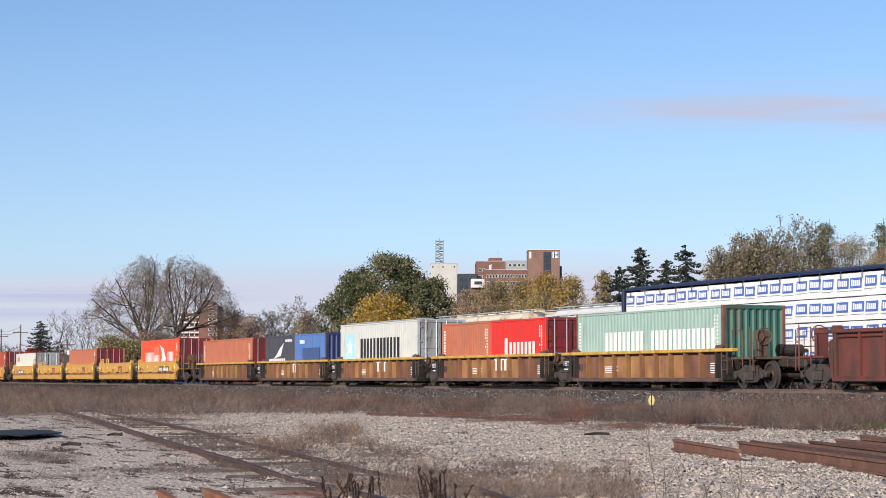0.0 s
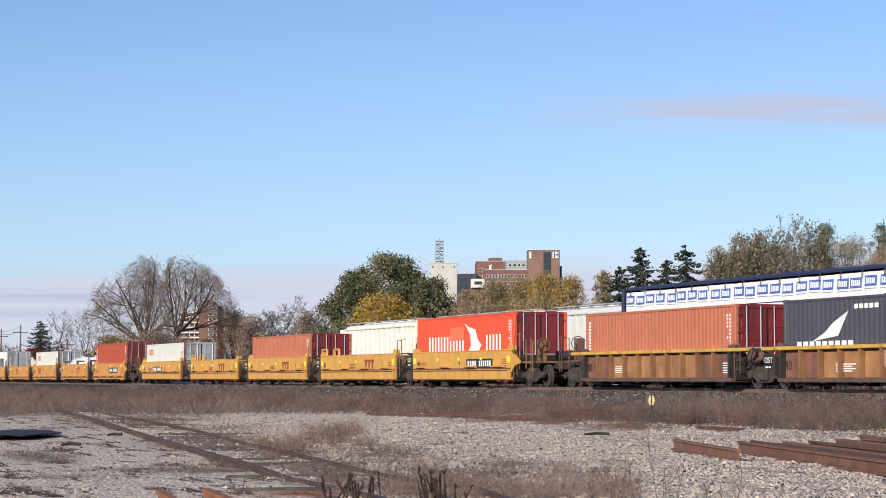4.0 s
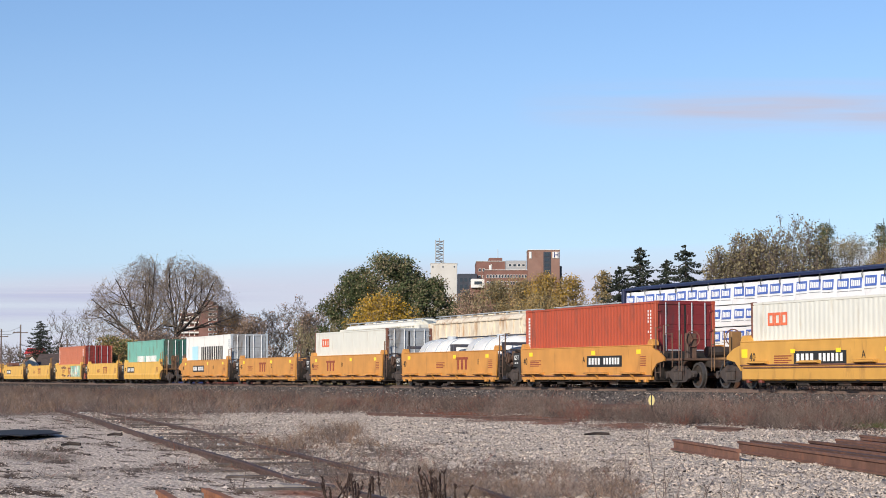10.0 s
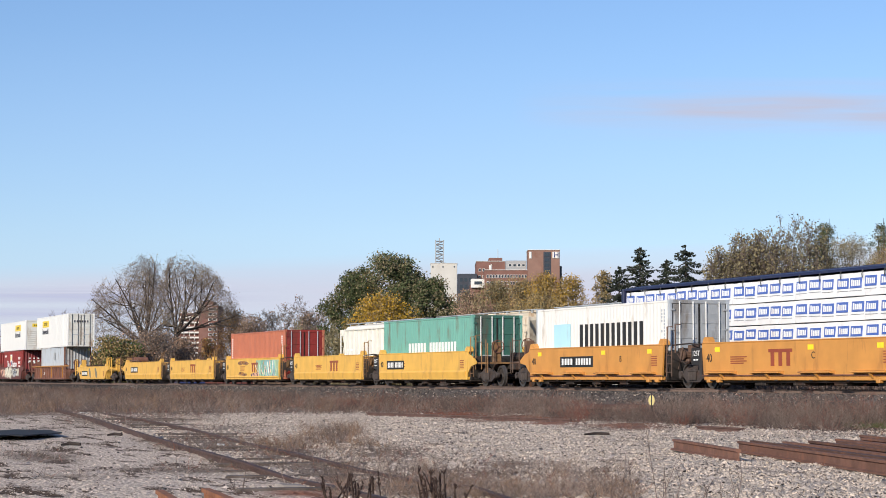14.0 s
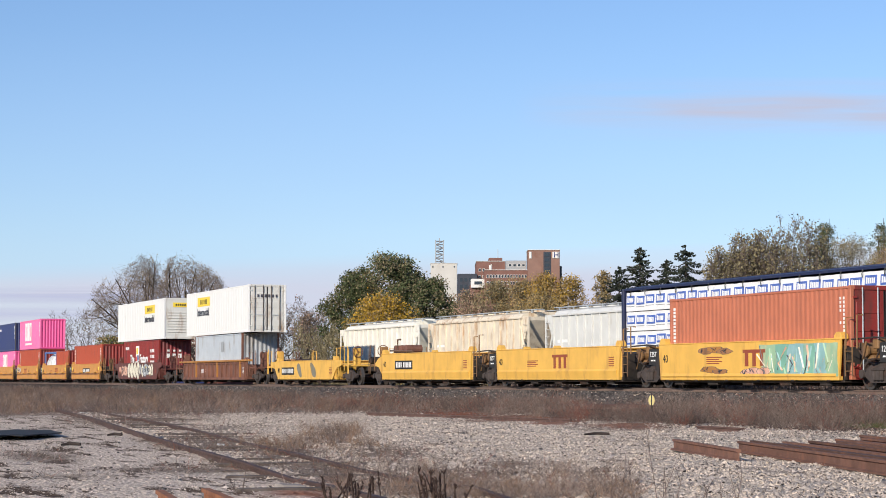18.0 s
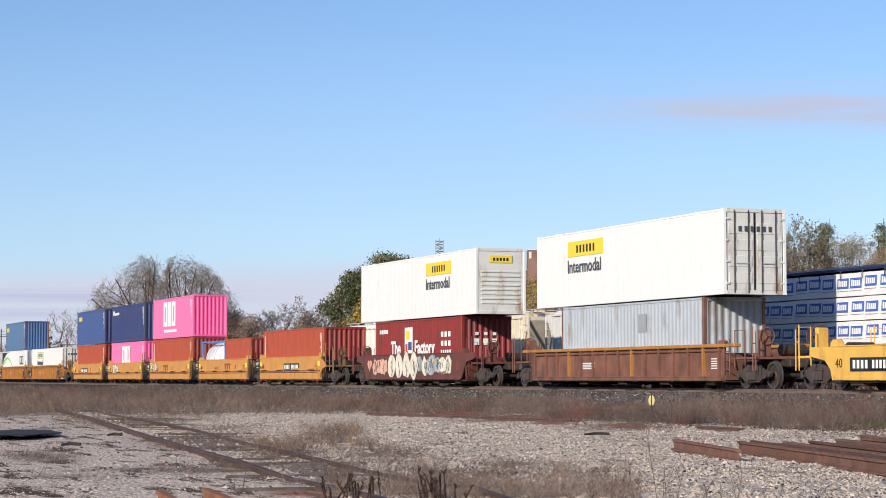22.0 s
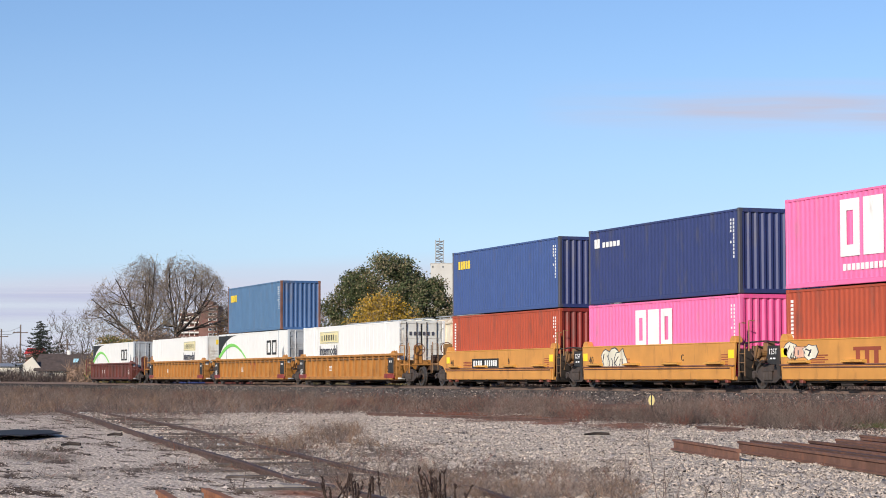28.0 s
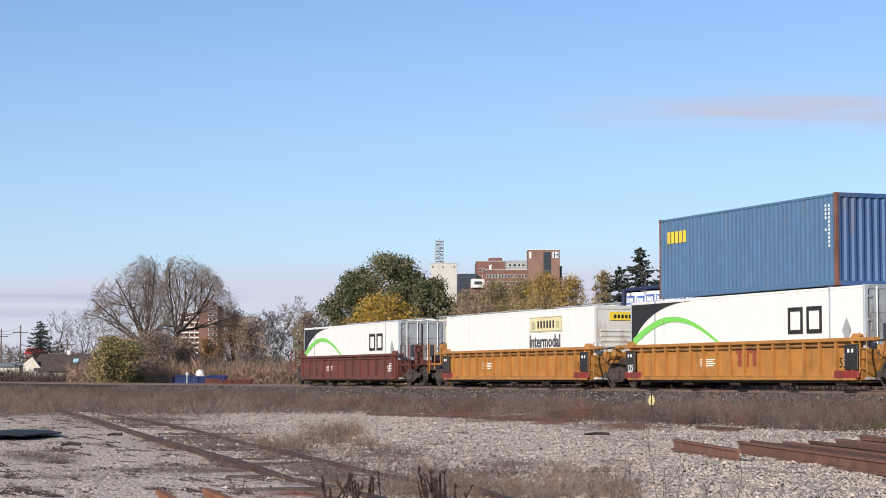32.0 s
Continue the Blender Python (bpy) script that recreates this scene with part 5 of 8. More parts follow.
part("spray_paint", Shape().extrude(heart, 1, -1.482, -1.45), M["spraypeach"], tagcar, "peach sprayed heart")
sprayed = [o for o, q in CARS if q == -335.9][0]
rs = random.Random(8)
M["spraymint"] = paint("mint_spray_paint", (0.30, 0.46, 0.30), (0.55, 0.5, 0.3), 0.3, 0.6, 0.2)
M["sprayblue"] = paint("pale_blue_spray_paint", (0.28, 0.46, 0.47), (0.2, 0.38, 0.36), 0.35, 0.6, 0.2)
for k, (x, w, mat) in enumerate(((1.25, 1.15, "spraymint"), (2.2, 1.0, "sprayteal"), (3.0, 0.95, "sprayblue"), (3.75, 1.05, "sprayteal"), (4.6, 1.0, "sprayblue"), (5.3, 0.65, "spraymint"))):
    out = []
    for i in range(16):
        a = 2 * math.pi * i / 16
        rr = 1 + 0.16 * math.sin(3 * a + k * 2.2) + rs.uniform(-.08, .08)
        out.append((x + w / 2 + 0.62 * w * max(-.85, min(.85, math.cos(a) * 1.15)) * rr, 0.93 + 0.60 * max(-.86, min(.86, math.sin(a) * 1.2)) * (0.9 + 0.1 * rr)))
    part("spray_paint", Shape().extrude(out, 1, -1.468 - 0.003 * (k % 3), -1.45), M[mat], sprayed, "sprayed letter-like shape")
for k in range(26):
    x = 1.2 + 4.3 * (k + rs.random()) / 26
    z = rs.uniform(0.42, 0.7)
    path = [(x, -1.462, z), (x + rs.uniform(-.25, .25), -1.462, z + rs.uniform(.12, .3)), (x + rs.uniform(-.3, .3), -1.462, min(1.46, z + rs.uniform(.45, .85)))]
    part("spray_paint", Shape().tube(path, rs.uniform(.018, .05), 4), (M["spraywhite"], M["slate"], M["sprayblue"], M["spraypeach"], M["spraymint"])[k % 5], sprayed, "loose spray-painted stroke")
spray(sprayed, 0.3, 1.6, 0.42, 0.7, [M["spraypeach"]], 18)
spray(sprayed, -2.6, -1.0, 1.15, 1.42, [M["rustgold"], M["ochre"]], 19)
spray(sprayed, -2.3, -1.0, 0.5, 0.75, [M["ochre"], M["rustgold"]], 20)
spray([o for o, q in CARS if q == -495.5][0], -3.9, -2.4, 0.35, 1.5, [M["spraywhite"]], 11)
spray([o for o, q in CARS if q == -480.3][0], -5.4, -4.1, 0.9, 1.5, [M["spraywhite"], M["spraypeach"]], 12)
c = container(-450.4, FL, L40, H9, M["brick"], "orange-red corrugated container in a well car", "corrugated", M["deepred"])
codes(c, L40, H9)
codes(c, L40, H9, where="left")
tank_container(-468.6, FL, M["brightblue"], "white tank container in a blue frame")
container(-462.4, FL, 6.0, H8, M["brick"], "short orange-red container beside a tank", "corrugated", M["deepred"])


def word_one(c, x, z, h):
    """Three white block shapes."""
    w, t = h * 0.62, h * 0.2
    hollow(c, M["whitemark"], x, x + w, z, z + h, t, -CW - .004, "white block shape")
    part("marking", Shape().extrude([(x + 1.2 * w, z), (x + 1.2 * w, z + h), (x + 1.75 * w, z + h), (x + 2.2 * w, z + h), (x + 2.2 * w, z), (x + 1.75 * w, z)], 1, -CW - .008, -CW + .01), M["whitemark"], c, "white block shape")
    hollow(c, M["whitemark"], x + 2.4 * w, x + 3.4 * w, z, z + h, t, -CW - .004, "white block shape")


c = container(-480.4, FL, L40, H9, M["brick"], "brick-red corrugated container under a pink one", "corrugated", M["deepred"])
codes(c, L40, H9)
codes(c, L40, H9, where="left")
c = container(-480.4, FL + H9 + 0.03, L40, H9, M["magenta"], "pink corrugated container with white block shapes", "corrugated", M["pink"])
word_one(c, -2.7, 0.85, 1.75)
wordmark(c, M["whitemark"], -2.6, 0.42, 4.0, 0.2, 16, "small white lettering bars")
codes(c, L40, H9)
c = container(-495.5, FL, L40, H9, M["magenta"], "pink corrugated container under a navy one", "corrugated", M["pink"])
word_one(c, -1.9, 1.15, 1.4)
codes(c, L40, H9)
c = container(-495.5, FL + H9 + 0.03, L40, H9, M["navy"], "navy corrugated container with a small white mark", "corrugated", M["navy"], M["slate"])
wordmark(c, M["whitemark"], -5.5, 2.15, 0.5, 0.35, 1, "small white mark", 0.1)
wordmark(c, M["whitemark"], -4.8, 2.15, 1.6, 0.2, 5, "small white lettering bars")
codes(c, L40, H9)
c = container(-510.4, FL, L40, H9, M["brick"], "brick-red corrugated container under a blue one", "corrugated", M["deepred"])
codes(c, L40, H9)
codes(c, L40, H9, where="left")
c = container(-510.4, FL + H9 + 0.03, L40, H9, M["blue"], "blue corrugated container with a small yellow mark", "corrugated", M["navy"], M["slate"])
wordmark(c, M["signyellow"], -5.3, 2.05, 1.5, 0.36, 5, "small yellow lettering bars")
codes(c, L40, H9)
# the long ochre units
trailer_box(-531.9, FL, "doors", -4.9, -1, True)


def swoosh_box(q, end):
    c = container(q, FL, 16.05, 2.87, M["clean"], "long white container with a dark corner and a green arc", end, M["greyend"], M["lightgrey"], smooth=True, posts=1.95)
    y0, y1 = -CW - 0.012, -CW + 0.004
    dark = [(-7.9, 0.9), (-7.9, 2.75)] + [(-3.3 - 4.6 * math.cos(a), 0.9 + 1.85 * math.sin(a)) for a in [math.pi / 2 * (1 - k / 12) for k in range(12)]]
    part("marking", Shape().extrude(dark, 1, y0, y1), M["blackmark"], c, "black corner field")
    arc = Shape()
    up, lo = [], []
    for k in range(15):
        t = k / 14
        x = -7.8 + 7.4 * t
        z = 0.9 + 1.25 * math.sin(math.pi * (0.12 + 0.88 * t))
        w = 0.11 * (1 - t) + 0.035
        up.append((x, z + w))
        lo.append((x, z - w))
    part("marking", arc.extrude(up + lo[::-1], 1, y0 - 0.006, y1), M["green"], c, "lime green arc")
    hollow(c, M["blackmark"], 3.5, 4.4, 1.45, 2.3, 0.13, -CW - .012, "black block mark")
    hollow(c, M["blackmark"], 4.65, 5.55, 1.45, 2.3, 0.13, -CW - .012, "black block mark")
    part("marking", Shape().extrude([(7.0, 1.1), (7.25, 1.5), (7.0, 1.9), (6.75, 1.5)], 1, -CW - .016, -CW), M["greyend"], c, "grey diamond")
    bars(c, M["slate"], -0.8, 1.1, 1.6, 0.6, 2, 0, "dark lettering bars", 0.5, face=8.045)
    return c


swoosh_box(-551.0, "doors")
# end blue brighter than the navy ends: its sunlight is put into the colour
c = container(-550.6, FL + H9 + 0.03, L40, H9, M["steelblue"], "steel-blue corrugated container with a small yellow mark", "corrugated", paint("sunlit_blue_end_paint", (0.045, 0.105, 0.24), (0.1, 0.1, 0.12), 0.2, 0.5, 0.08), M["rustbrown"])
wordmark(c, M["signyellow"], -5.4, 1.95, 1.5, 0.42, 5, "small yellow lettering bars")
codes(c, L40, H9)
trailer_box(-570.3, FL, "louvre", 1.7, 1, True)
swoosh_box(-593.0, "doors")


# ---- the standing cars on the sidings ----
def siding_truck(parent, x):
    t = part("truck", BOLSTER, None, parent)
    t.location = (x, 0, 0)
    for side in (-1, 1):
        part("side_frame", SIDE_FRAME, None, t).matrix_basis = pose(0, side * 0.99, 0, 0, 0, 0 if side < 0 else 180)
    for a in (-0.9, 0.9):
        part("wheelset", WHEELSET, None, t).location = (a, 0, WHEEL_R)


def centre_beam(x0, x1, y):
    cx, hx = (x0 + x1) / 2, (x1 - x0) / 2
    car = thing("lumber_flatcar", pose(cx, y, SIDING), "navy centre-beam flatcar loaded with wrapped lumber", "flatcar")
    part("deck", Shape().cbox(-hx, hx, -1.42, 1.42, 0.85, 1.06, 0.03), M["inkblue"], car)
    part("side_sill", Shape().cbox(-hx, hx, -1.44, -1.3, 0.6, 0.86, 0.03), M["inkblue"], car)
    for sx in (-1, 1):
        s = Shape().cbox(sx * hx, sx * (hx - 0.25), -1.42, -1.22, 1.0, 4.62, 0.02)
        s.cbox(sx * hx, sx * (hx - 0.25), 1.22, 1.42, 1.0, 4.62, 0.02)
        s.cbox(sx * hx, sx * (hx - 0.14), -1.22, 1.22, 1.0, 4.6, 0.02)
        part("end_bulkhead", s, M["inkblue"], car)
        siding_truck(car, sx * (hx - 2.4))
    part("top_chord", Shape().cbox(-hx, hx, -0.5, 0.5, 4.62, 4.80, 0.03), M["inkblue"], car, "navy top chord")
    for sy in (-1, 1):
        part("top_flange", Shape().extrude([(sy * 0.5, 4.64), (sy * 1.36, 4.56), (sy * 1.36, 4.66), (sy * 0.5, 4.78)], 0, -hx, hx), M["inkblue"], car)
    part("centre_wall", Shape().box(-hx + 0.3, hx - 0.3, -0.06, 0.06, 1.06, 4.62), M["inkblue"], car)
    k = 0
    while k < 17:
        x = -hx + 0.9 + k * (2 * hx - 1.8) / 16
        part("tie_down", Shape().tube([(x, -1.37, 4.58), (x, -1.42, 4.42), (x, -1.40, 4.28)], 0.02, 4), M["blackmark"], car)
        k += 1
    return car


def lumber_pack(x0, x1, z0, z1, y, seed):
    rnd = random.Random(seed)
    cx = (x0 + x1) / 2
    p = thing("lumber_pack", pose(cx, y, SIDING + z0, 0, rnd.uniform(-.15, .15), rnd.uniform(-.25, .25)), "bundle of lumber in white wrap with printed blue panels", "lumber pack", "wrapped lumber bundles on the flatcar")
    hx, h, n = (x1 - x0) / 2, z1 - z0, 16
    s = Shape()
    vs = []
    for i in range(n + 1):
        x = -hx + 2 * hx * i / n
        for yy, zz in ((-0.62, 0.0), (-0.62, h * 0.33), (-0.62, h * 0.66), (-0.62, h), (0.62, h), (0.62, 0.0)):
            j = rnd.uniform(-.012, .012)
            vs.append((x, yy + j, zz + rnd.uniform(-.012, .006) * (1 if zz else 0)))
    m = 6
    s.add(vs, [(i * m + k, (i + 1) * m + k, (i + 1) * m + (k + 1) % m, i * m + (k + 1) % m) for i in range(n) for k in range(m)] + [tuple(range(m)), tuple(n * m + k for k in range(m))[::-1]])
    part("wrap", s, M["lumberwrap"], p, "creased white plastic wrap")
    for k in range(5):
        x = -hx + 0.09 + k * hx * 0.4 + rnd.uniform(-.07, .07)
        z = h * 0.36 + rnd.uniform(-.03, .03)
        w, high = 0.76 + rnd.uniform(-.03, .03), 0.37
        b = Shape().extrude([(x, z), (x + w, z), (x + w + 0.04, z + high), (x + 0.04, z + high)], 1, -0.640, -0.60)
        lab = part("printed_panel", b, M["wrapblue"], p, "printed blue panel")
        ink = Shape()
        for q in range(5):
            x2 = x + 0.09 + q * 0.122
            tall = 0.20 if q else 0.23
            ink.extrude([(x2, z + 0.08), (x2 + 0.09, z + 0.08), (x2 + 0.11, z + 0.08 + tall), (x2 + 0.02, z + 0.08 + tall)], 1, -0.645, -0.61)
        tagged(part("marking", ink, M["whitemark"], lab, "white lettering bars"), kind="stuff")
        # flat grey strip: the shade of a fold, painted below the panel
        line = Shape().extrude([(x - 0.03, z - 0.10), (x + w, z - 0.10), (x + w, z - 0.075), (x - 0.03, z - 0.075)], 1, -0.636, -0.60)
        part("crease", line, M["greyend"], p, "grey strip painted as the shade of a crease in the wrap")
    return p


LX0, LX1, LY = -82.4, -57.6, 40.85
centre_beam(LX0, LX1, LY)
for tier in range(4):
    z0 = 1.08 + tier * 0.86
    x = LX0 + 0.35
    for k in range(5):
        lumber_pack(x + 0.005, x + 4.815, z0, z0 + 0.82, LY - 0.72 , tier * 10 + k)
        x += 4.82


def hopper(x0, x1, y, mat, label, top=4.50):
    cx, hx = (x0 + x1) / 2, (x1 - x0) / 2
    car = thing("covered_hopper", pose(cx, y, SIDING), label, "hopper car", "standing covered hoppers")
    top -= 0.12
    prof = [(-1.52, 1.2), (-1.52, top - 0.35), (-1.35, top - 0.12), (-0.7, top), (0.7, top), (1.35, top - 0.12), (1.52, top - 0.35), (1.52, 1.2)]
    part("body", Shape().extrude(prof, 0, -hx + 1.4, hx - 1.4), mat, car)
    n = 15
    for sy in (-1, 1):
        for k in range(n):
            x = -hx + 1.45 + k * (2 * hx - 2.9) / (n - 1)
            part("rib", Shape().cbox(x - 0.05, x + 0.05, sy * 1.50, sy * 1.60, 1.2, top - 0.34, 0.01), mat, car)
        part("side_sill", Shape().cbox(-hx + 0.2, hx - 0.2, sy * 1.46, sy * 1.6, 1.02, 1.22, 0.02), mat, car)
        part("eave", Shape().cbox(-hx + 1.3, hx - 1.3, sy * 1.48, sy * 1.62, top - 0.40, top - 0.30, 0.02), mat, car)
        rw = Shape().cbox(-hx + 0.3, hx - 0.3, sy * 0.55, sy * 1.05, top + 0.08, top + 0.12, 0.01)
        for k in range(9):
            x = -hx + 1.0 + k * (2 * hx - 2.0) / 8
            rw.cbox(x - .03, x + .03, sy * 0.98, sy * 1.04, top - 0.1, top + 0.1, 0.005)
        part("running_board", rw, M["lightgrey"], car)
    for sx in (-1, 1):
        part("slope_sheet", Shape().extrude([(sx * (hx - 1.4), top - 0.3), (sx * (hx - 0.35), top - 0.3), (sx * (hx - 0.35), top - 0.5), (sx * (hx - 1.4), 2.3)], 1, -1.45, 1.45), mat, car)
        s = Shape()
        for y1 in (-1.5, 1.5):
            s.cbox(sx * (hx - 0.4), sx * (hx - 0.3), y1 - .05, y1 + .05, 1.1, top - 0.3, 0.01)
            s.tube([(sx * (hx - 0.4), y1, 1.2), (sx * (hx - 1.4), y1, top - 0.8)], 0.05, 6)
        part("end_post", s, mat, car)
        for k in range(7):
            part("rung", Shape().tube([(sx * (hx - 0.45), -1.58, 1.4 + k * 0.38), (sx * (hx - 0.95), -1.58, 1.4 + k * 0.38)], 0.018, 5), mat, car)
        siding_truck(car, sx * (hx - 1.7))
    for k in range(3):
        x = (k - 1) * (hx - 1.4) * 0.66
        w = (hx - 1.4) * 0.31
        part("chute", Shape().extrude([(x - w, 1.2), (x + w, 1.2), (x + 0.3, 0.42), (x - 0.3, 0.42)], 1, -1.2, 1.2), mat, car)
    for k in range(8):
        x = -hx + 2.2 + k * (2 * hx - 4.4) / 7
        part("hatch", Shape().tube([(x, 0, top), (x, 0, top + 0.1)], 0.38, 10), mat, car)
    panel(car, M["whitemark"], -hx + 1.9, -hx + 3.4, 2.6, 2.75, -1.53, "small white number bars")
    return car


HY = 45.25
hopper(-136.6, -120.1, HY, M["hopper"], "chalky white covered hopper car standing on a siding")
hopper(-119.0, -102.7, HY, M["hopperrust"], "cream covered hopper car with rust streaks")
hopper(-101.0, -84.6, HY, M["hoppergrey"], "pale grey covered hopper car standing on a siding")


def skip(x0, x1, mat, top, label):
    """An open ribbed steel bin on the ground."""
    cx, hx, y = (x0 + x1) / 2, (x1 - x0) / 2, 45.25
    z0 = land(cx, y)
    b = thing("steel_bin", pose(cx, y, z0), label, "steel bin")
    for sy in (-1, 1):
        part("side_sheet", Shape().cbox(-hx, hx, sy * 1.38, sy * 1.45, 0, top, 0.02), mat, b)
        for k in range(7):
            x = -hx + 0.15 + k * (2 * hx - 0.3) / 6
            part("rib", Shape().cbox(x - .06, x + .06, sy * 1.44, sy * 1.54, 0, top, 0.01), mat, b)
        part("top_rim", Shape().cbox(-hx, hx, sy * 1.36, sy * 1.54, top - 0.02, top + 0.1, 0.02), mat, b)
    for sx in (-1, 1):
        part("end_sheet", Shape().cbox(sx * hx, sx * (hx - 0.08), -1.4, 1.4, 0, top, 0.02), mat, b)
        for k in range(4):
            part("rib", Shape().cbox(sx * hx, sx * (hx + 0.08), -1.2 + k * 0.8 - .05, -1.2 + k * 0.8 + .05, 0, top, 0.01), mat, b)
    part("floor", Shape().box(-hx, hx, -1.4, 1.4, 0.05, 0.1), M["iron"], b)
    return b


skip(-187.0, -178.6, M["navy"], 1.25, "low ribbed dark blue steel bin beside the tracks")
skip(-174.5, -170.0, M["maroon"], 0.95, "low ribbed dark red steel bin beside the tracks")
load = thing("wrapped_load", pose(-182.5, 45.25, land(-182.5, 45.25) + 0.95), "pale round wrapped load in the bin", "load")
part("wrap", Shape().tube([(-0.7, 0, 0.35), (0, 0, 0.5), (0.7, 0, 0.35)], [0.25, 0.42, 0.2], 9), M["white"], load)

# ---- many small pieces in one mesh ----
def many(name, verts, faces, mat, label, category="", parent=None):
    """One mesh out of arrays: n pieces that share the same faces."""
    n, k = verts.shape[0], verts.shape[1]
    f = np.array(faces, dtype=np.int32)
    loops = (f[None] + (np.arange(n, dtype=np.int32) * k)[:, None, None]).reshape(-1)
    me = bpy.data.meshes.new(name)
    me.vertices.add(n * k)
    me.vertices.foreach_set("co", verts.astype(np.float32).ravel())
    me.loops.add(len(loops))
    me.loops.foreach_set("vertex_index", loops)
    me.polygons.add(n * len(f))
    me.polygons.foreach_set("loop_start", np.arange(0, len(loops), f.shape[1], dtype=np.int32))
    me.materials.append(mat)
    me.update()
    return tagged(part(name, me, None, parent), label, category, kind="stuff")


def stems(name, segments, mat, label, category="weeds", parent=None):
    """Thin three-sided stems from rows of start, end and two radii."""
    S = np.array(segments)
    a, b, r0, r1 = S[:, 0:3], S[:, 3:6], S[:, 6:7], S[:, 7:8]
    d = b - a
    d /= np.linalg.norm(d, axis=1)[:, None] + 1e-9
    u = np.cross(d, np.array([0.31, 0.22, 0.92]))
    u /= np.linalg.norm(u, axis=1)[:, None] + 1e-9
    w = np.cross(d, u)
    v = np.zeros((len(S), 6, 3))
    for k in range(3):
        c, e = math.cos(2.094 * k), math.sin(2.094 * k)
        v[:, k], v[:, 3 + k] = a + (u * c + w * e) * r0, b + (u * c + w * e) * r1
    return many(name, v, [(0, 1, 4, 3), (1, 2, 5, 4), (2, 0, 3, 5)], mat, label, category, parent)


# ---- trees ----
random.seed(7)


def leaf_material(name, color, spread=0.34):
    m = material(name, color, 0.7, 0, 0.2, 0.8, None, 0, 1, 0.0, 1, rand=spread, island=True)
    m.node_tree.nodes["Principled BSDF"].inputs["Specular IOR Level"].default_value = 0.2
    return m


LEAF = dict(
    green=leaf_material("dark_green_leaves", (0.078, 0.096, 0.042), 0.36), yellow=leaf_material("golden_leaves", (0.42, 0.26, 0.035), 0.34),
    ochre=leaf_material("ochre_leaves", (0.31, 0.22, 0.095), 0.34), olive=leaf_material("olive_leaves", (0.22, 0.185, 0.105), 0.34),
    brown=leaf_material("brown_leaves", (0.33, 0.22, 0.155), 0.34), rust=leaf_material("rust_leaves", (0.34, 0.175, 0.06), 0.34),
    needle=leaf_material("dark_needles", (0.032, 0.040, 0.028)), grey=leaf_material("grey_brown_twigs", (0.165, 0.13, 0.11), 0.3),
    twig=leaf_material("tan_grey_twigs", (0.215, 0.17, 0.14), 0.3), straw=leaf_material("dry_straw", (0.28, 0.215, 0.18), 0.4), dry=leaf_material("dry_brown_weeds", (0.135, 0.1, 0.086), 0.55), stalk=leaf_material("dark_dead_stalks", (0.055, 0.035, 0.028)),
    redweed=leaf_material("reddish_dead_weeds", (0.22, 0.085, 0.06)), moss=leaf_material("weedy_green", (0.09, 0.12, 0.04)))
BARK = material("grey_brown_bark", (0.06, 0.047, 0.04), 0.9, 0, 0.3, 3, (0.06, 0.05, 0.045), 0.4, 2, 0.5, 20)


def leaf_mesh(name, points, sizes, mat, parent, label, seed):
    """Many small kite-shaped leaves at the points, turned at random."""
    rng = np.random.default_rng(seed)
    n = len(points)
    u = rng.normal(size=(n, 3))
    u /= np.linalg.norm(u, axis=1)[:, None]
    w = np.cross(u, rng.normal(size=(n, 3)))
    w /= np.linalg.norm(w, axis=1)[:, None] + 1e-9
    u, w = u * sizes[:, None] * 0.6, w * sizes[:, None] * 0.45
    v = np.stack([points - u, points + w, points + u * 0.9, points - w], 1).reshape(-1, 3)
    me = bpy.data.meshes.new(name)
    me.vertices.add(4 * n)
    me.vertices.foreach_set("co", v.astype(np.float32).ravel())
    me.loops.add(4 * n)
    me.loops.foreach_set("vertex_index", np.arange(4 * n, dtype=np.int32))
    me.polygons.add(n)
    me.polygons.foreach_set("loop_start", np.arange(0, 4 * n, 4, dtype=np.int32))
    me.materials.append(mat)
    me.update()
    return tagged(part(name, me, None, parent, label), kind="stuff")


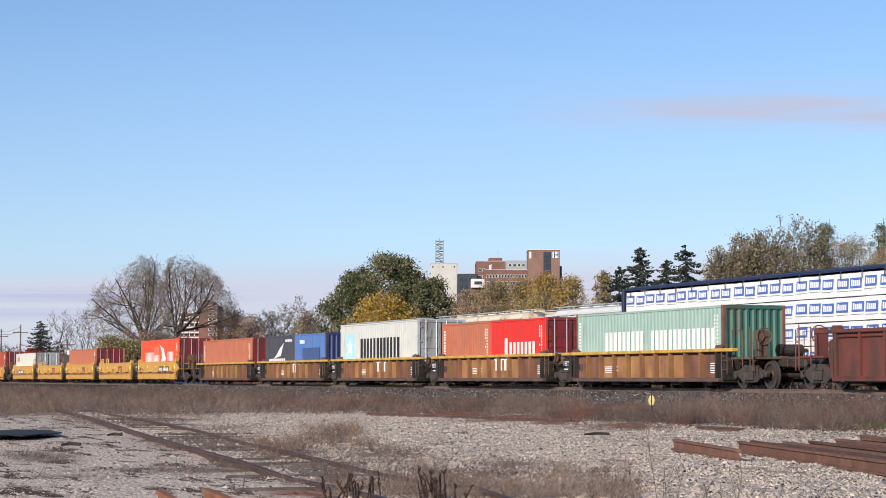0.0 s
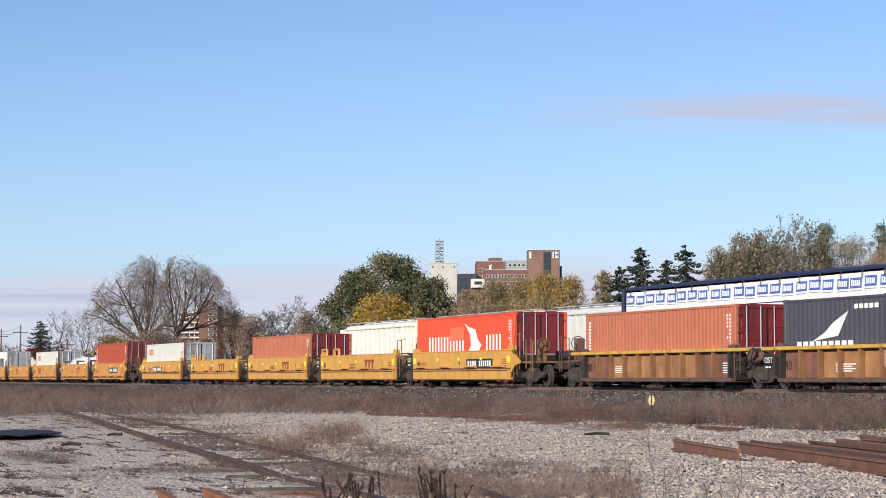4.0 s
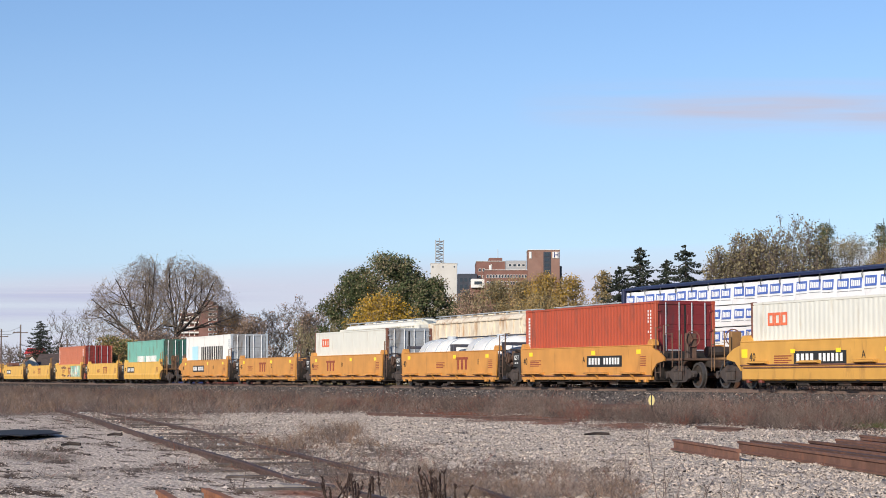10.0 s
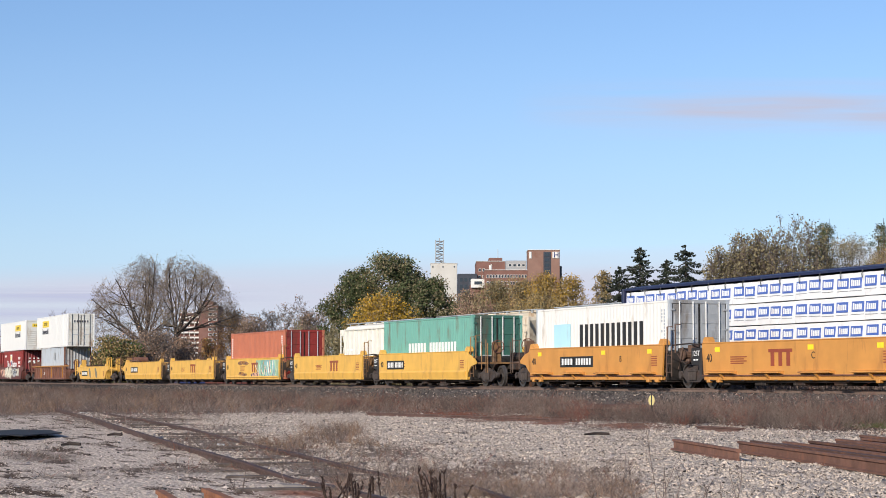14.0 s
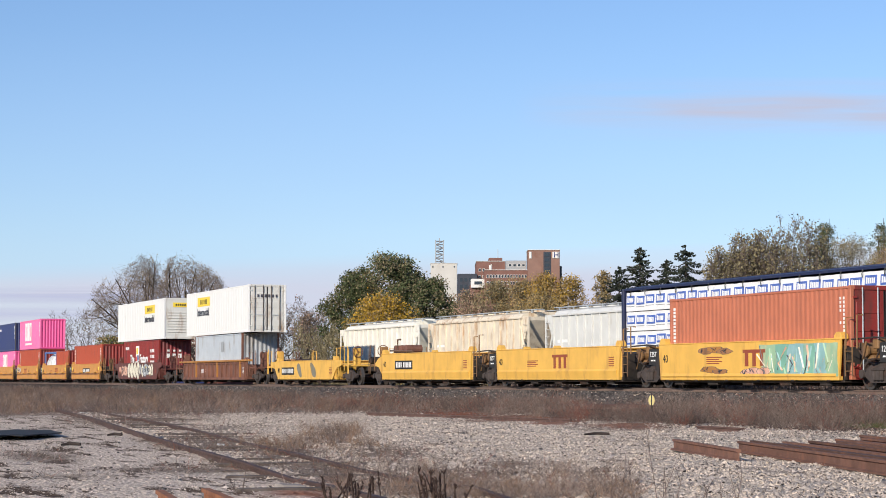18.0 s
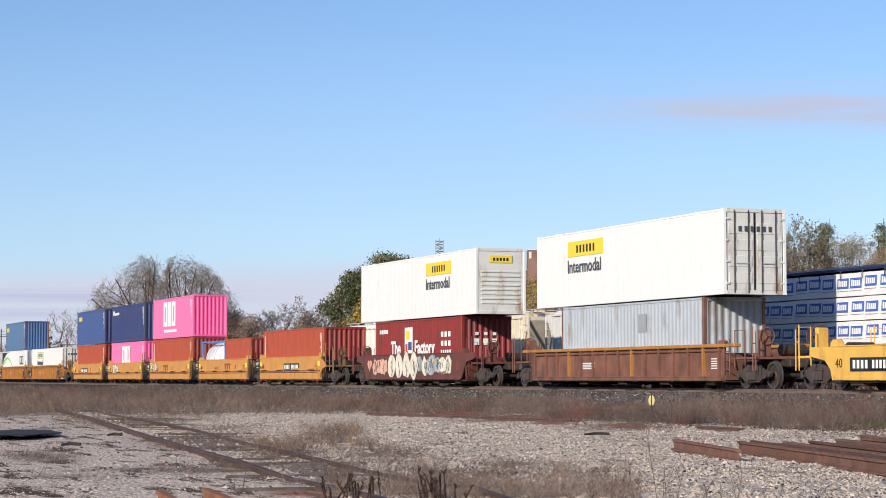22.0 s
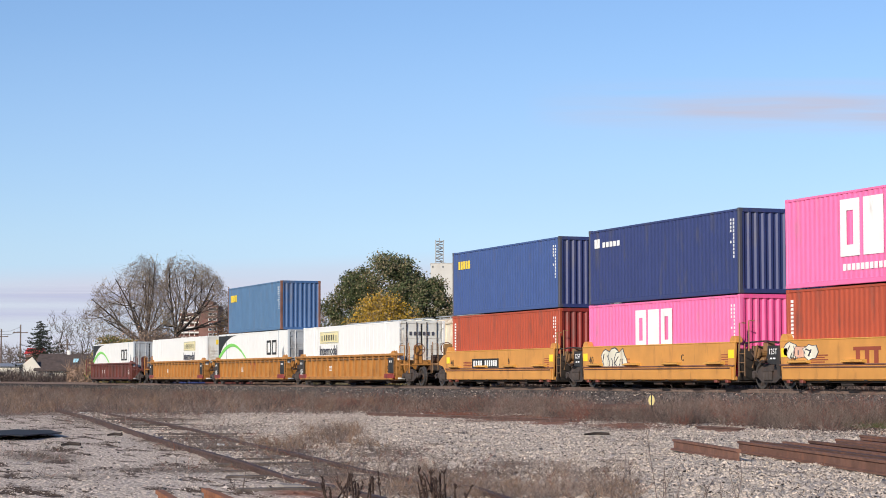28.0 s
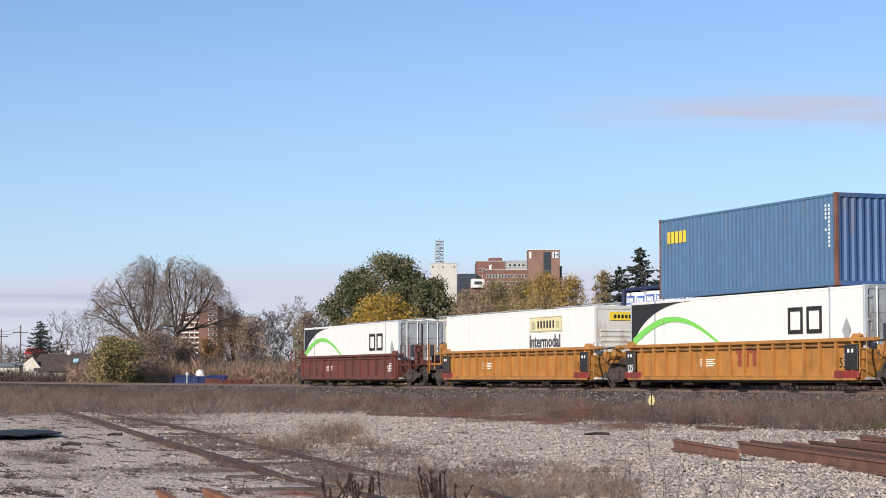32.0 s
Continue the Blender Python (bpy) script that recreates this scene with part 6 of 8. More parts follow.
def bare_tree(name, base, height, seed, label, count=420, fork=0.2, leaves=None, leaf_count=0, leaf_size=0.16, width=None, twigs=5, crown_low=0.25, thin=1.0):
    """A leafless tree: branches reach from a forked trunk for points spread through the crown."""
    rng = np.random.default_rng(seed)
    W = (width or height * 0.9) / 2
    t = thing(name, pose(*base), label, "tree")
    nodes, parents = [np.array([0, 0, -0.2])], [-1]
    steps = 5
    for k in range(steps):
        nodes.append(np.array([rng.normal(0, .06), rng.normal(0, .06), fork * height * (k + 1) / steps]))
        parents.append(len(nodes) - 2)
    root = nodes[-1]
    pts = []
    zc, rz = (crown_low + 1) / 2 * height, (1 - crown_low) / 2 * height
    while len(pts) < count:
        p = rng.uniform(-1, 1, 3)
        r = np.linalg.norm(p)
        lump = 0.86 + 0.3 * noise.noise(Vector(p / max(r, .1) * 1.6) + Vector((seed, 0, 0)))
        if r > lump or (r < 0.55 and rng.random() < 0.5):
            continue
        taper = 1.0 if p[2] > -0.2 else 1.0 + 0.55 * (p[2] + 0.2)
        pts.append(np.array([p[0] * W * taper, p[1] * W * taper, zc + p[2] * rz]))
    pts.sort(key=lambda p: np.linalg.norm(p - root))
    P = np.zeros((count * 4 + 10, 3))
    P[:len(nodes)] = nodes
    reach = np.zeros(count * 4 + 10)
    n = len(nodes)
    base_n = n
    tips = []
    for p in pts:
        d = np.linalg.norm(P[steps:n] - p, axis=1) + 0.35 * reach[steps:n] + 1.2 * np.maximum(0, P[steps:n, 2] - p[2])
        i = steps + int(np.argmin(d))
        q = P[i]
        a = i
        for f in (0.34, 0.67, 1.0):
            x = q + (p - q) * f + rng.normal(0, 0.014, 3) * np.linalg.norm(p - q)
            x[2] -= 0.10 * np.linalg.norm((p - q)[:2]) * math.sin(math.pi * f)
            P[n] = x
            parents.append(a)
            reach[n] = reach[a] + np.linalg.norm(P[n] - P[a])
            a = n
            n += 1
        tips.append(a)
    load = np.ones(n)
    for k in range(n - 1, 0, -1):
        load[parents[k]] += load[k]
    rad = np.maximum(0.010 * thin, 0.0062 * thin * height / 15 * load ** 0.5)
    a, b = Shape(), Shape()
    for k in range(1, n):
        q = parents[k]
        r1 = min(rad[q], rad[k] * 1.35)
        (a if rad[k] > 0.04 else b).tube([P[q], P[k]], [r1, rad[k]], 5 if rad[k] > 0.06 else 3, cap=False)
    ends = []
    for k in tips:
        out = P[k] - np.array([0, 0, crown_low * height])
        out /= np.linalg.norm(out)
        for j in range(twigs):
            s0 = P[k] + (P[parents[k]] - P[k]) * rng.random()
            d = out * 0.6 + rng.normal(0, .55, 3) + np.array([0, 0, .3])
            e = s0 + d / np.linalg.norm(d) * rng.uniform(.35, 1.1) * height / 15
            b.tube([s0, e], [0.013 * thin, 0.008 * thin], 3, cap=False)
            ends.append(e)
    part("trunk", a, BARK, t, fix=False)
    tagged(part("crown", b, LEAF["grey"], t, "crown of bare twigs", fix=False), kind="stuff")
    if leaves and leaf_count:
        L = np.array(ends)[rng.integers(0, len(ends), leaf_count)] + rng.normal(0, .15, (leaf_count, 3))
        leaf_mesh("leaves", L, leaf_size * rng.uniform(.6, 1.3, leaf_count), LEAF[leaves], t, "last sparse leaves", seed)
    return t


def leaf(s, p, size, rnd):
    u = Vector((rnd.gauss(0, 1), rnd.gauss(0, 1), rnd.gauss(0, 1))).normalized()
    w = u.orthogonal().normalized() * size * 0.5
    u = u * size * 0.6
    s.add([p - u, p + w, p + u * 0.9, p - w], [(0, 1, 2, 3)])


def leafy_tree(name, base, height, width, seed, label, leaves, count=7000, size=0.24, lobes=16, low=0.18, open_=0.0, second=None):
    """A tree in leaf: limbs to many small clumps, each a cloud of leaves."""
    rng = np.random.default_rng(seed)
    t = thing(name, pose(*base), label, "tree")
    a = Shape()
    r0 = height * 0.018
    a.tube([(0, 0, -0.2), (0.1, 0, height * 0.3), (0, 0.1, height * 0.62)], [r0, r0 * 0.75, r0 * 0.4], 7)
    C, B = [], []
    n = lobes * 4
    for k in range(n):
        h = low * 0.5 + (0.97 - low * 0.5) * ((k + rng.random()) / n)
        f = min(1, max(0.0, (h - low * 0.3) / (1 - low * 0.3)))
        reach = width / 2 * max(0.02, 1 - (2 * abs(f - 0.42) / 1.16) ** 2.4) ** 0.5 * (1 + 0.35 * noise.noise(Vector((k * 1.7, seed, 0))))
        an = 2 * math.pi * k * 0.618 + rng.uniform(-.5, .5)
        br = width * rng.uniform(0.05, 0.14)
        rr = max(0, reach - br * 0.7) * rng.uniform(0.2, 1.0)
        c = np.array([rr * math.cos(an), rr * math.sin(an), min(h * height, height - br * 0.6)])
        C.append(c)
        B.append(br)
        if k % 2 == 0:
            a.tube([(0, 0, c[2] * 0.5), tuple(c * 0.5 + np.array([0, 0, c[2] * 0.3])), tuple(c), tuple(c * 1.06)], [r0 * 0.45, r0 * 0.25, r0 * 0.12, 0.015], 4, cap=False)
    C, B = np.array(C), np.array(B)
    total = int(count * 2.9)
    pick = rng.choice(len(B), total, p=B ** 2 / (B ** 2).sum())
    v = rng.normal(size=(total, 3))
    v /= np.linalg.norm(v, axis=1)[:, None]
    rad = B[pick] * (rng.uniform(0.05, 1.0, total) ** 0.5 + np.abs(rng.normal(0, 0.22, total))) * (1.3 if open_ else 1.0)
    lump = 1 + 0.3 * np.sin(v[:, 0] * 5 + pick) * np.sin(v[:, 2] * 4 + pick * 2.3)
    P = C[pick] + v * np.array([1, 1, 0.8]) * (rad * lump)[:, None]
    size = size * 0.68 * rng.uniform(0.5, 1.35, total)
    two = rng.random(total) < (0.34 + 0.3 * np.sin(pick * 1.9)) if second else np.zeros(total, bool)
    part("trunk", a, BARK, t, fix=False)
    leaf_mesh("crown", P[~two], size[~two], LEAF[leaves], t, "crown of many leaves", seed)
    if second:
        leaf_mesh("leaves", P[two], size[two], LEAF[second], t, "leaves of another tint", seed + 1)
    return t


def conifer(base, height, width, seed, label):
    rnd = random.Random(seed)
    t = thing("spruce_tree", pose(*base), label, "tree")
    a, s = Shape(), Shape()
    a.tube([(0, 0, -0.2), (0, 0, height * 0.98)], [height * 0.018, 0.03], 6)
    tiers = int(height * 2.8)
    for k in range(tiers):
        h = 0.10 + 0.89 * k / tiers
        reach = width / 2 * (1 - h) ** 0.8 + 0.15
        turn = rnd.uniform(0, 6.28)
        for j in range(7):
            an = turn + 2 * math.pi * j / 7 + rnd.uniform(-.35, .35)
            d = Vector((math.cos(an), math.sin(an), 0))
            side = Vector((-d.y, d.x, 0))
            r = reach * rnd.choice((0.55, 0.8, 1.0, 1.0, 1.2))
            p0 = Vector((0, 0, min(0.985, h + rnd.uniform(-.03, .03)) * height))
            drop = lambda u: r * (-0.30 * math.sin(min(1, u) * 2.0) + 0.10 * u * u)
            a.tube([p0, p0 + d * r * 0.5 + Vector((0, 0, drop(.5))), p0 + d * r + Vector((0, 0, drop(1)))], [0.035, 0.02, 0.01], 3, cap=False)
            for i in range(int(10 + r * 20)):
                u = rnd.uniform(0.1, 1.03)
                wide = 0.30 * r * (1.05 - u) + 0.05
                p = p0 + d * r * u + side * rnd.uniform(-wide, wide) + Vector((0, 0, drop(u) - abs(rnd.gauss(0, .07))))
                leaf(s, p, rnd.uniform(0.08, 0.19), rnd)
    part("trunk", a, BARK, t, fix=False)
    tagged(part("crown", s, LEAF["needle"], t, "drooping dark needles", fix=False), kind="stuff")
    return t


def at(x, y_top, d, width):
    """Base point, height and width of something seen at depth d (numbers over the lens's scale)."""
    k = d / LENS
    p = spot(x - 784, d, land(*spot(x - 784, d).xy))
    return p, (670 - y_top) * k + EYE - p.z, width * k




def fan_tree(base, height, left, right, seed, label, fork=0.3, limbs=10, leaf_count=3000):
    """A big bare maple: limbs fan out from a low fork and split again and again up to a domed crown."""
    r = random.Random(seed)
    t = thing("bare_tree", pose(*base), label, "tree")
    root, H = Vector((0, 0, fork * height)), height * (1 - fork)
    deep = (left + right) * 0.5
    heavy, thin, ends = [], [], []

    def crown(d):
        """The crown's edge in direction d (right, deep, up) from the fork."""
        k = 0.97 + 0.16 * noise.noise(d * 2.6 + Vector((seed, 0, 0)))
        return root + (RIGHT * d.x * (right if d.x > 0 else left) + FWD * d.y * deep + Vector((0, 0, d.z * H))) * k

    def limb(p, d, rad, level, reach):
        tip = p + (crown(d) - p) * reach
        mid = p.lerp(tip, 0.5) + Vector((r.gauss(0, .09), r.gauss(0, .09), r.gauss(-.05, .05))) * (tip - p).length
        n = (6, 5, 4, 3)[level]
        path = [p * (1 - u) ** 2 + mid * 2 * u * (1 - u) + tip * u * u for u in [k / n for k in range(n + 1)]]
        low = rad * (0.35, 0.32, 0.35, 0.4)[level]
        for k in range(n):
            a, b = rad + (low - rad) * k / n, rad + (low - rad) * (k + 1) / n
            (heavy if a > 0.04 else thin).append((*path[k], *path[k + 1], max(.012, a), max(.009, b)))
        if level == 3:
            out = (tip - p).normalized()
            for k in range(3):
                u = r.uniform(.3, 1)
                q = p.lerp(tip, u)
                e = q + (out + Vector((r.gauss(0, .45), r.gauss(0, .45), r.gauss(.25, .3)))).normalized() * height * r.uniform(.02, .05)
                thin.append((*q, *e, .010, .006))
                ends.append(e)
            return
        count, spread = ((7, .42), (6, .34), (4, .34))[level]
        for k in range(count):
            u = 0.22 + 0.76 * (k + r.random()) / count
            i = min(n - 1, int(u * n))
            q = path[i].lerp(path[i + 1], u * n - i)
            e = (d + Vector((r.gauss(0, spread), r.gauss(0, spread), r.gauss(.02, spread * .7)))).normalized()
            e.z = max(e.z, 0.06)
            limb(q, e, (rad + (low - rad) * u) * (.62, .55, .5)[level], level + 1, r.uniform(*((.72, 1.0), (.4, .95), (.2, .6))[level]))

    heavy.append((0, 0, -.3, *root, height * .022, height * .018))
    for k in range(limbs):
        an = 2 * math.pi * (k * 0.382 + r.uniform(-.04, .04))
        up = 0.22 + 1.6 * ((k + 0.5) / limbs) ** 1.3
        d = Vector((math.cos(an), math.sin(an), up)).normalized()
        d.x += 0.75 * (right - left) / (right + left)
        limb(root * r.uniform(.82, 1.0), d.normalized(), height * r.uniform(.009, .0125), 0, r.uniform(.88, 1.0))
    stems("trunk", heavy, BARK, "dark trunk and fanning limbs", "", t)
    stems("crown", thin, LEAF["twig"], "crown of bare twigs", "", t)
    rng = np.random.default_rng(seed)
    E = np.array([tuple(e) for e in ends])
    pts = E[rng.integers(0, len(E), leaf_count)] + rng.normal(0, .15, (leaf_count, 3))
    leaf_mesh("leaves", pts, 0.12 * rng.uniform(.6, 1.3, leaf_count), LEAF["ochre"], t, "last sparse ochre leaves", seed)
    return t


p, h, w = at(257, 450, 245, 1)
fan_tree(p, h, 126 * w, 62 * w, 5, "large bare maple with limbs fanning out wide", 0.34, 9, 1700)
p, h, w = at(312, 438, 240, 1)
fan_tree(p, h, 40 * w, 116 * w, 23, "large bare maple with ochre leaf tips", 0.40, 7, 1500)
for x, y, wd, d, seed in ((106, 544, 60, 330, 3), (138, 548, 66, 340, 4), (176, 560, 60, 335, 8)):
    p, h, w = at(x, y, d, wd)
    bare_tree("bare_tree", p, h, seed, "thin bare tree behind the house", 170, 0.25, width=w, twigs=4, thin=1.3)
for x, y, wd, d, seed in ((515, 526, 110, 262, 31), (470, 545, 90, 252, 32), (560, 540, 80, 257, 33), (270, 570, 90, 215, 34), (305, 585, 90, 210, 35), (225, 580, 80, 222, 36)):
    p, h, w = at(x, y, d, wd)
    bare_tree("bare_tree", p, h, seed, "dense grey bare tree", 300, 0.12, "brown", 1200, width=w, crown_low=0.12, twigs=7, thin=1.2)
p, h, w = at(73, 566, 300, 130)
conifer(p, h, w, 41, "dark pine tree beside the house")
for x, y, wd, d, seed, col, sec, cnt in ((195, 598, 90, 185, 51, "ochre", "moss", 2200), (228, 604, 70, 190, 52, "moss", "ochre", 1900), (275, 590, 90, 200, 53, "grey", "brown", 2600), (320, 600, 90, 205, 57, "brown", "grey", 2600),
                                         (412, 550, 92, 250, 54, "brown", "rust", 4800), (445, 560, 80, 240, 55, "brown", "grey", 3400), (368, 598, 48, 245, 56, "rust", "ochre", 1400), (545, 556, 80, 250, 58, "grey", "brown", 3000)):
    p, h, w = at(x, y, d, wd * 1.1)
    leafy_tree("autumn_tree", p, h, w, seed, "half-bare autumn tree with %s leaves" % ("brown" if col != "moss" else "greenish ochre"), col, cnt, 0.22, 18, 0.06, 1.0, sec)
p, h, w = at(692, 452, 235, 172)
leafy_tree("maple_tree", p, h, w * 1.1, 61, "big dark green tree with a rounded crown", "green", 24000, 0.27, 26, 0.12, 0, "olive")
p, h, w = at(626, 480, 238, 128)
leafy_tree("maple_tree", p, h, w, 62, "dark green tree beside a taller one", "green", 12000, 0.27, 18, 0.15, 0, "olive")
p, h, w = at(764, 492, 230, 118)
leafy_tree("maple_tree", p, h, w, 63, "dark green tree with a rounded crown", "green", 11000, 0.27, 18, 0.1, 0, "olive")
p, h, w = at(674, 524, 205, 180)
leafy_tree("yellow_tree", p, h, w, 64, "golden yellow autumn tree", "yellow", 7000, 0.24, 22, 0.1, 0, "ochre")
for x, y, wd, d, seed, col, sec in ((835, 515, 90, 215, 71, "brown", "olive"), (880, 500, 95, 212, 72, "olive", "ochre"), (925, 494, 95, 210, 73, "ochre", "olive"), (965, 486, 90, 205, 74, "ochre", "yellow"), (1010, 492, 80, 200, 75, "ochre", "yellow"), (845, 540, 120, 190, 76, "brown", "olive"), (960, 525, 140, 185, 77, "ochre", "olive")):
    p, h, w = at(x, y, d, wd * 1.15)
    leafy_tree("autumn_tree", p, h, w, seed, "autumn tree in %s and %s tints" % (col, sec), col, 7000, 0.19, 18, 0.1, 0.6, sec)
p, h, w = at(1068, 478, 185, 60)
leafy_tree("autumn_tree", p, h, w, 78, "thin ochre autumn tree", "ochre", 3000, 0.2, 16, 0.2, 1.0, "olive")
for x, y, wd, d, seed in ((1096, 468, 175, 182, 81), (1133, 432, 195, 184, 82), (1180, 454, 170, 190, 83), (1214, 430, 270, 186, 84)):
    p, h, w = at(x, y, d, wd)
    conifer(p, h, w, seed, "tall dark spruce tree with drooping branches")
for x, y, wd, d, seed, col, sec, cnt in ((1285, 446, 110, 168, 91, "olive", "moss", 5000), (1330, 432, 110, 166, 92, "olive", "ochre", 5000), (1462, 390, 60, 165, 93, "green", "olive", 4500), (1440, 425, 130, 160, 94, "olive", "moss", 6000), (1510, 424, 120, 158, 95, "olive", "ochre", 6000), (1562, 388, 60, 156, 96, "green", "olive", 4200), (1390, 440, 130, 160, 97, "moss", "olive", 5500), (1580, 430, 110, 150, 98, "ochre", "brown", 4500)):
    p, h, w = at(x, y, d, wd * 1.15)
    leafy_tree("autumn_tree", p, h, w, seed, "autumn tree in %s and %s tints on the rise" % (col, sec), col, int(cnt * 1.2), 0.13, 20, 0.12, 0.9, sec)
for x, y, wd, d, seed in ((1352, 402, 120, 156, 99), (1408, 380, 150, 154, 100), (1276, 446, 90, 156, 101), (1320, 420, 90, 155, 102)):
    p, h, w = at(x, y, d, wd)
    bare_tree("bare_tree", p, h, seed, "half-bare tree with olive leaf tips", 420, 0.3, "olive", 4200, 0.15, w, crown_low=0.25, twigs=5, thin=1.15)


def thicket(name, label, places, leaves, count, size, seed):
    """Far undergrowth as one mass of twigs and leaves."""
    rnd = random.Random(seed)
    s = Shape()
    size *= 0.5
    for k in range(int(count * 2.3)):
        x, y, d, wd = rnd.choice(places)
        x += rnd.uniform(-.5, .5) * wd
        b = spot(x - 784, d + rnd.uniform(-6, 6), 0)
        z0 = land(b.x, b.y)
        top = (670 - y) * d / LENS + EYE - z0
        z = z0 + top * rnd.random() ** 0.8 * (0.75 + 0.3 * noise.noise(Vector((x * 0.05, d, 1))))
        p = Vector((b.x, b.y, z))
        if rnd.random() < 0.25:
            q = p + Vector((rnd.gauss(0, .3), rnd.gauss(0, .3), rnd.uniform(.4, 1.2)))
            s.tube([p, q], [0.03, 0.012], 3, cap=False)
        else:
            leaf(s, p, size * rnd.uniform(.6, 1.3), rnd)
    ob = part(name, s, LEAF[leaves], None, fix=False)
    return tagged(ob, label, "undergrowth", kind="stuff")


thicket("undergrowth", "grey-brown leafless undergrowth along the far edge of the yard", [(x, 628 + 14 * math.sin(x), 215, 60) for x in range(175, 620, 30)], "grey", 9000, 0.3, 1)
thicket("undergrowth", "brown undergrowth with dry leaves behind the sidings", [(x, 640, 195, 60) for x in range(150, 520, 30)], "brown", 6000, 0.26, 2)
thicket("undergrowth", "olive and brown undergrowth behind the standing cars", [(x, 560, 200, 80) for x in range(560, 1100, 40)], "olive", 9000, 0.3, 3)
thicket("far_woods", "dim far line of bare woods at the horizon", [(x, 606 + 8 * math.sin(x * .7), 420, 90) for x in range(-60, 320, 40)], "grey", 9000, 0.5, 4)
thicket("far_woods", "autumn woods on the rise behind the lumber", [(x, 470, 185, 90) for x in range(1240, 1640, 40)], "brown", 7000, 0.24, 6)
thicket("undergrowth", "low brown undergrowth behind the sidings", [(x, 652, 112, 60) for x in range(900, 1660, 30)], "dry", 6000, 0.2, 7)
thicket("undergrowth", "low brown weeds before the cottage", [(x, 661, 235, 60) for x in range(-60, 190, 30)], "dry", 4500, 0.24, 8)

# ---- far buildings ----
M["brickwall"] = material("red_brown_brick_wall", (0.20, 0.10, 0.08), 0.85, 0, 0.15, 0.5, (0.16, 0.08, 0.065), 0.3, 0.3, 0.1, 6)
M["tanbrick"] = material("tan_brown_brick_wall", (0.25, 0.145, 0.112), 0.85, 0, 0.12, 0.5, (0.2, 0.09, 0.06), 0.25, 0.3, 0.1, 6)
M["concrete"] = material("pale_concrete_wall", (0.55, 0.53, 0.49), 0.85, 0, 0.07, 0.4, (0.42, 0.40, 0.37), 0.2, 0.3, 0.1, 5)
M["glass"] = material("dark_window_glass", (0.03, 0.04, 0.055), 0.08, 0.0, 0.1, 1, None, 0, 1, 0)
M["darkclad"] = material("dark_cladding", (0.05, 0.055, 0.07), 0.4, 0.2, 0.15, 0.6)
M["trimwhite"] = material("white_trim", (0.70, 0.69, 0.66), 0.6, 0, 0.05, 2)
M["shingle"] = material("brown_roof_shingles", (0.085, 0.062, 0.055), 0.9, 0, 0.25, 2.5, (0.05, 0.04, 0.04), 0.3)
M["stucco"] = material("white_stucco", (0.62, 0.58, 0.50), 0.85, 0, 0.08, 1)
M["galv"] = material("galvanised_steel", (0.40, 0.40, 0.40), 0.5, 0.5, 0.1, 3)


def building(name, d, label):
    ob = thing(name, Matrix.Translation(spot(0, d, EYE)) @ pose(0, 0, 0, 0, 0, 69.37), label, "building")
    ob["reach"] = d
    return ob, d / LENS


def block(b, k, name, x0, x1, y0, y1, mat, near=0.0, deep=12.0, label="", cap=None):
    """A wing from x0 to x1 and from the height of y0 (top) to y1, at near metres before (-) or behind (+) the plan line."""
    o = part(name, Shape().cbox((x0 - 784) * k, (x1 - 784) * k, near, near + deep, (670 - y1) * k, (670 - y0) * k, 0.06), mat, b, label)
    if cap:
        part("coping", Shape().cbox((x0 - 784.8) * k, (x1 - 783.2) * k, near - 0.15, near + deep, (670 - y0) * k, (669 - y0) * k, 0.03), cap, b)
    return o


def windows(b, k, xs, ys, w, h, near, edge="trimwhite"):
    for y in ys:
        for x in xs:
            wnd = part("window", Shape().cbox((x - 784) * k, (x + w - 784) * k, near - 0.07, near + 0.02, (670 - y - h) * k, (670 - y) * k, 0.02), M[edge], b)
            part("pane", Shape().box((x + w * .12 - 784) * k, (x + w * .88 - 784) * k, near - 0.085, near - 0.06, (670 - y - h * .9) * k, (670 - y - h * .1) * k), M["glass"], wnd)


b, k = building("hospital", 470, "red-brown brick hospital with a stair tower and white sign")
block(b, k, "wing", 845, 900, 456, 690, M["brickwall"], 14, 22, "brick main block", M["trimwhite"])
block(b, k, "wing", 858, 940, 476, 690, M["brickwall"], 4, 14, "long brick wing with window strips", M["trimwhite"])
windows(b, k, [862 + 5.2 * i for i in range(14)], (485, 497, 509, 521), 4.0, 6.0, 4)
windows(b, k, [849 + 7 * i for i in range(2)], (470, 482), 4.5, 5.0, 14)
block(b, k, "penthouse", 897, 934, 458, 478, M["galv"], 8, 8, "grey rooftop plant room")
windows(b, k, [902 + 8 * i for i in range(4)], (464,), 6, 5, 8)
block(b, k, "penthouse", 868, 893, 449, 458, M["brickwall"], 17, 8)
block(b, k, "stair_tower", 935, 991, 442, 690, M["tanbrick"], 0, 9, "tan brick stair tower", M["trimwhite"])
part("glazing", Shape().cbox((962 - 784) * k, (975 - 784) * k, -0.12, 0.02, (670 - 486) * k, (670 - 446) * k, 0.02), M["darkclad"], b, "tall dark glazed strip")
windows(b, k, [963.5], (448, 457, 466, 475), 10, 7, -0.13, "darkclad")
part("sign", Shape().cbox((978 - 784) * k, (990 - 784) * k, -0.16, 0.02, (670 - 457.5) * k, (670 - 446) * k, 0.02), M["trimwhite"], b, "white sign with a dark letter")
o = lettering("H", 13.2 * k, M["navy"], b, (979.8 - 784) * k, -0.2, (670 - 456) * k, "dark letter H", bold=0.03)
block(b, k, "sign", 936.5, 941, 446, 458, M["trimwhite"], -0.14, 0.12, "white sign edge")
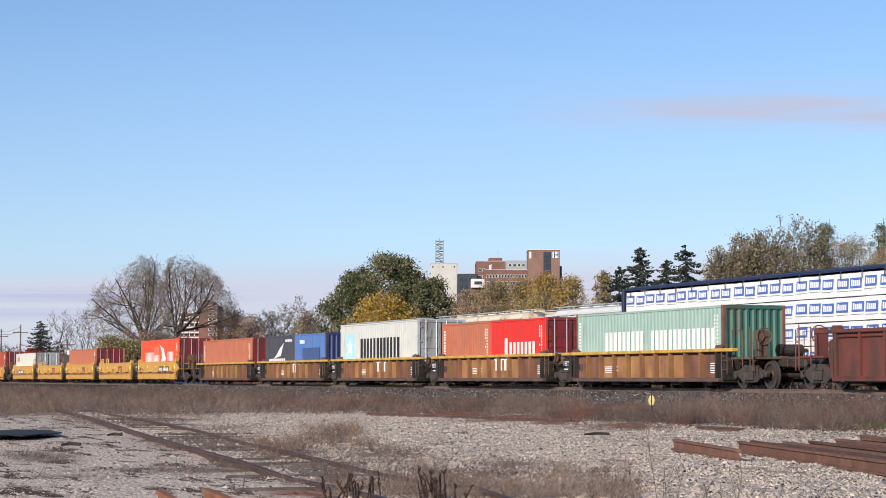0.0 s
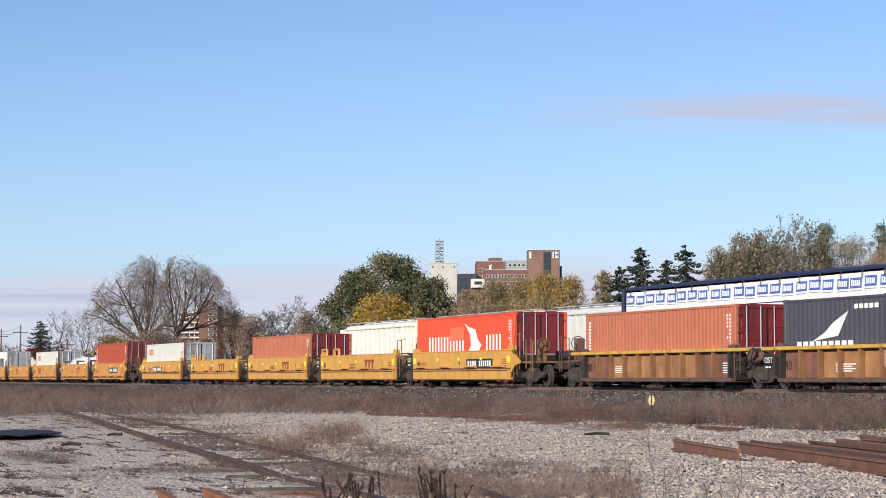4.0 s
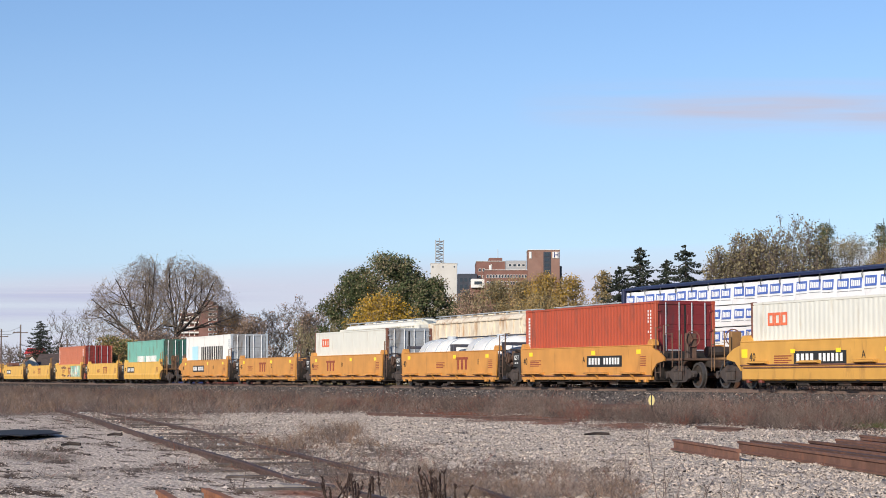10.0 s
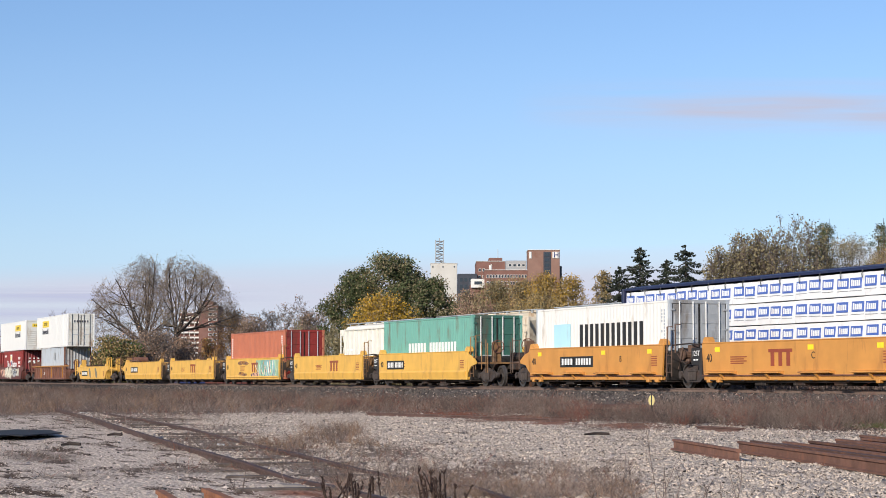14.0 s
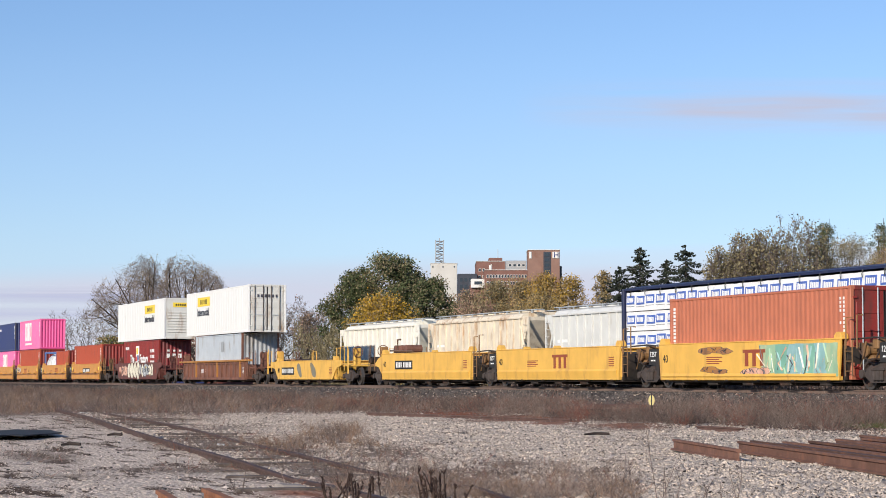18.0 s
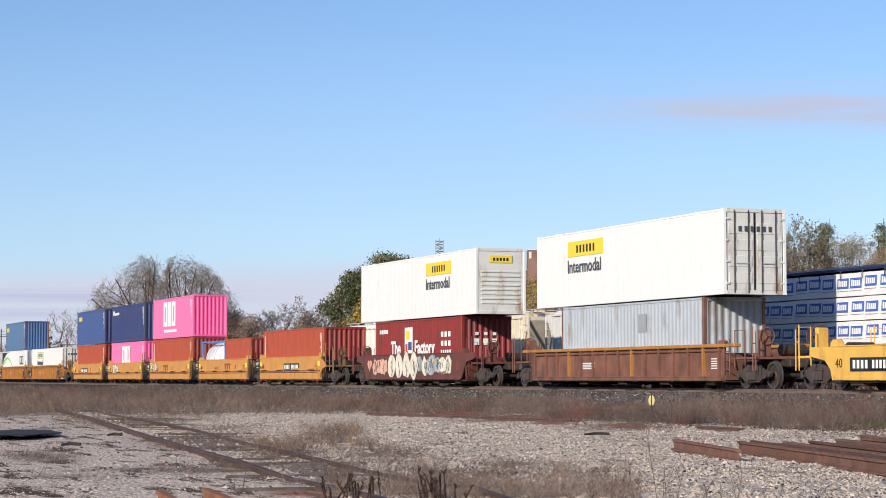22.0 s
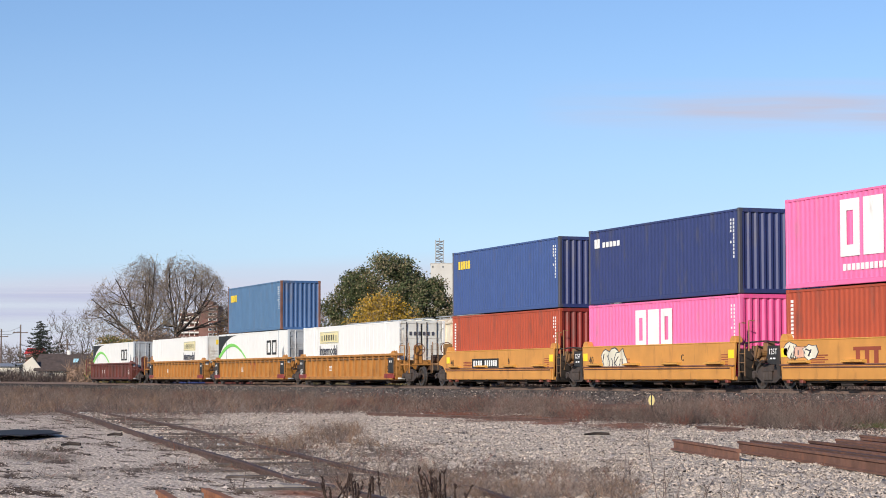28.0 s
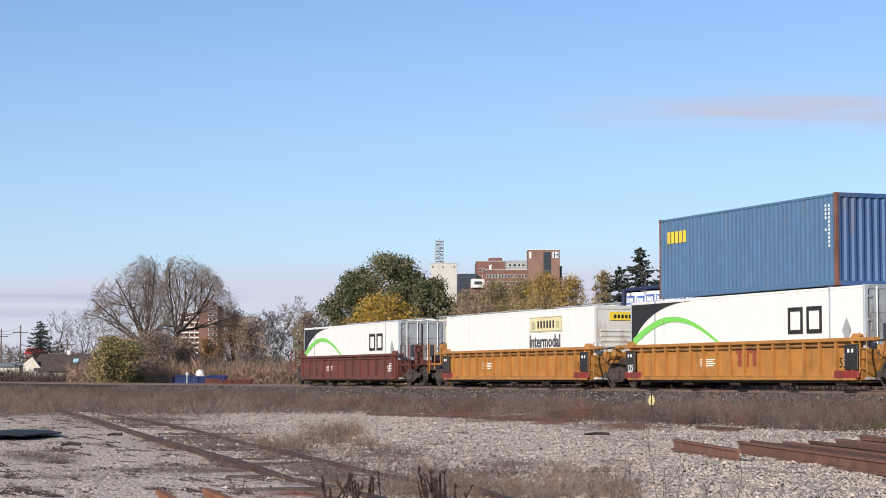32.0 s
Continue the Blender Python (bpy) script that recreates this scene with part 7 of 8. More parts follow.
block(b, k, "wing", 991, 996, 470, 690, M["darkclad"], 3, 8)
block(b, k, "wing", 810, 846, 481, 690, M["darkclad"], 10, 16, "dark clad block")
windows(b, k, [814 + 8 * i for i in range(3)], (488, 500, 512, 524), 6, 8, 10, "darkclad")
block(b, k, "wing", 832, 860, 503, 690, M["brickwall"], 6, 8)
block(b, k, "bridge", 834, 860, 492, 508, M["trimwhite"], 5, 6, "white link bridge")
windows(b, k, [838], (496,), 18, 7, 5)
part("vent_stack", Shape().tube([((870 - 784) * k, 10, (670 - 480) * k), ((870 - 784) * k, 10, (670 - 466) * k), ((872 - 784) * k, 10, (670 - 464) * k)], 0.35, 8), M["trimwhite"], b, "white bent vent pipe")
part("antenna", Shape().tube([((885 - 784) * k, 18, (670 - 450) * k), ((885 - 784) * k, 18, (670 - 432) * k)], 0.07, 6), M["galv"], b)

b, k = building("service_tower", 440, "plain pale concrete tower with a lattice mast")
block(b, k, "shaft", 762, 809, 466, 690, M["concrete"], 0, 9, "pale concrete shaft", M["trimwhite"])
windows(b, k, [765, 783, 803], (471,), 2, 3, 0, "darkclad")
mast = part("mast", Shape().cbox((769 - 784) * k, (789 - 784) * k, 1.5, 3.5, (670 - 466) * k, (670 - 464.5) * k, 0.02), M["galv"], b, "grey lattice mast")
for x, y in ((771, 1.6), (784.5, 1.6), (771, 3.2), (784.5, 3.2)):
    part("leg", Shape().tube([((x - 784) * k, y, (670 - 466) * k), ((x - 784) * k, y, (670 - 424) * k)], 0.11, 5), M["galv"], mast)
for i in range(7):
    z = (670 - 462 + 6 * i) * k
    for y in (1.6, 3.2):
        part("brace", Shape().tube([((771 - 784) * k, y, z), ((784.5 - 784) * k, y, z)], 0.06, 4), M["galv"], mast)
        part("brace", Shape().tube([((771 if i % 2 else 784.5) * k - 784 * k, y, z), ((784.5 if i % 2 else 771) * k - 784 * k, y, z - 6 * k)], 0.05, 4), M["galv"], mast)
part("antenna", Shape().tube([((777.5 - 784) * k, 2.4, (670 - 430) * k), ((777.5 - 784) * k, 2.4, (670 - 420) * k)], 0.09, 5), M["galv"], mast)

b, k = building("apartment_block", 560, "brick apartment block with pale balconies")
block(b, k, "wing", 352, 386, 540, 690, M["brickwall"], 0, 14, "brick tower", M["trimwhite"])
block(b, k, "wing", 313, 352, 553, 690, M["brickwall"], 4, 14, "brick wing with balconies", M["trimwhite"])
block(b, k, "penthouse", 356, 376, 533, 541, M["brickwall"], 3, 8)
windows(b, k, [369, 377], [545 + 9 * i for i in range(8)], 7, 5, 0)
for i in range(8):
    for j in range(4):
        bal = block(b, k, "balcony", 314 + 9.5 * j, 322 + 9.5 * j, 560 + 9 * i, 563 + 9 * i, M["trimwhite"], 2.9, 1.1)
        part("post", Shape().box((313.6 + 9.5 * j - 784) * k, (314.4 + 9.5 * j - 784) * k, 2.9, 3.2, (670 - 568 - 9 * i) * k, (670 - 560 - 9 * i) * k), M["trimwhite"], bal)

b, k = building("cottage", 262, "low white cottage with a brown shingle roof and skylight")
part("wall", Shape().box((74 - 784) * k, (168 - 784) * k, 0, 6, -2.2, (670 - 652) * k), M["stucco"], b, "white side wall")
part("gable", Shape().extrude([((42 - 784) * k, -2.2), ((74 - 784) * k, -2.2), ((74 - 784) * k, (670 - 652) * k), ((58 - 784) * k, (670 - 632) * k), ((42 - 784) * k, (670 - 645) * k)], 1, -0.05, 0.25), M["stucco"], b, "white gable wall")
part("wall", Shape().box((42 - 784) * k, (44 - 784) * k, 0.2, 6, -2.2, (670 - 648) * k), M["stucco"], b)
part("roof", Shape().extrude([(-0.5, (670 - 655) * k), (3.2, (670 - 626) * k), (7, (670 - 655) * k), (7, (670 - 657) * k), (3.2, (670 - 628.5) * k), (-0.5, (670 - 657) * k)], 0, (62 - 784) * k, (170 - 784) * k), M["shingle"], b, "brown shingle roof")
part("skylight", Shape().extrude([(1.1, (670 - 641.5) * k), (1.9, (670 - 635.5) * k), (1.9, (670 - 634.8) * k), (1.1, (670 - 640.8) * k)], 0, (127 - 784) * k, (136 - 784) * k), M["paleblue"], b, "small skylight")
windows(b, k, (88, 132), (658,), 9, 8, 0)
part("vent_stack", Shape().cbox((112 - 784) * k, (118 - 784) * k, 3.0, 3.6, (670 - 628) * k, (670 - 620) * k, 0.02), M["trimwhite"], b)
b, k = building("shed", 330, "small red-roofed shed behind the cottage")
part("wall", Shape().cbox((46 - 784) * k, (72 - 784) * k, 0, 5, -2.2, (670 - 628) * k, 0.03), M["brickwall"], b)
part("roof", Shape().extrude([(-0.4, (670 - 627) * k), (2.5, (670 - 616) * k), (5.4, (670 - 627) * k)], 0, (44 - 784) * k, (74 - 784) * k), M["red"], b, "red roof")
b, k = building("outbuilding", 300, "low pale outbuilding at the edge of the yard")
part("wall", Shape().cbox((-60 - 784) * k, (36 - 784) * k, 0, 6, -2.2, (670 - 648) * k, 0.03), M["stucco"], b)
part("roof", Shape().extrude([(-0.4, (670 - 649) * k), (3, (670 - 643) * k), (6.4, (670 - 649) * k)], 0, (-62 - 784) * k, (38 - 784) * k), M["galv"], b)

M["polewood"] = material("weathered_pole_wood", (0.16, 0.12, 0.10), 0.9, 0, 0.2, 4)
POLES = []
for x, y, d in ((37, 575, 330), (3, 583, 360), (120, 600, 300)):
    p, h, w = at(x, y, d, 10)
    pole = thing("utility_pole", pose(*p, 0, 0, 69.37 + 20), "weathered wooden utility pole with crossarm", "utility pole", "poles behind the cottage")
    part("shaft", Shape().tube([(0, 0, -0.2), (0, 0, h)], [0.16, 0.11], 7), M["polewood"], pole)
    part("crossarm", Shape().cbox(-1.2, 1.2, -0.07, 0.07, h * 0.86, h * 0.86 + 0.14, 0.01), M["polewood"], pole)
    for dx in (-1.0, 0.0, 1.0):
        part("insulator", Shape().tube([(dx, 0, h * 0.86 + .14), (dx, 0, h * 0.86 + .34)], 0.06, 6), M["galv"], pole)
    POLES.append((p, h))
for i, z in enumerate((0.9, 0.96)):
    a, c = POLES[0][0] + Vector((0, 0, POLES[0][1] * z)), POLES[1][0] + Vector((0, 0, POLES[1][1] * z))
    far = c + (c - a) * 3
    wire = part("power_line", Shape().tube([far, c, (a + c) / 2 - Vector((0, 0, .3)), a], 0.025, 4), M["blackmark"])
    tagged(wire, "thin dark power line between wooden poles", "power line")

# ---- clouds: thin far sheets ----
def cloud(name, x0, x1, y0, y1, d, color, density, scale, seed, label, lift=0.33, tilt=0.0, soft=0.45):
    m = bpy.data.materials.new(name + "_vapour")
    m.use_nodes = True
    nt = m.node_tree
    N, L = nt.nodes.new, nt.links.new
    nt.nodes.remove(nt.nodes["Principled BSDF"])
    out = nt.nodes["Material Output"]
    tc, mp, nz = N("ShaderNodeTexCoord"), N("ShaderNodeMapping"), N("ShaderNodeTexNoise")
    mp.inputs["Scale"].default_value = (scale, scale * 1.6, 1)
    mp.inputs["Location"].default_value = (seed * 3.1, seed * 1.7, 0)
    L(tc.outputs["UV"], mp.inputs["Vector"])
    L(mp.outputs[0], nz.inputs["Vector"])
    nz.inputs["Scale"].default_value, nz.inputs["Detail"].default_value = 1.0, 4
    sep = N("ShaderNodeSeparateXYZ")
    L(tc.outputs["UV"], sep.inputs[0])

    def math_(op, a, b=None):
        n = N("ShaderNodeMath")
        n.operation = op
        for i, s in enumerate((a, b)):
            if s is None:
                continue
            if isinstance(s, (int, float)):
                n.inputs[i].default_value = s
            else:
                L(s, n.inputs[i])
        return n.outputs[0]

    def edge(v, w):
        return math_("MINIMUM", 1.0, math_("MULTIPLY", math_("MINIMUM", v, math_("SUBTRACT", 1.0, v)), 1 / w))

    e = math_("MULTIPLY", edge(sep.outputs["X"], 0.3), edge(sep.outputs["Y"], soft))
    f = math_("MULTIPLY", e, math_("MAXIMUM", 0.0, math_("MULTIPLY", math_("SUBTRACT", nz.outputs["Fac"], lift), 3.0)))
    f = math_("MINIMUM", 1.0, math_("MULTIPLY", f, density))
    tr, em, mx = N("ShaderNodeBsdfTransparent"), N("ShaderNodeEmission"), N("ShaderNodeMixShader")
    em.inputs["Color"].default_value = (*color, 1)
    em.inputs["Strength"].default_value = 1.0
    L(f, mx.inputs[0])
    L(tr.outputs[0], mx.inputs[1])
    L(em.outputs[0], mx.inputs[2])
    L(mx.outputs[0], out.inputs["Surface"])
    s = Shape().add([sight(x0 - 784, 670 - y1, d), sight(x1 - 784, 670 - y1, d), sight(x1 - 784, 670 - y0 + tilt, d), sight(x0 - 784, 670 - y0, d)], [(0, 1, 2, 3)])
    me = mesh_of(name, s, m)
    uv = me.uv_layers.new()
    for i, c in enumerate(((0, 0), (1, 0), (1, 1), (0, 1))):
        order = me.polygons[0].vertices[i]
        uv.data[i].uv = ((0, 0), (1, 0), (1, 1), (0, 1))[order]
    return tagged(new(name, me), label, "cloud", kind="structure")


DRIFT = cloud("backdrop_cloud", 900, 2020, 132, 250, 4300, (0.55, 0.575, 0.73), 1.15, 2.0, 1.9, "thin mauve cloud wisp", 0.30)
cloud("backdrop_haze", -900, 2400, 500, 900, 4500, (0.65, 0.66, 0.79), 0.62, 3.0, 2.3, "pale lavender cloud bank low in the sky", 0.05, 110, 0.13)
# glowing veil added over the sky to pull its cyan towards lavender-blue
cloud("backdrop_haze", -900, 2400, 40, 940, 4600, (0.43, 0.575, 0.92), 0.26, 1.5, 4.1, "added glowing veil that tints the sky pale blue", 0.02, 0, 0.5)
cloud("backdrop_cloud", -500, 520, 506, 540, 4400, (0.50, 0.53, 0.73), 0.8, 2.0, 3.3, "grey-lavender streak of low cloud", 0.28)
cloud("backdrop_cloud", -400, 330, 542, 572, 4400, (0.52, 0.55, 0.74), 0.8, 2.0, 5.7, "grey-lavender streak of low cloud", 0.28)


# ---- the yard in front ----
random.seed(11)
OLD_DIR = (FWD * math.cos(radians(-13.7)) + RIGHT * math.sin(radians(-13.7))).normalized()
OLD_SIDE = Vector((OLD_DIR.y, -OLD_DIR.x, 0))
old = thing("disused_track", pose(0, 0, 0), "rusted disused track sunk in gravel and weeds", "railway track", kind="structure")
for points in (((24, 107), (95, 74.5), (158, 56.4), (250, 40.6), (345, 31.6), (431, 26.4), (520, 23.6), (600, 21.0), (690, 18.4)), ((97, 96), (173, 70), (260, 54), (345, 45), (427, 36.6), (532, 29.6), (640, 25.4), (748, 22.9), (840, 20.6), (930, 18.6))):
    path = []
    for k, (x, d) in enumerate(points):
        p = spot(x - 784, d)
        sink = 0.07 + 0.02 * math.sin(k * 2.1) + (0.05 if d < 26 or points[0][0] > 90 else 0.0)
        path.append((p.x, p.y, land(p.x, p.y) - sink))
    part("rail", rail_shape(path, False), M["rail"], old, "brown rusted rail")
for k in range(58):
    s0 = 21 + k * 0.72
    if random.random() < 0.35:
        continue
    x = 784 + (-250 - 1.0 * (s0 - 26) * 11.5 + 0.085 * (s0 - 26) ** 2)
    p = spot(x - 784, s0)
    t = part("tie", Shape().cbox(-1.0, random.uniform(0.5, 1.15), -0.11, 0.11, -0.1, random.uniform(-0.01, 0.035), 0.02), M["tie"], old)
    t.matrix_basis = Matrix.Translation((p.x, p.y, land(p.x, p.y))) @ pose(0, 0, 0, 0, 0, math.degrees(math.atan2(OLD_SIDE.y, OLD_SIDE.x)) + random.uniform(-7, 7))
M["rustrail"] = material("orange_rusted_rail", (0.145, 0.07, 0.047), 0.8, 0.1, 0.25, 5, (0.22, 0.085, 0.04), 0.18, 2.5, 0.3, 30, rand=0.3)


def loose_rail(a, b, lift, label="orange-brown rusted rail lying on the gravel", group="stacked old rails"):
    mid = (a + b) / 2
    d = (b - a)
    ob = part("old_rail", rail_shape([(-d.length / 2, 0, 0), (d.length / 2, 0, 0)], False), M["rustrail"])
    z0 = max(land(a.x, a.y), land(b.x, b.y), land(mid.x, mid.y))
    ob.matrix_world = Matrix.Translation((mid.x, mid.y, z0 + lift)) @ pose(0, 0, 0, 0, 0, math.degrees(math.atan2(d.y, d.x)))
    return tagged(ob, label, "rail", group)


for k in range(11):
    far_d = (31.6, 31.9, 31.4, 32.3, 32.0, 32.8, 32.4, 33.5, 34.3, 34.0, 35.2)[k]
    place = lambda d: FWD * d + RIGHT * (5.155 - 0.0836 * (d - 24) + 0.29 * k + 0.03 * math.sin(5 * k + d))
    loose_rail(place(15.0), place(far_d), (0.0, 0.012, -0.01, 0.0, 0.02, -0.02)[k % 6])
loose_rail(spot(1305 - 784, 28.2), spot(1192 - 784, 33.0), -0.01)
M["orangerail"] = material("bright_orange_rust", (0.27, 0.105, 0.045), 0.85, 0.0, 0.3, 6, (0.16, 0.07, 0.04), 0.25, 3, 0.3, 30)
loose_rail(spot(285 - 784, 18.4), spot(345 - 784, 15.6), 0.0, "orange rusted rail end in the near gravel").data.materials[0] = M["orangerail"]
loose_rail(spot(366 - 784, 18.3), spot(452 - 784, 15.5), 0.0, "orange rusted rail end in the near gravel").data.materials[0] = M["orangerail"]
M["redrail"] = material("dull_red_rust", (0.105, 0.06, 0.05), 0.9, 0, 0.3, 4, (0.11, 0.07, 0.06), 0.4)
for a, b, lift in (((650, 64.6), (1010, 53.6), -0.09), ((505, 101), (600, 89), -0.06), ((1232, 47.4), (1312, 45.2), -0.08), ((985, 73.5), (1115, 67.5), -0.08)):
    o = loose_rail(spot(a[0] - 784, a[1]), spot(b[0] - 784, b[1]), lift, "dull red rusted rail lying in the weeds", "rusted rails in the weeds")
    o.data.materials[0] = M["redrail"]

M["targetyellow"] = paint("weathered_target_yellow", (0.60, 0.50, 0.20), (0.3, 0.25, 0.12), 0.2)
sw = thing("switch_stand", pose(*spot(1152 - 784, 56, land(*spot(368, 56).xy)), 0, 0, 60), "low switch stand with a yellow and white oval target", "switch stand")
part("base", Shape().cbox(-0.36, 0.36, -0.18, 0.18, -0.06, 0.07, 0.03), M["iron"], sw)
part("housing", Shape().cbox(-0.15, 0.15, -0.13, 0.13, 0.07, 0.26, 0.05), M["redrail"], sw, "rusty cast housing")
part("spindle", Shape().tube([(0, 0, 0.2), (0, 0, 0.74)], 0.025, 8), M["iron"], sw)
part("lever", Shape().tube([(0.1, 0, 0.2), (0.5, 0.1, 0.12)], 0.03, 6), M["iron"], sw)
oval = [(0.085 * math.cos(2 * math.pi * i / 20), 0.56 + 0.14 * math.sin(2 * math.pi * i / 20)) for i in range(20)]
part("target", Shape().extrude(oval, 1, -0.02, 0.02), M["targetyellow"], sw, "yellow oval target")
part("stripe", Shape().box(-0.014, 0.014, -0.03, 0.03, 0.44, 0.68), M["blackmark"], sw, "dark stripe")
sw2 = thing("signal_post", pose(-157, 37.9, land(-157, 37.9)), "grey post with a pale head beside the track", "post")
part("shaft", Shape().tube([(0, 0, -0.1), (0, 0, 1.3)], 0.07, 8), M["galv"], sw2)
part("head", Shape().tube([(0, 0, 1.2), (0, 0, 1.42)], [0.12, 0.09], 8), M["trimwhite"], sw2)

for k in range(4):
    p = spot(1060 - 784 + 3 * k, 66 - 0.5 * k, 0)
    t = part("loose_tie", Shape().cbox(-1.3, 1.3, -0.12, 0.12, 0, 0.17, 0.02), M["redrail"])
    t.matrix_world = Matrix.Translation((p.x + random.uniform(-.6, .6), p.y, land(p.x, p.y) + (0.17 if k % 2 else 0.0))) @ pose(0, 0, 0, 0, 0, 70 + random.uniform(-6, 6))
    tagged(t, "dark red-brown weathered tie in a loose pile", "railway tie", "loose ties by the track")
slab = part("concrete_slab", Shape().cbox(-0.15, 0.15, -0.12, 0.12, -0.04, 0.05, 0.03), material("pale_broken_concrete", (0.30, 0.26, 0.225), 0.9, 0, 0.2, 6, (0.2, 0.17, 0.14), 0.3))
p = spot(516 - 784, 21.3, 0)
slab.matrix_world = Matrix.Translation((p.x, p.y, land(p.x, p.y))) @ pose(0, 0, 0, 4, 3, 95)
tagged(slab, "broken pale concrete piece in the gravel", "concrete piece")
for x, y, w in ((1222 - 12, 58, 0.45), (150, 68, 0.14), (392, 36, 0.07)):
    p = spot(x - 784, y, 0)
    o = part("litter", Shape().cbox(-w, w, -0.07, 0.07, 0, 0.02, 0.008), M["palegrey"])
    o.matrix_world = Matrix.Translation((p.x, p.y, land(p.x, p.y) + 0.01)) @ pose(0, 0, 0, random.uniform(-8, 8), 4, random.uniform(50, 90))
    tagged(o, "pale scrap of litter on the gravel", "litter")
# a flat black sheet laid down as the shadow of something out of view
shadow_sheet = Shape()
out = [(1.0 * math.cos(2 * math.pi * i / 18) * (1 + 0.15 * math.sin(5 * i)), 2.3 * math.sin(2 * math.pi * i / 18) * (1 + 0.2 * math.sin(3 * i))) for i in range(18)]
o = part("rubber_mat", shadow_sheet.extrude(out, 2, 0, 0.02), material("painted_shadow_black", (0.012, 0.012, 0.014), 0.8, 0, 0.2, 6))
p = spot(22 - 784, 40.8, 0)
o.matrix_world = Matrix.Translation((p.x, p.y, land(p.x, p.y) + 0.075)) @ pose(0, 0, 0, 0, 0, 75)
tagged(o, "flat black sheet standing for a cast shadow on the gravel", "rubber sheet")
M["stalkwood"] = material("black_rotten_wood", (0.035, 0.026, 0.022), 0.9, 0, 0.4, 8)
for x, d, l in ((1055, 41, 0.25), (128, 34.2, 0.16), (205, 40, 0.14)):
    p = spot(x - 784, d, 0)
    o = part("driftwood", Shape().tube([(-l, 0, .05), (0, .05, .07), (l, -.04, .06)], [.02, .035, .03], 6), M["stalkwood"])
    o.matrix_world = Matrix.Translation((p.x, p.y, land(p.x, p.y))) @ pose(0, 0, 0, 0, 0, 78)
    tagged(o, "dark rotten wood on the gravel", "wood scrap")

# ---- stones, weeds and brush ----
rnd = random.Random(21)


def stones(name, places, radii, mat, label, category, seed, low=0.35, high=0.8):
    """Uneven six-sided stones."""
    rng = np.random.default_rng(seed)
    P, R = np.array(places), np.array(radii)
    n = len(P)
    an = np.arange(5) * 2 * math.pi / 5 + rng.uniform(0, 6.28, (n, 1))
    r = R[:, None] * rng.uniform(0.65, 1.3, (n, 5))
    v = np.zeros((n, 7, 3))
    v[:, :5, 0], v[:, :5, 1] = P[:, :1] + r * np.cos(an), P[:, 1:2] + r * np.sin(an)
    v[:, :5, 2] = P[:, 2:] - 0.2 * R[:, None]
    tip = rng.uniform(-0.45, 0.45, (n, 2, 2)) * R[:, None, None]
    v[:, 5:, :2] = P[:, None, :2] + tip
    v[:, 5:, 2] = P[:, 2:] + R[:, None] * rng.uniform(low, high, (n, 2))
    faces = [(0, 1, 5), (1, 2, 5), (2, 6, 5), (2, 3, 6), (3, 4, 6), (4, 0, 6), (0, 5, 6)]
    return many(name, v, faces, mat, label, category)


def by_sight(a, y):
    """The ground point on the line y that lies a to the right."""
    d = y / (FWD.y + a / LENS * RIGHT.y)
    return FWD * d + RIGHT * (a / LENS * d)


places, radii, chunks, chunk_r, dark, dark_r = [], [], [], [], [], []
for k in range(250000):
    d = 15.5 + 62 * rnd.random() ** 1.45
    p = spot(rnd.uniform(-860, 860), d, 0)
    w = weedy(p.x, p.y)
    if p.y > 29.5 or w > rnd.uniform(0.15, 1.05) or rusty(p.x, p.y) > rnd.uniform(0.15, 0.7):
        continue
    hard = hardpan(p.x, p.y) > rnd.uniform(0.3, 0.7)
    if hard and rnd.random() < 0.8:
        continue
    z = land(p.x, p.y)
    r = rnd.choice((0.010, 0.012, 0.015, 0.019, 0.024)) * rnd.uniform(.75, 1.25) * (1 + d / 75)
    u = rnd.random()
    # dark pieces put in for the shadows between larger stones
    if u < 0.06:
        dark.append((p.x, p.y, z))
        dark_r.append(r * 1.1)
    elif u < (0.07 if hard else 0.105):
        chunks.append((p.x, p.y, z))
        chunk_r.append(r * rnd.uniform(1.3, 2.1))
    else:
        places.append((p.x, p.y, z))
        radii.append(r * (0.7 if hard else 1.0))
M["pebble"] = material("pale_limestone_pebbles", (0.60, 0.50, 0.41), 0.95, 0, 0.15, 5, None, 0, 1, 0.0, 1, rand=0.33, island=True)
M["chunk"] = material("grey_limestone_chunks", (0.50, 0.42, 0.355), 0.95, 0, 0.2, 9, None, 0, 1, 0.0, 1, rand=0.35, island=True)
# near-black brown: the shade in gravel gaps, given as stone colour
M["gapshade"] = material("dark_gap_shade_stones", (0.085, 0.063, 0.05), 0.95, 0, 0.2, 9, None, 0, 1, 0.0, 1, rand=0.5, island=True)
stones("gravel", places, radii, M["pebble"], "loose pale limestone gravel", "gravel", 1, 0.25, 0.6)
stones("gravel", chunks, chunk_r, M["chunk"], "coarse grey limestone lumps in the gravel", "gravel", 2, 0.3, 0.7)
stones("cinders", dark, dark_r, M["gapshade"], "dark pieces standing for the shade between gravel stones", "gravel", 3, 0.2, 0.6)
places, radii = [], []
for k in range(30000):
    x, y = -46 - 110 * rnd.random() ** 1.3, 30.4 + rnd.random() * 3.3
    places.append((x, y, land(x, y)))
    radii.append(rnd.uniform(0.03, 0.07))
M["ballaststone"] = material("dark_ballast_stones", (0.10, 0.088, 0.082), 0.9, 0, 0.15, 5, None, 0, 1, 0.0, 1, rand=0.8, island=True)
stones("ballast", places, radii, M["ballaststone"], "dark crushed stone ballast along the main line", "ballast", 4, 0.4, 1.0)
places = [p for k, p in enumerate(places) if k % 19 == 0]
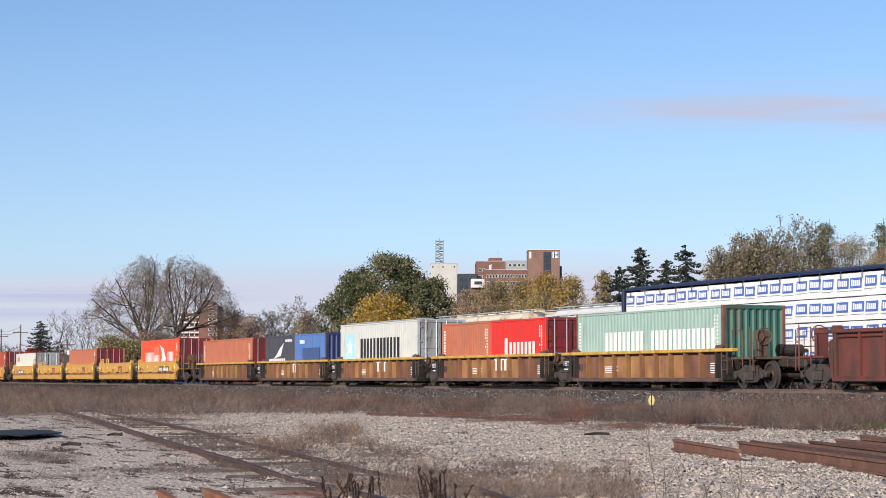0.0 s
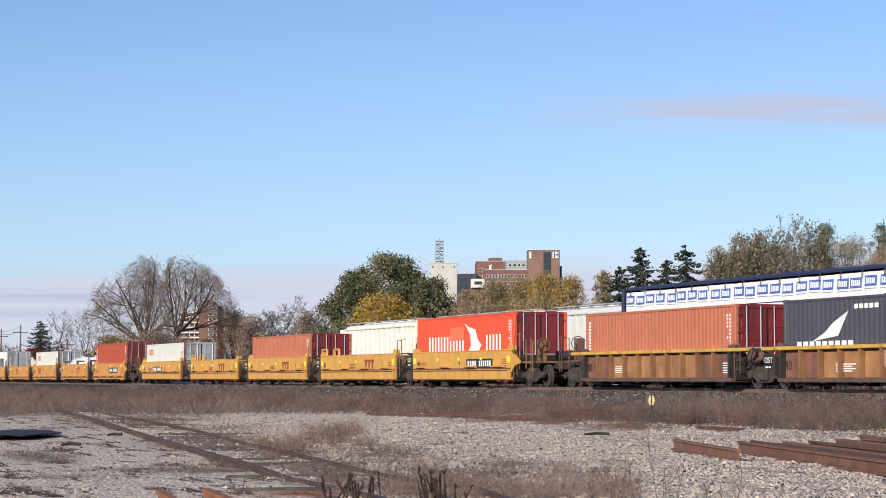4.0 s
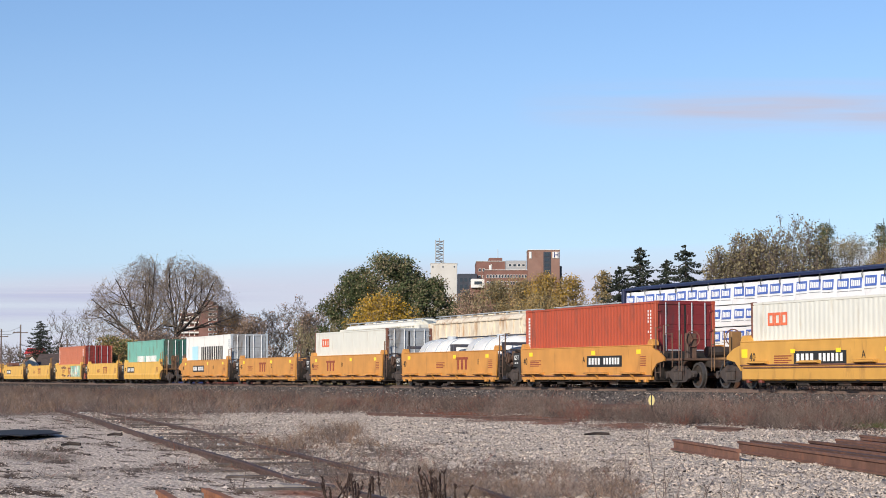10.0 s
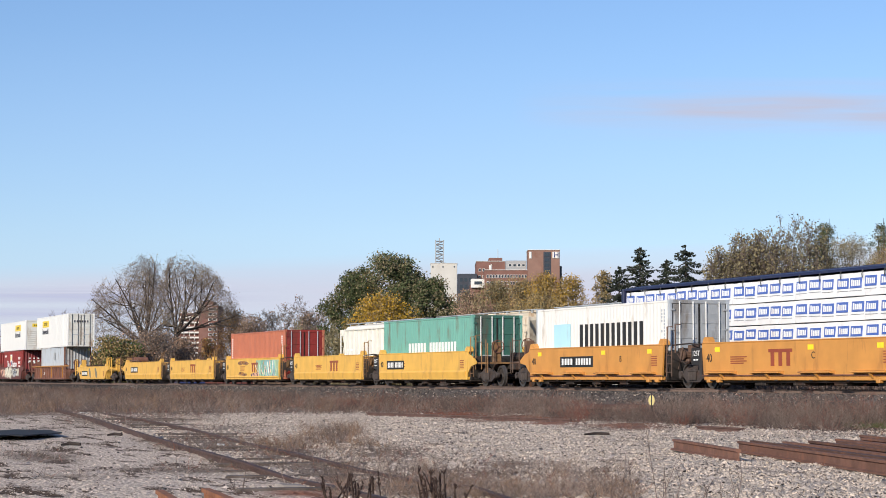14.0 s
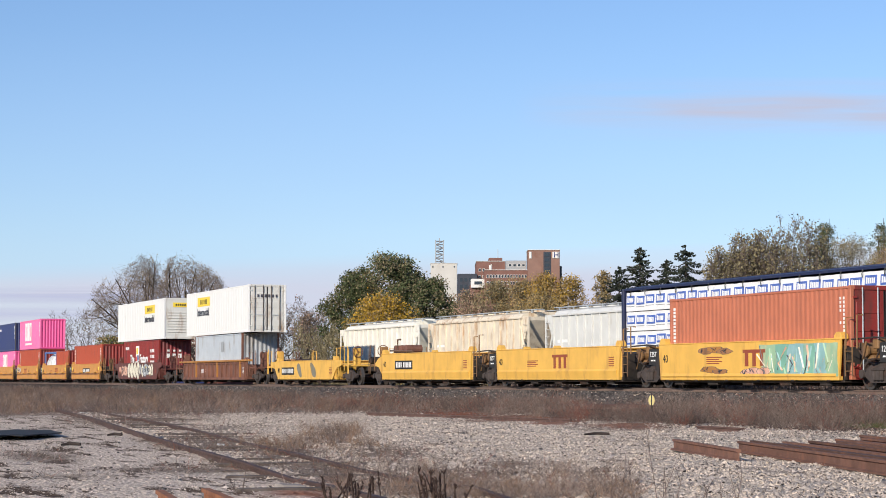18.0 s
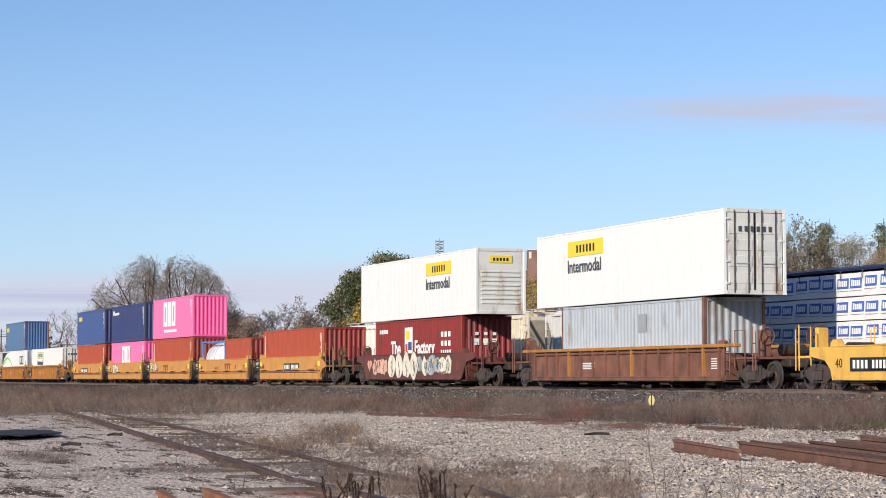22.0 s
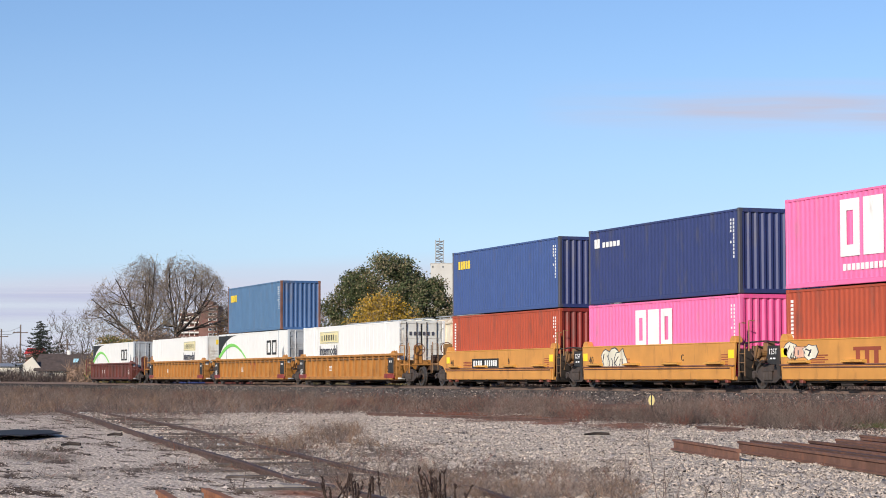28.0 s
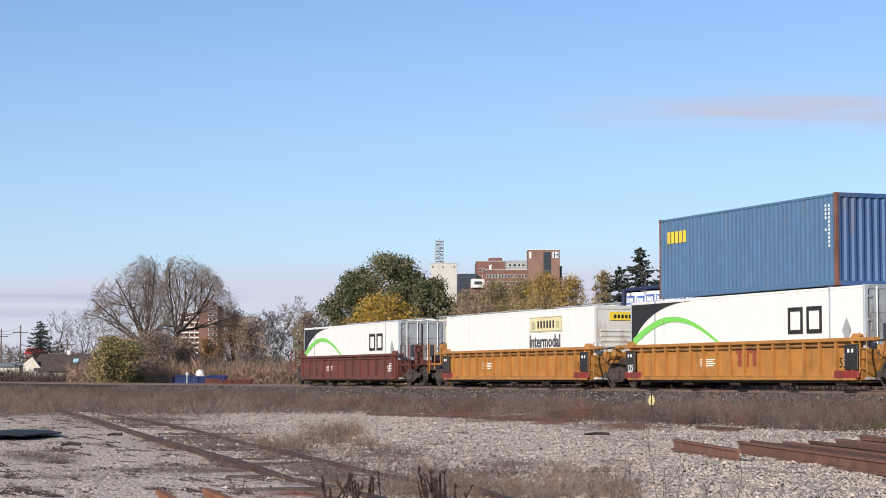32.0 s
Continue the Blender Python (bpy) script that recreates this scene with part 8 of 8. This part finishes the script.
stones("gravel", [(x + 0.1, y, z + 0.012) for x, y, z in places], [rnd.uniform(0.03, 0.055) for p in places], M["pebble"], "scattered pale stones on the dark ballast", "gravel", 5)


def stem(out, p, d, h, w, twigs, bend=0.25):
    """A curved stem in three lengths with side twigs."""
    q = p
    for k in range(3):
        d = (d + Vector((rnd.gauss(0, bend), rnd.gauss(0, bend), rnd.gauss(-0.02, bend * 0.5)))).normalized()
        e = q + d * h / 3
        out.append((*q, *e, w * (1 - .25 * k), w * (.75 - .25 * k)))
        for j in range(twigs):
            if rnd.random() < 0.55:
                g = (d + Vector((rnd.gauss(0, .8), rnd.gauss(0, .8), rnd.gauss(.1, .45)))).normalized()
                out.append((*e, *(e + g * h * rnd.uniform(.14, .36)), w * .55, w * .3))
        q = e


def tuft(out, p, radius, h, count, w, spread=0.7, twigs=1):
    """A tangled clump of stems."""
    for k in range(count):
        o = Vector((rnd.gauss(0, radius * .5), rnd.gauss(0, radius * .5), 0))
        b = p + o
        b.z = land(b.x, b.y) - 0.01
        stem(out, b, Vector((rnd.gauss(0, spread) + o.x * .6, rnd.gauss(0, spread) + o.y * .6, 1)).normalized(), h * rnd.uniform(.55, 1.1), w * rnd.uniform(.8, 1.25), twigs)


grass, weeds, redw, brush, pale, tan = [], [], [], [], [], []
# sparse weeds and mats of dry grass in the yard
for k in range(60000):
    d = 16 + 105 * rnd.random() ** 1.7
    p = spot(rnd.uniform(-860, 860), d, 0)
    if p.y > 29.5:
        continue
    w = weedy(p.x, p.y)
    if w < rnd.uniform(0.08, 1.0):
        continue
    p.z = land(p.x, p.y) - 0.01
    big = 0.8 + d / 60
    u = rnd.random()
    lean = Vector((rnd.gauss(0, 1), rnd.gauss(0, 1), rnd.uniform(.15, 1.1))).normalized()
    if u < 0.62:
        e = p + lean * rnd.uniform(.04, .15) * big
        (grass if u < 0.4 else weeds).append((*p, *e, .0034 * big, .0016 * big))
    else:
        stem(weeds if u < 0.9 else redw, p, lean, rnd.uniform(.07, .2) * big, .0032 * big, 1)
# low weeds in tufts
for k in range(520):
    d = 17 + 62 * rnd.random() ** 1.3
    p = spot(rnd.uniform(-800, 820), d, 0)
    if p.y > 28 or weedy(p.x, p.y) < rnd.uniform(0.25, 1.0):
        continue
    tuft((weeds, pale, weeds, tan)[k % 4], p, .12 + d * .004, rnd.uniform(.09, .24), 11, .0028 + d * .00005, 0.8)
# the tan clump beside the old rails, and the mat at the near edge
for a, e, n, h in ((-184, 96, 34, .30), (-200, 108, 26, .26), (-250, 118, 26, .24), (-300, 120, 20, .24), (-160, 118, 14, .2)):
    for k in range(n):
        p = spot(a + rnd.gauss(0, 30), 4205 / (e + rnd.gauss(0, 6)), 0)
        tuft((tan, pale, tan, weeds)[k % 4], p, .15, h * rnd.uniform(.6, 1.1), 12, .0045, 0.5)
for k in range(360):
    p = spot(rnd.uniform(-190, 340), 4205 / (214 - 64 * rnd.random() ** 1.6), 0)
    tuft((pale, tan, weeds, pale)[k % 4], p, .16, rnd.uniform(.08, .22), 14, .0030, 0.9)
# brush along the embankment: dense tangles with gaps between them
for k in range(4300):
    x = -44 - 190 * rnd.random() ** 1.35
    y = 23.0 + 7.8 * rnd.random()
    v = noise.noise(Vector((x * 0.16, y * 0.35, 3))) + 0.55 * noise.noise(Vector((x * 0.6, y * 0.8, 9)))
    far = min(1.0, (-x - 44) / 90)
    if v < rnd.uniform(-0.2, 0.42) - 0.3 * far or rusty(x, y) > rnd.uniform(0.1, 0.8):
        continue
    high = (0.44 + 0.34 * max(-0.3, v)) * (1.0 if y < 30.2 else 0.6)
    u = noise.noise(Vector((x * 0.22, y * 0.5, 17))) + rnd.gauss(0, .22)
    kind = redw if u < -0.42 else pale if u > 0.28 + 0.15 * far else brush
    tuft(kind, Vector((x, y, 0)), rnd.uniform(.18, .42), high * rnd.uniform(.7, 1.2), 13 if far > 0.4 else 20, .0046 + .0025 * far, 0.6, 2)
# the taller thickets close to the rail
for a, y, wide, n, h in ((400, 29.3, 1.5, 22, .50), (470, 29.0, 1.8, 26, .58), (545, 28.6, 1.6, 24, .55), (620, 28.4, 1.6, 26, .62), (690, 28.3, 1.4, 24, .62), (760, 28.0, 1.2, 20, .55), (215, 29.6, 2.2, 20, .50), (140, 29.6, 2.4, 22, .48), (60, 29.4, 2.4, 18, .46), (20, 28.2, 2.0, 18, .42), (-160, 29.2, 4.0, 22, .45), (-330, 29.0, 6.0, 26, .5), (60, 26.4, 2.5, 16, .26), (150, 26.0, 2.6, 18, .28), (240, 25.4, 2.2, 18, .28), (330, 25.6, 1.6, 14, .30), (560, 25.6, 1.6, 16, .34), (650, 25.2, 1.5, 16, .36)):
    c = by_sight(a, y)
    for k in range(n):
        p = Vector((c.x + rnd.gauss(0, wide), c.y + rnd.gauss(0, .55), 0))
        tuft((brush, pale, brush, pale, brush, redw)[k % 6], p, .34, h * rnd.uniform(.9, 1.5), 26, .0048, 0.55, 2)
# far straw-coloured brush at the end of the yard
for k in range(1500):
    d = rnd.uniform(68, 215)
    p = spot(rnd.uniform(-820, -60), d, 0)
    if p.y > 31.0:
        continue
    tuft((pale, brush, tan, brush)[k % 4], p, .35, rnd.uniform(.3, .75) * (1.0 if p.y < 29 else 0.8), 9, .005 + d * .00004, 0.6)
moss = []
for a, y, n in ((775, 26.6, 26), (700, 27.6, 10), (330, 28.6, 9), (520, 27.0, 8)):
    c = by_sight(a, y)
    for k in range(n):
        tuft(moss, Vector((c.x + rnd.gauss(0, .7), c.y + rnd.gauss(0, .4), 0)), .14, rnd.uniform(.08, .2), 14, .007, 0.8)
LEAF["tan"] = leaf_material("tan_dry_grass", (0.255, 0.165, 0.11))
for s, mat, name, label in ((grass, "straw", "dry_grass", "bleached dry grass between the stones"), (weeds, "dry", "dead_weeds", "thin brown dead weeds in the yard"), (redw, "redweed", "dead_weeds", "reddish dead weeds by the track"),
                            (brush, "dry", "dead_brush", "grey-brown tangled dead brush along the embankment"), (pale, "straw", "dead_brush", "straw-coloured dead brush along the embankment"), (tan, "tan", "dry_grass", "tan clumps of tall dry grass"), (moss, "moss", "green_weeds", "small green weeds by the stacked rails")):
    stems(name, s, LEAF[mat], label)


def dead_plant(x, d, h, stems, seed, label, mat="stalk", thick=0.011, seedheads=True):
    r = random.Random(seed)
    p = spot(x - 784, d, 0)
    ob = thing("dead_plant", pose(p.x, p.y, land(p.x, p.y) - 0.01), label, "dead plant", "dead stalks in the yard")
    for k in range(stems):
        s = Shape()
        dr = Vector((r.gauss(0, .28), r.gauss(0, .28), 1)).normalized()
        hh = h * r.uniform(.6, 1.05)
        q = [Vector((r.gauss(0, .05), r.gauss(0, .05), 0))]
        for i in range(4):
            dr = (dr + Vector((r.gauss(0, .08), r.gauss(0, .08), .06))).normalized()
            q.append(q[-1] + dr * hh / 4)
        s.tube(q, [thick, thick * .9, thick * .8, thick * .7, thick * .4], 4, cap=False)
        for i in range(9 if seedheads else 6):
            f = r.uniform(.45, 1) if seedheads else r.uniform(.25, .95)
            b = q[0].lerp(q[-1], f)
            e = b + Vector((r.gauss(0, .5), r.gauss(0, .5), r.uniform(.4, 1))).normalized() * hh * (r.uniform(.06, .16) if seedheads else r.uniform(.15, .38))
            s.tube([b, e], [thick * (1.1 if seedheads else .5), thick * .3], 3, cap=False)
        part("stalk", s, LEAF[mat], ob, fix=False)


for x, d, h, n, sd in ((590, 18.6, 0.26, 5, 1), (622, 18.3, 0.30, 6, 2), (640, 18.8, 0.22, 4, 3), (662, 19.6, 0.26, 3, 9), (760, 17.8, 0.30, 6, 4), (782, 17.9, 0.32, 6, 5), (800, 17.7, 0.24, 4, 6)):
    dead_plant(x, d, h * 1.25, n, sd, "cluster of dark dead dock stalks", "stalk", 0.009)
for x, d, h, n, sd in ((705, 22, 0.36, 2, 7), (770, 21, 0.36, 2, 8), (1108, 18.0, 0.55, 2, 10), (1165, 18.2, 0.70, 2, 11), (1300, 18.1, 0.40, 3, 12), (1240, 19.0, 0.30, 2, 13), (1180, 17.6, 0.4, 2, 14), (1050, 17.8, 0.3, 3, 15), (430, 20.2, 0.35, 2, 16)):
    dead_plant(x, d, h, n, sd, "thin branching dead weed stem", "dry", 0.005, False)


# ---- what moves ----
def motions():
    shift = RIGHT * (45 / LENS * 4300)
    walk(DRIFT, [(0.0, pose(*(shift * -0.3))), (32.0, pose(*(shift * 0.7)))])
    for ob, q in CARS:
        walk(ob, [(t, pose(q + SPEED * t, YC, 0)) for t in (0.0, 16.0, 32.0)])
    for ob, q, z in CONTAINERS:
        walk(ob, [(t, pose(q + SPEED * t, YC, z)) for t in (0.0, 16.0, 32.0)])
    first = {}
    for w, a in WHEELSETS:
        if a not in first:
            turn = math.degrees(SPEED / WHEEL_R)
            walk(w, [(k / FPS, pose(a, 0, WHEEL_R, 0, turn * k / FPS, 0)) for k in range(961)])
            first[a] = w
        else:
            w.rotation_mode = "QUATERNION"
            ad = w.animation_data_create()
            ad.action = first[a].animation_data.action
            ad.action_slot = first[a].animation_data.action_slot


motions()
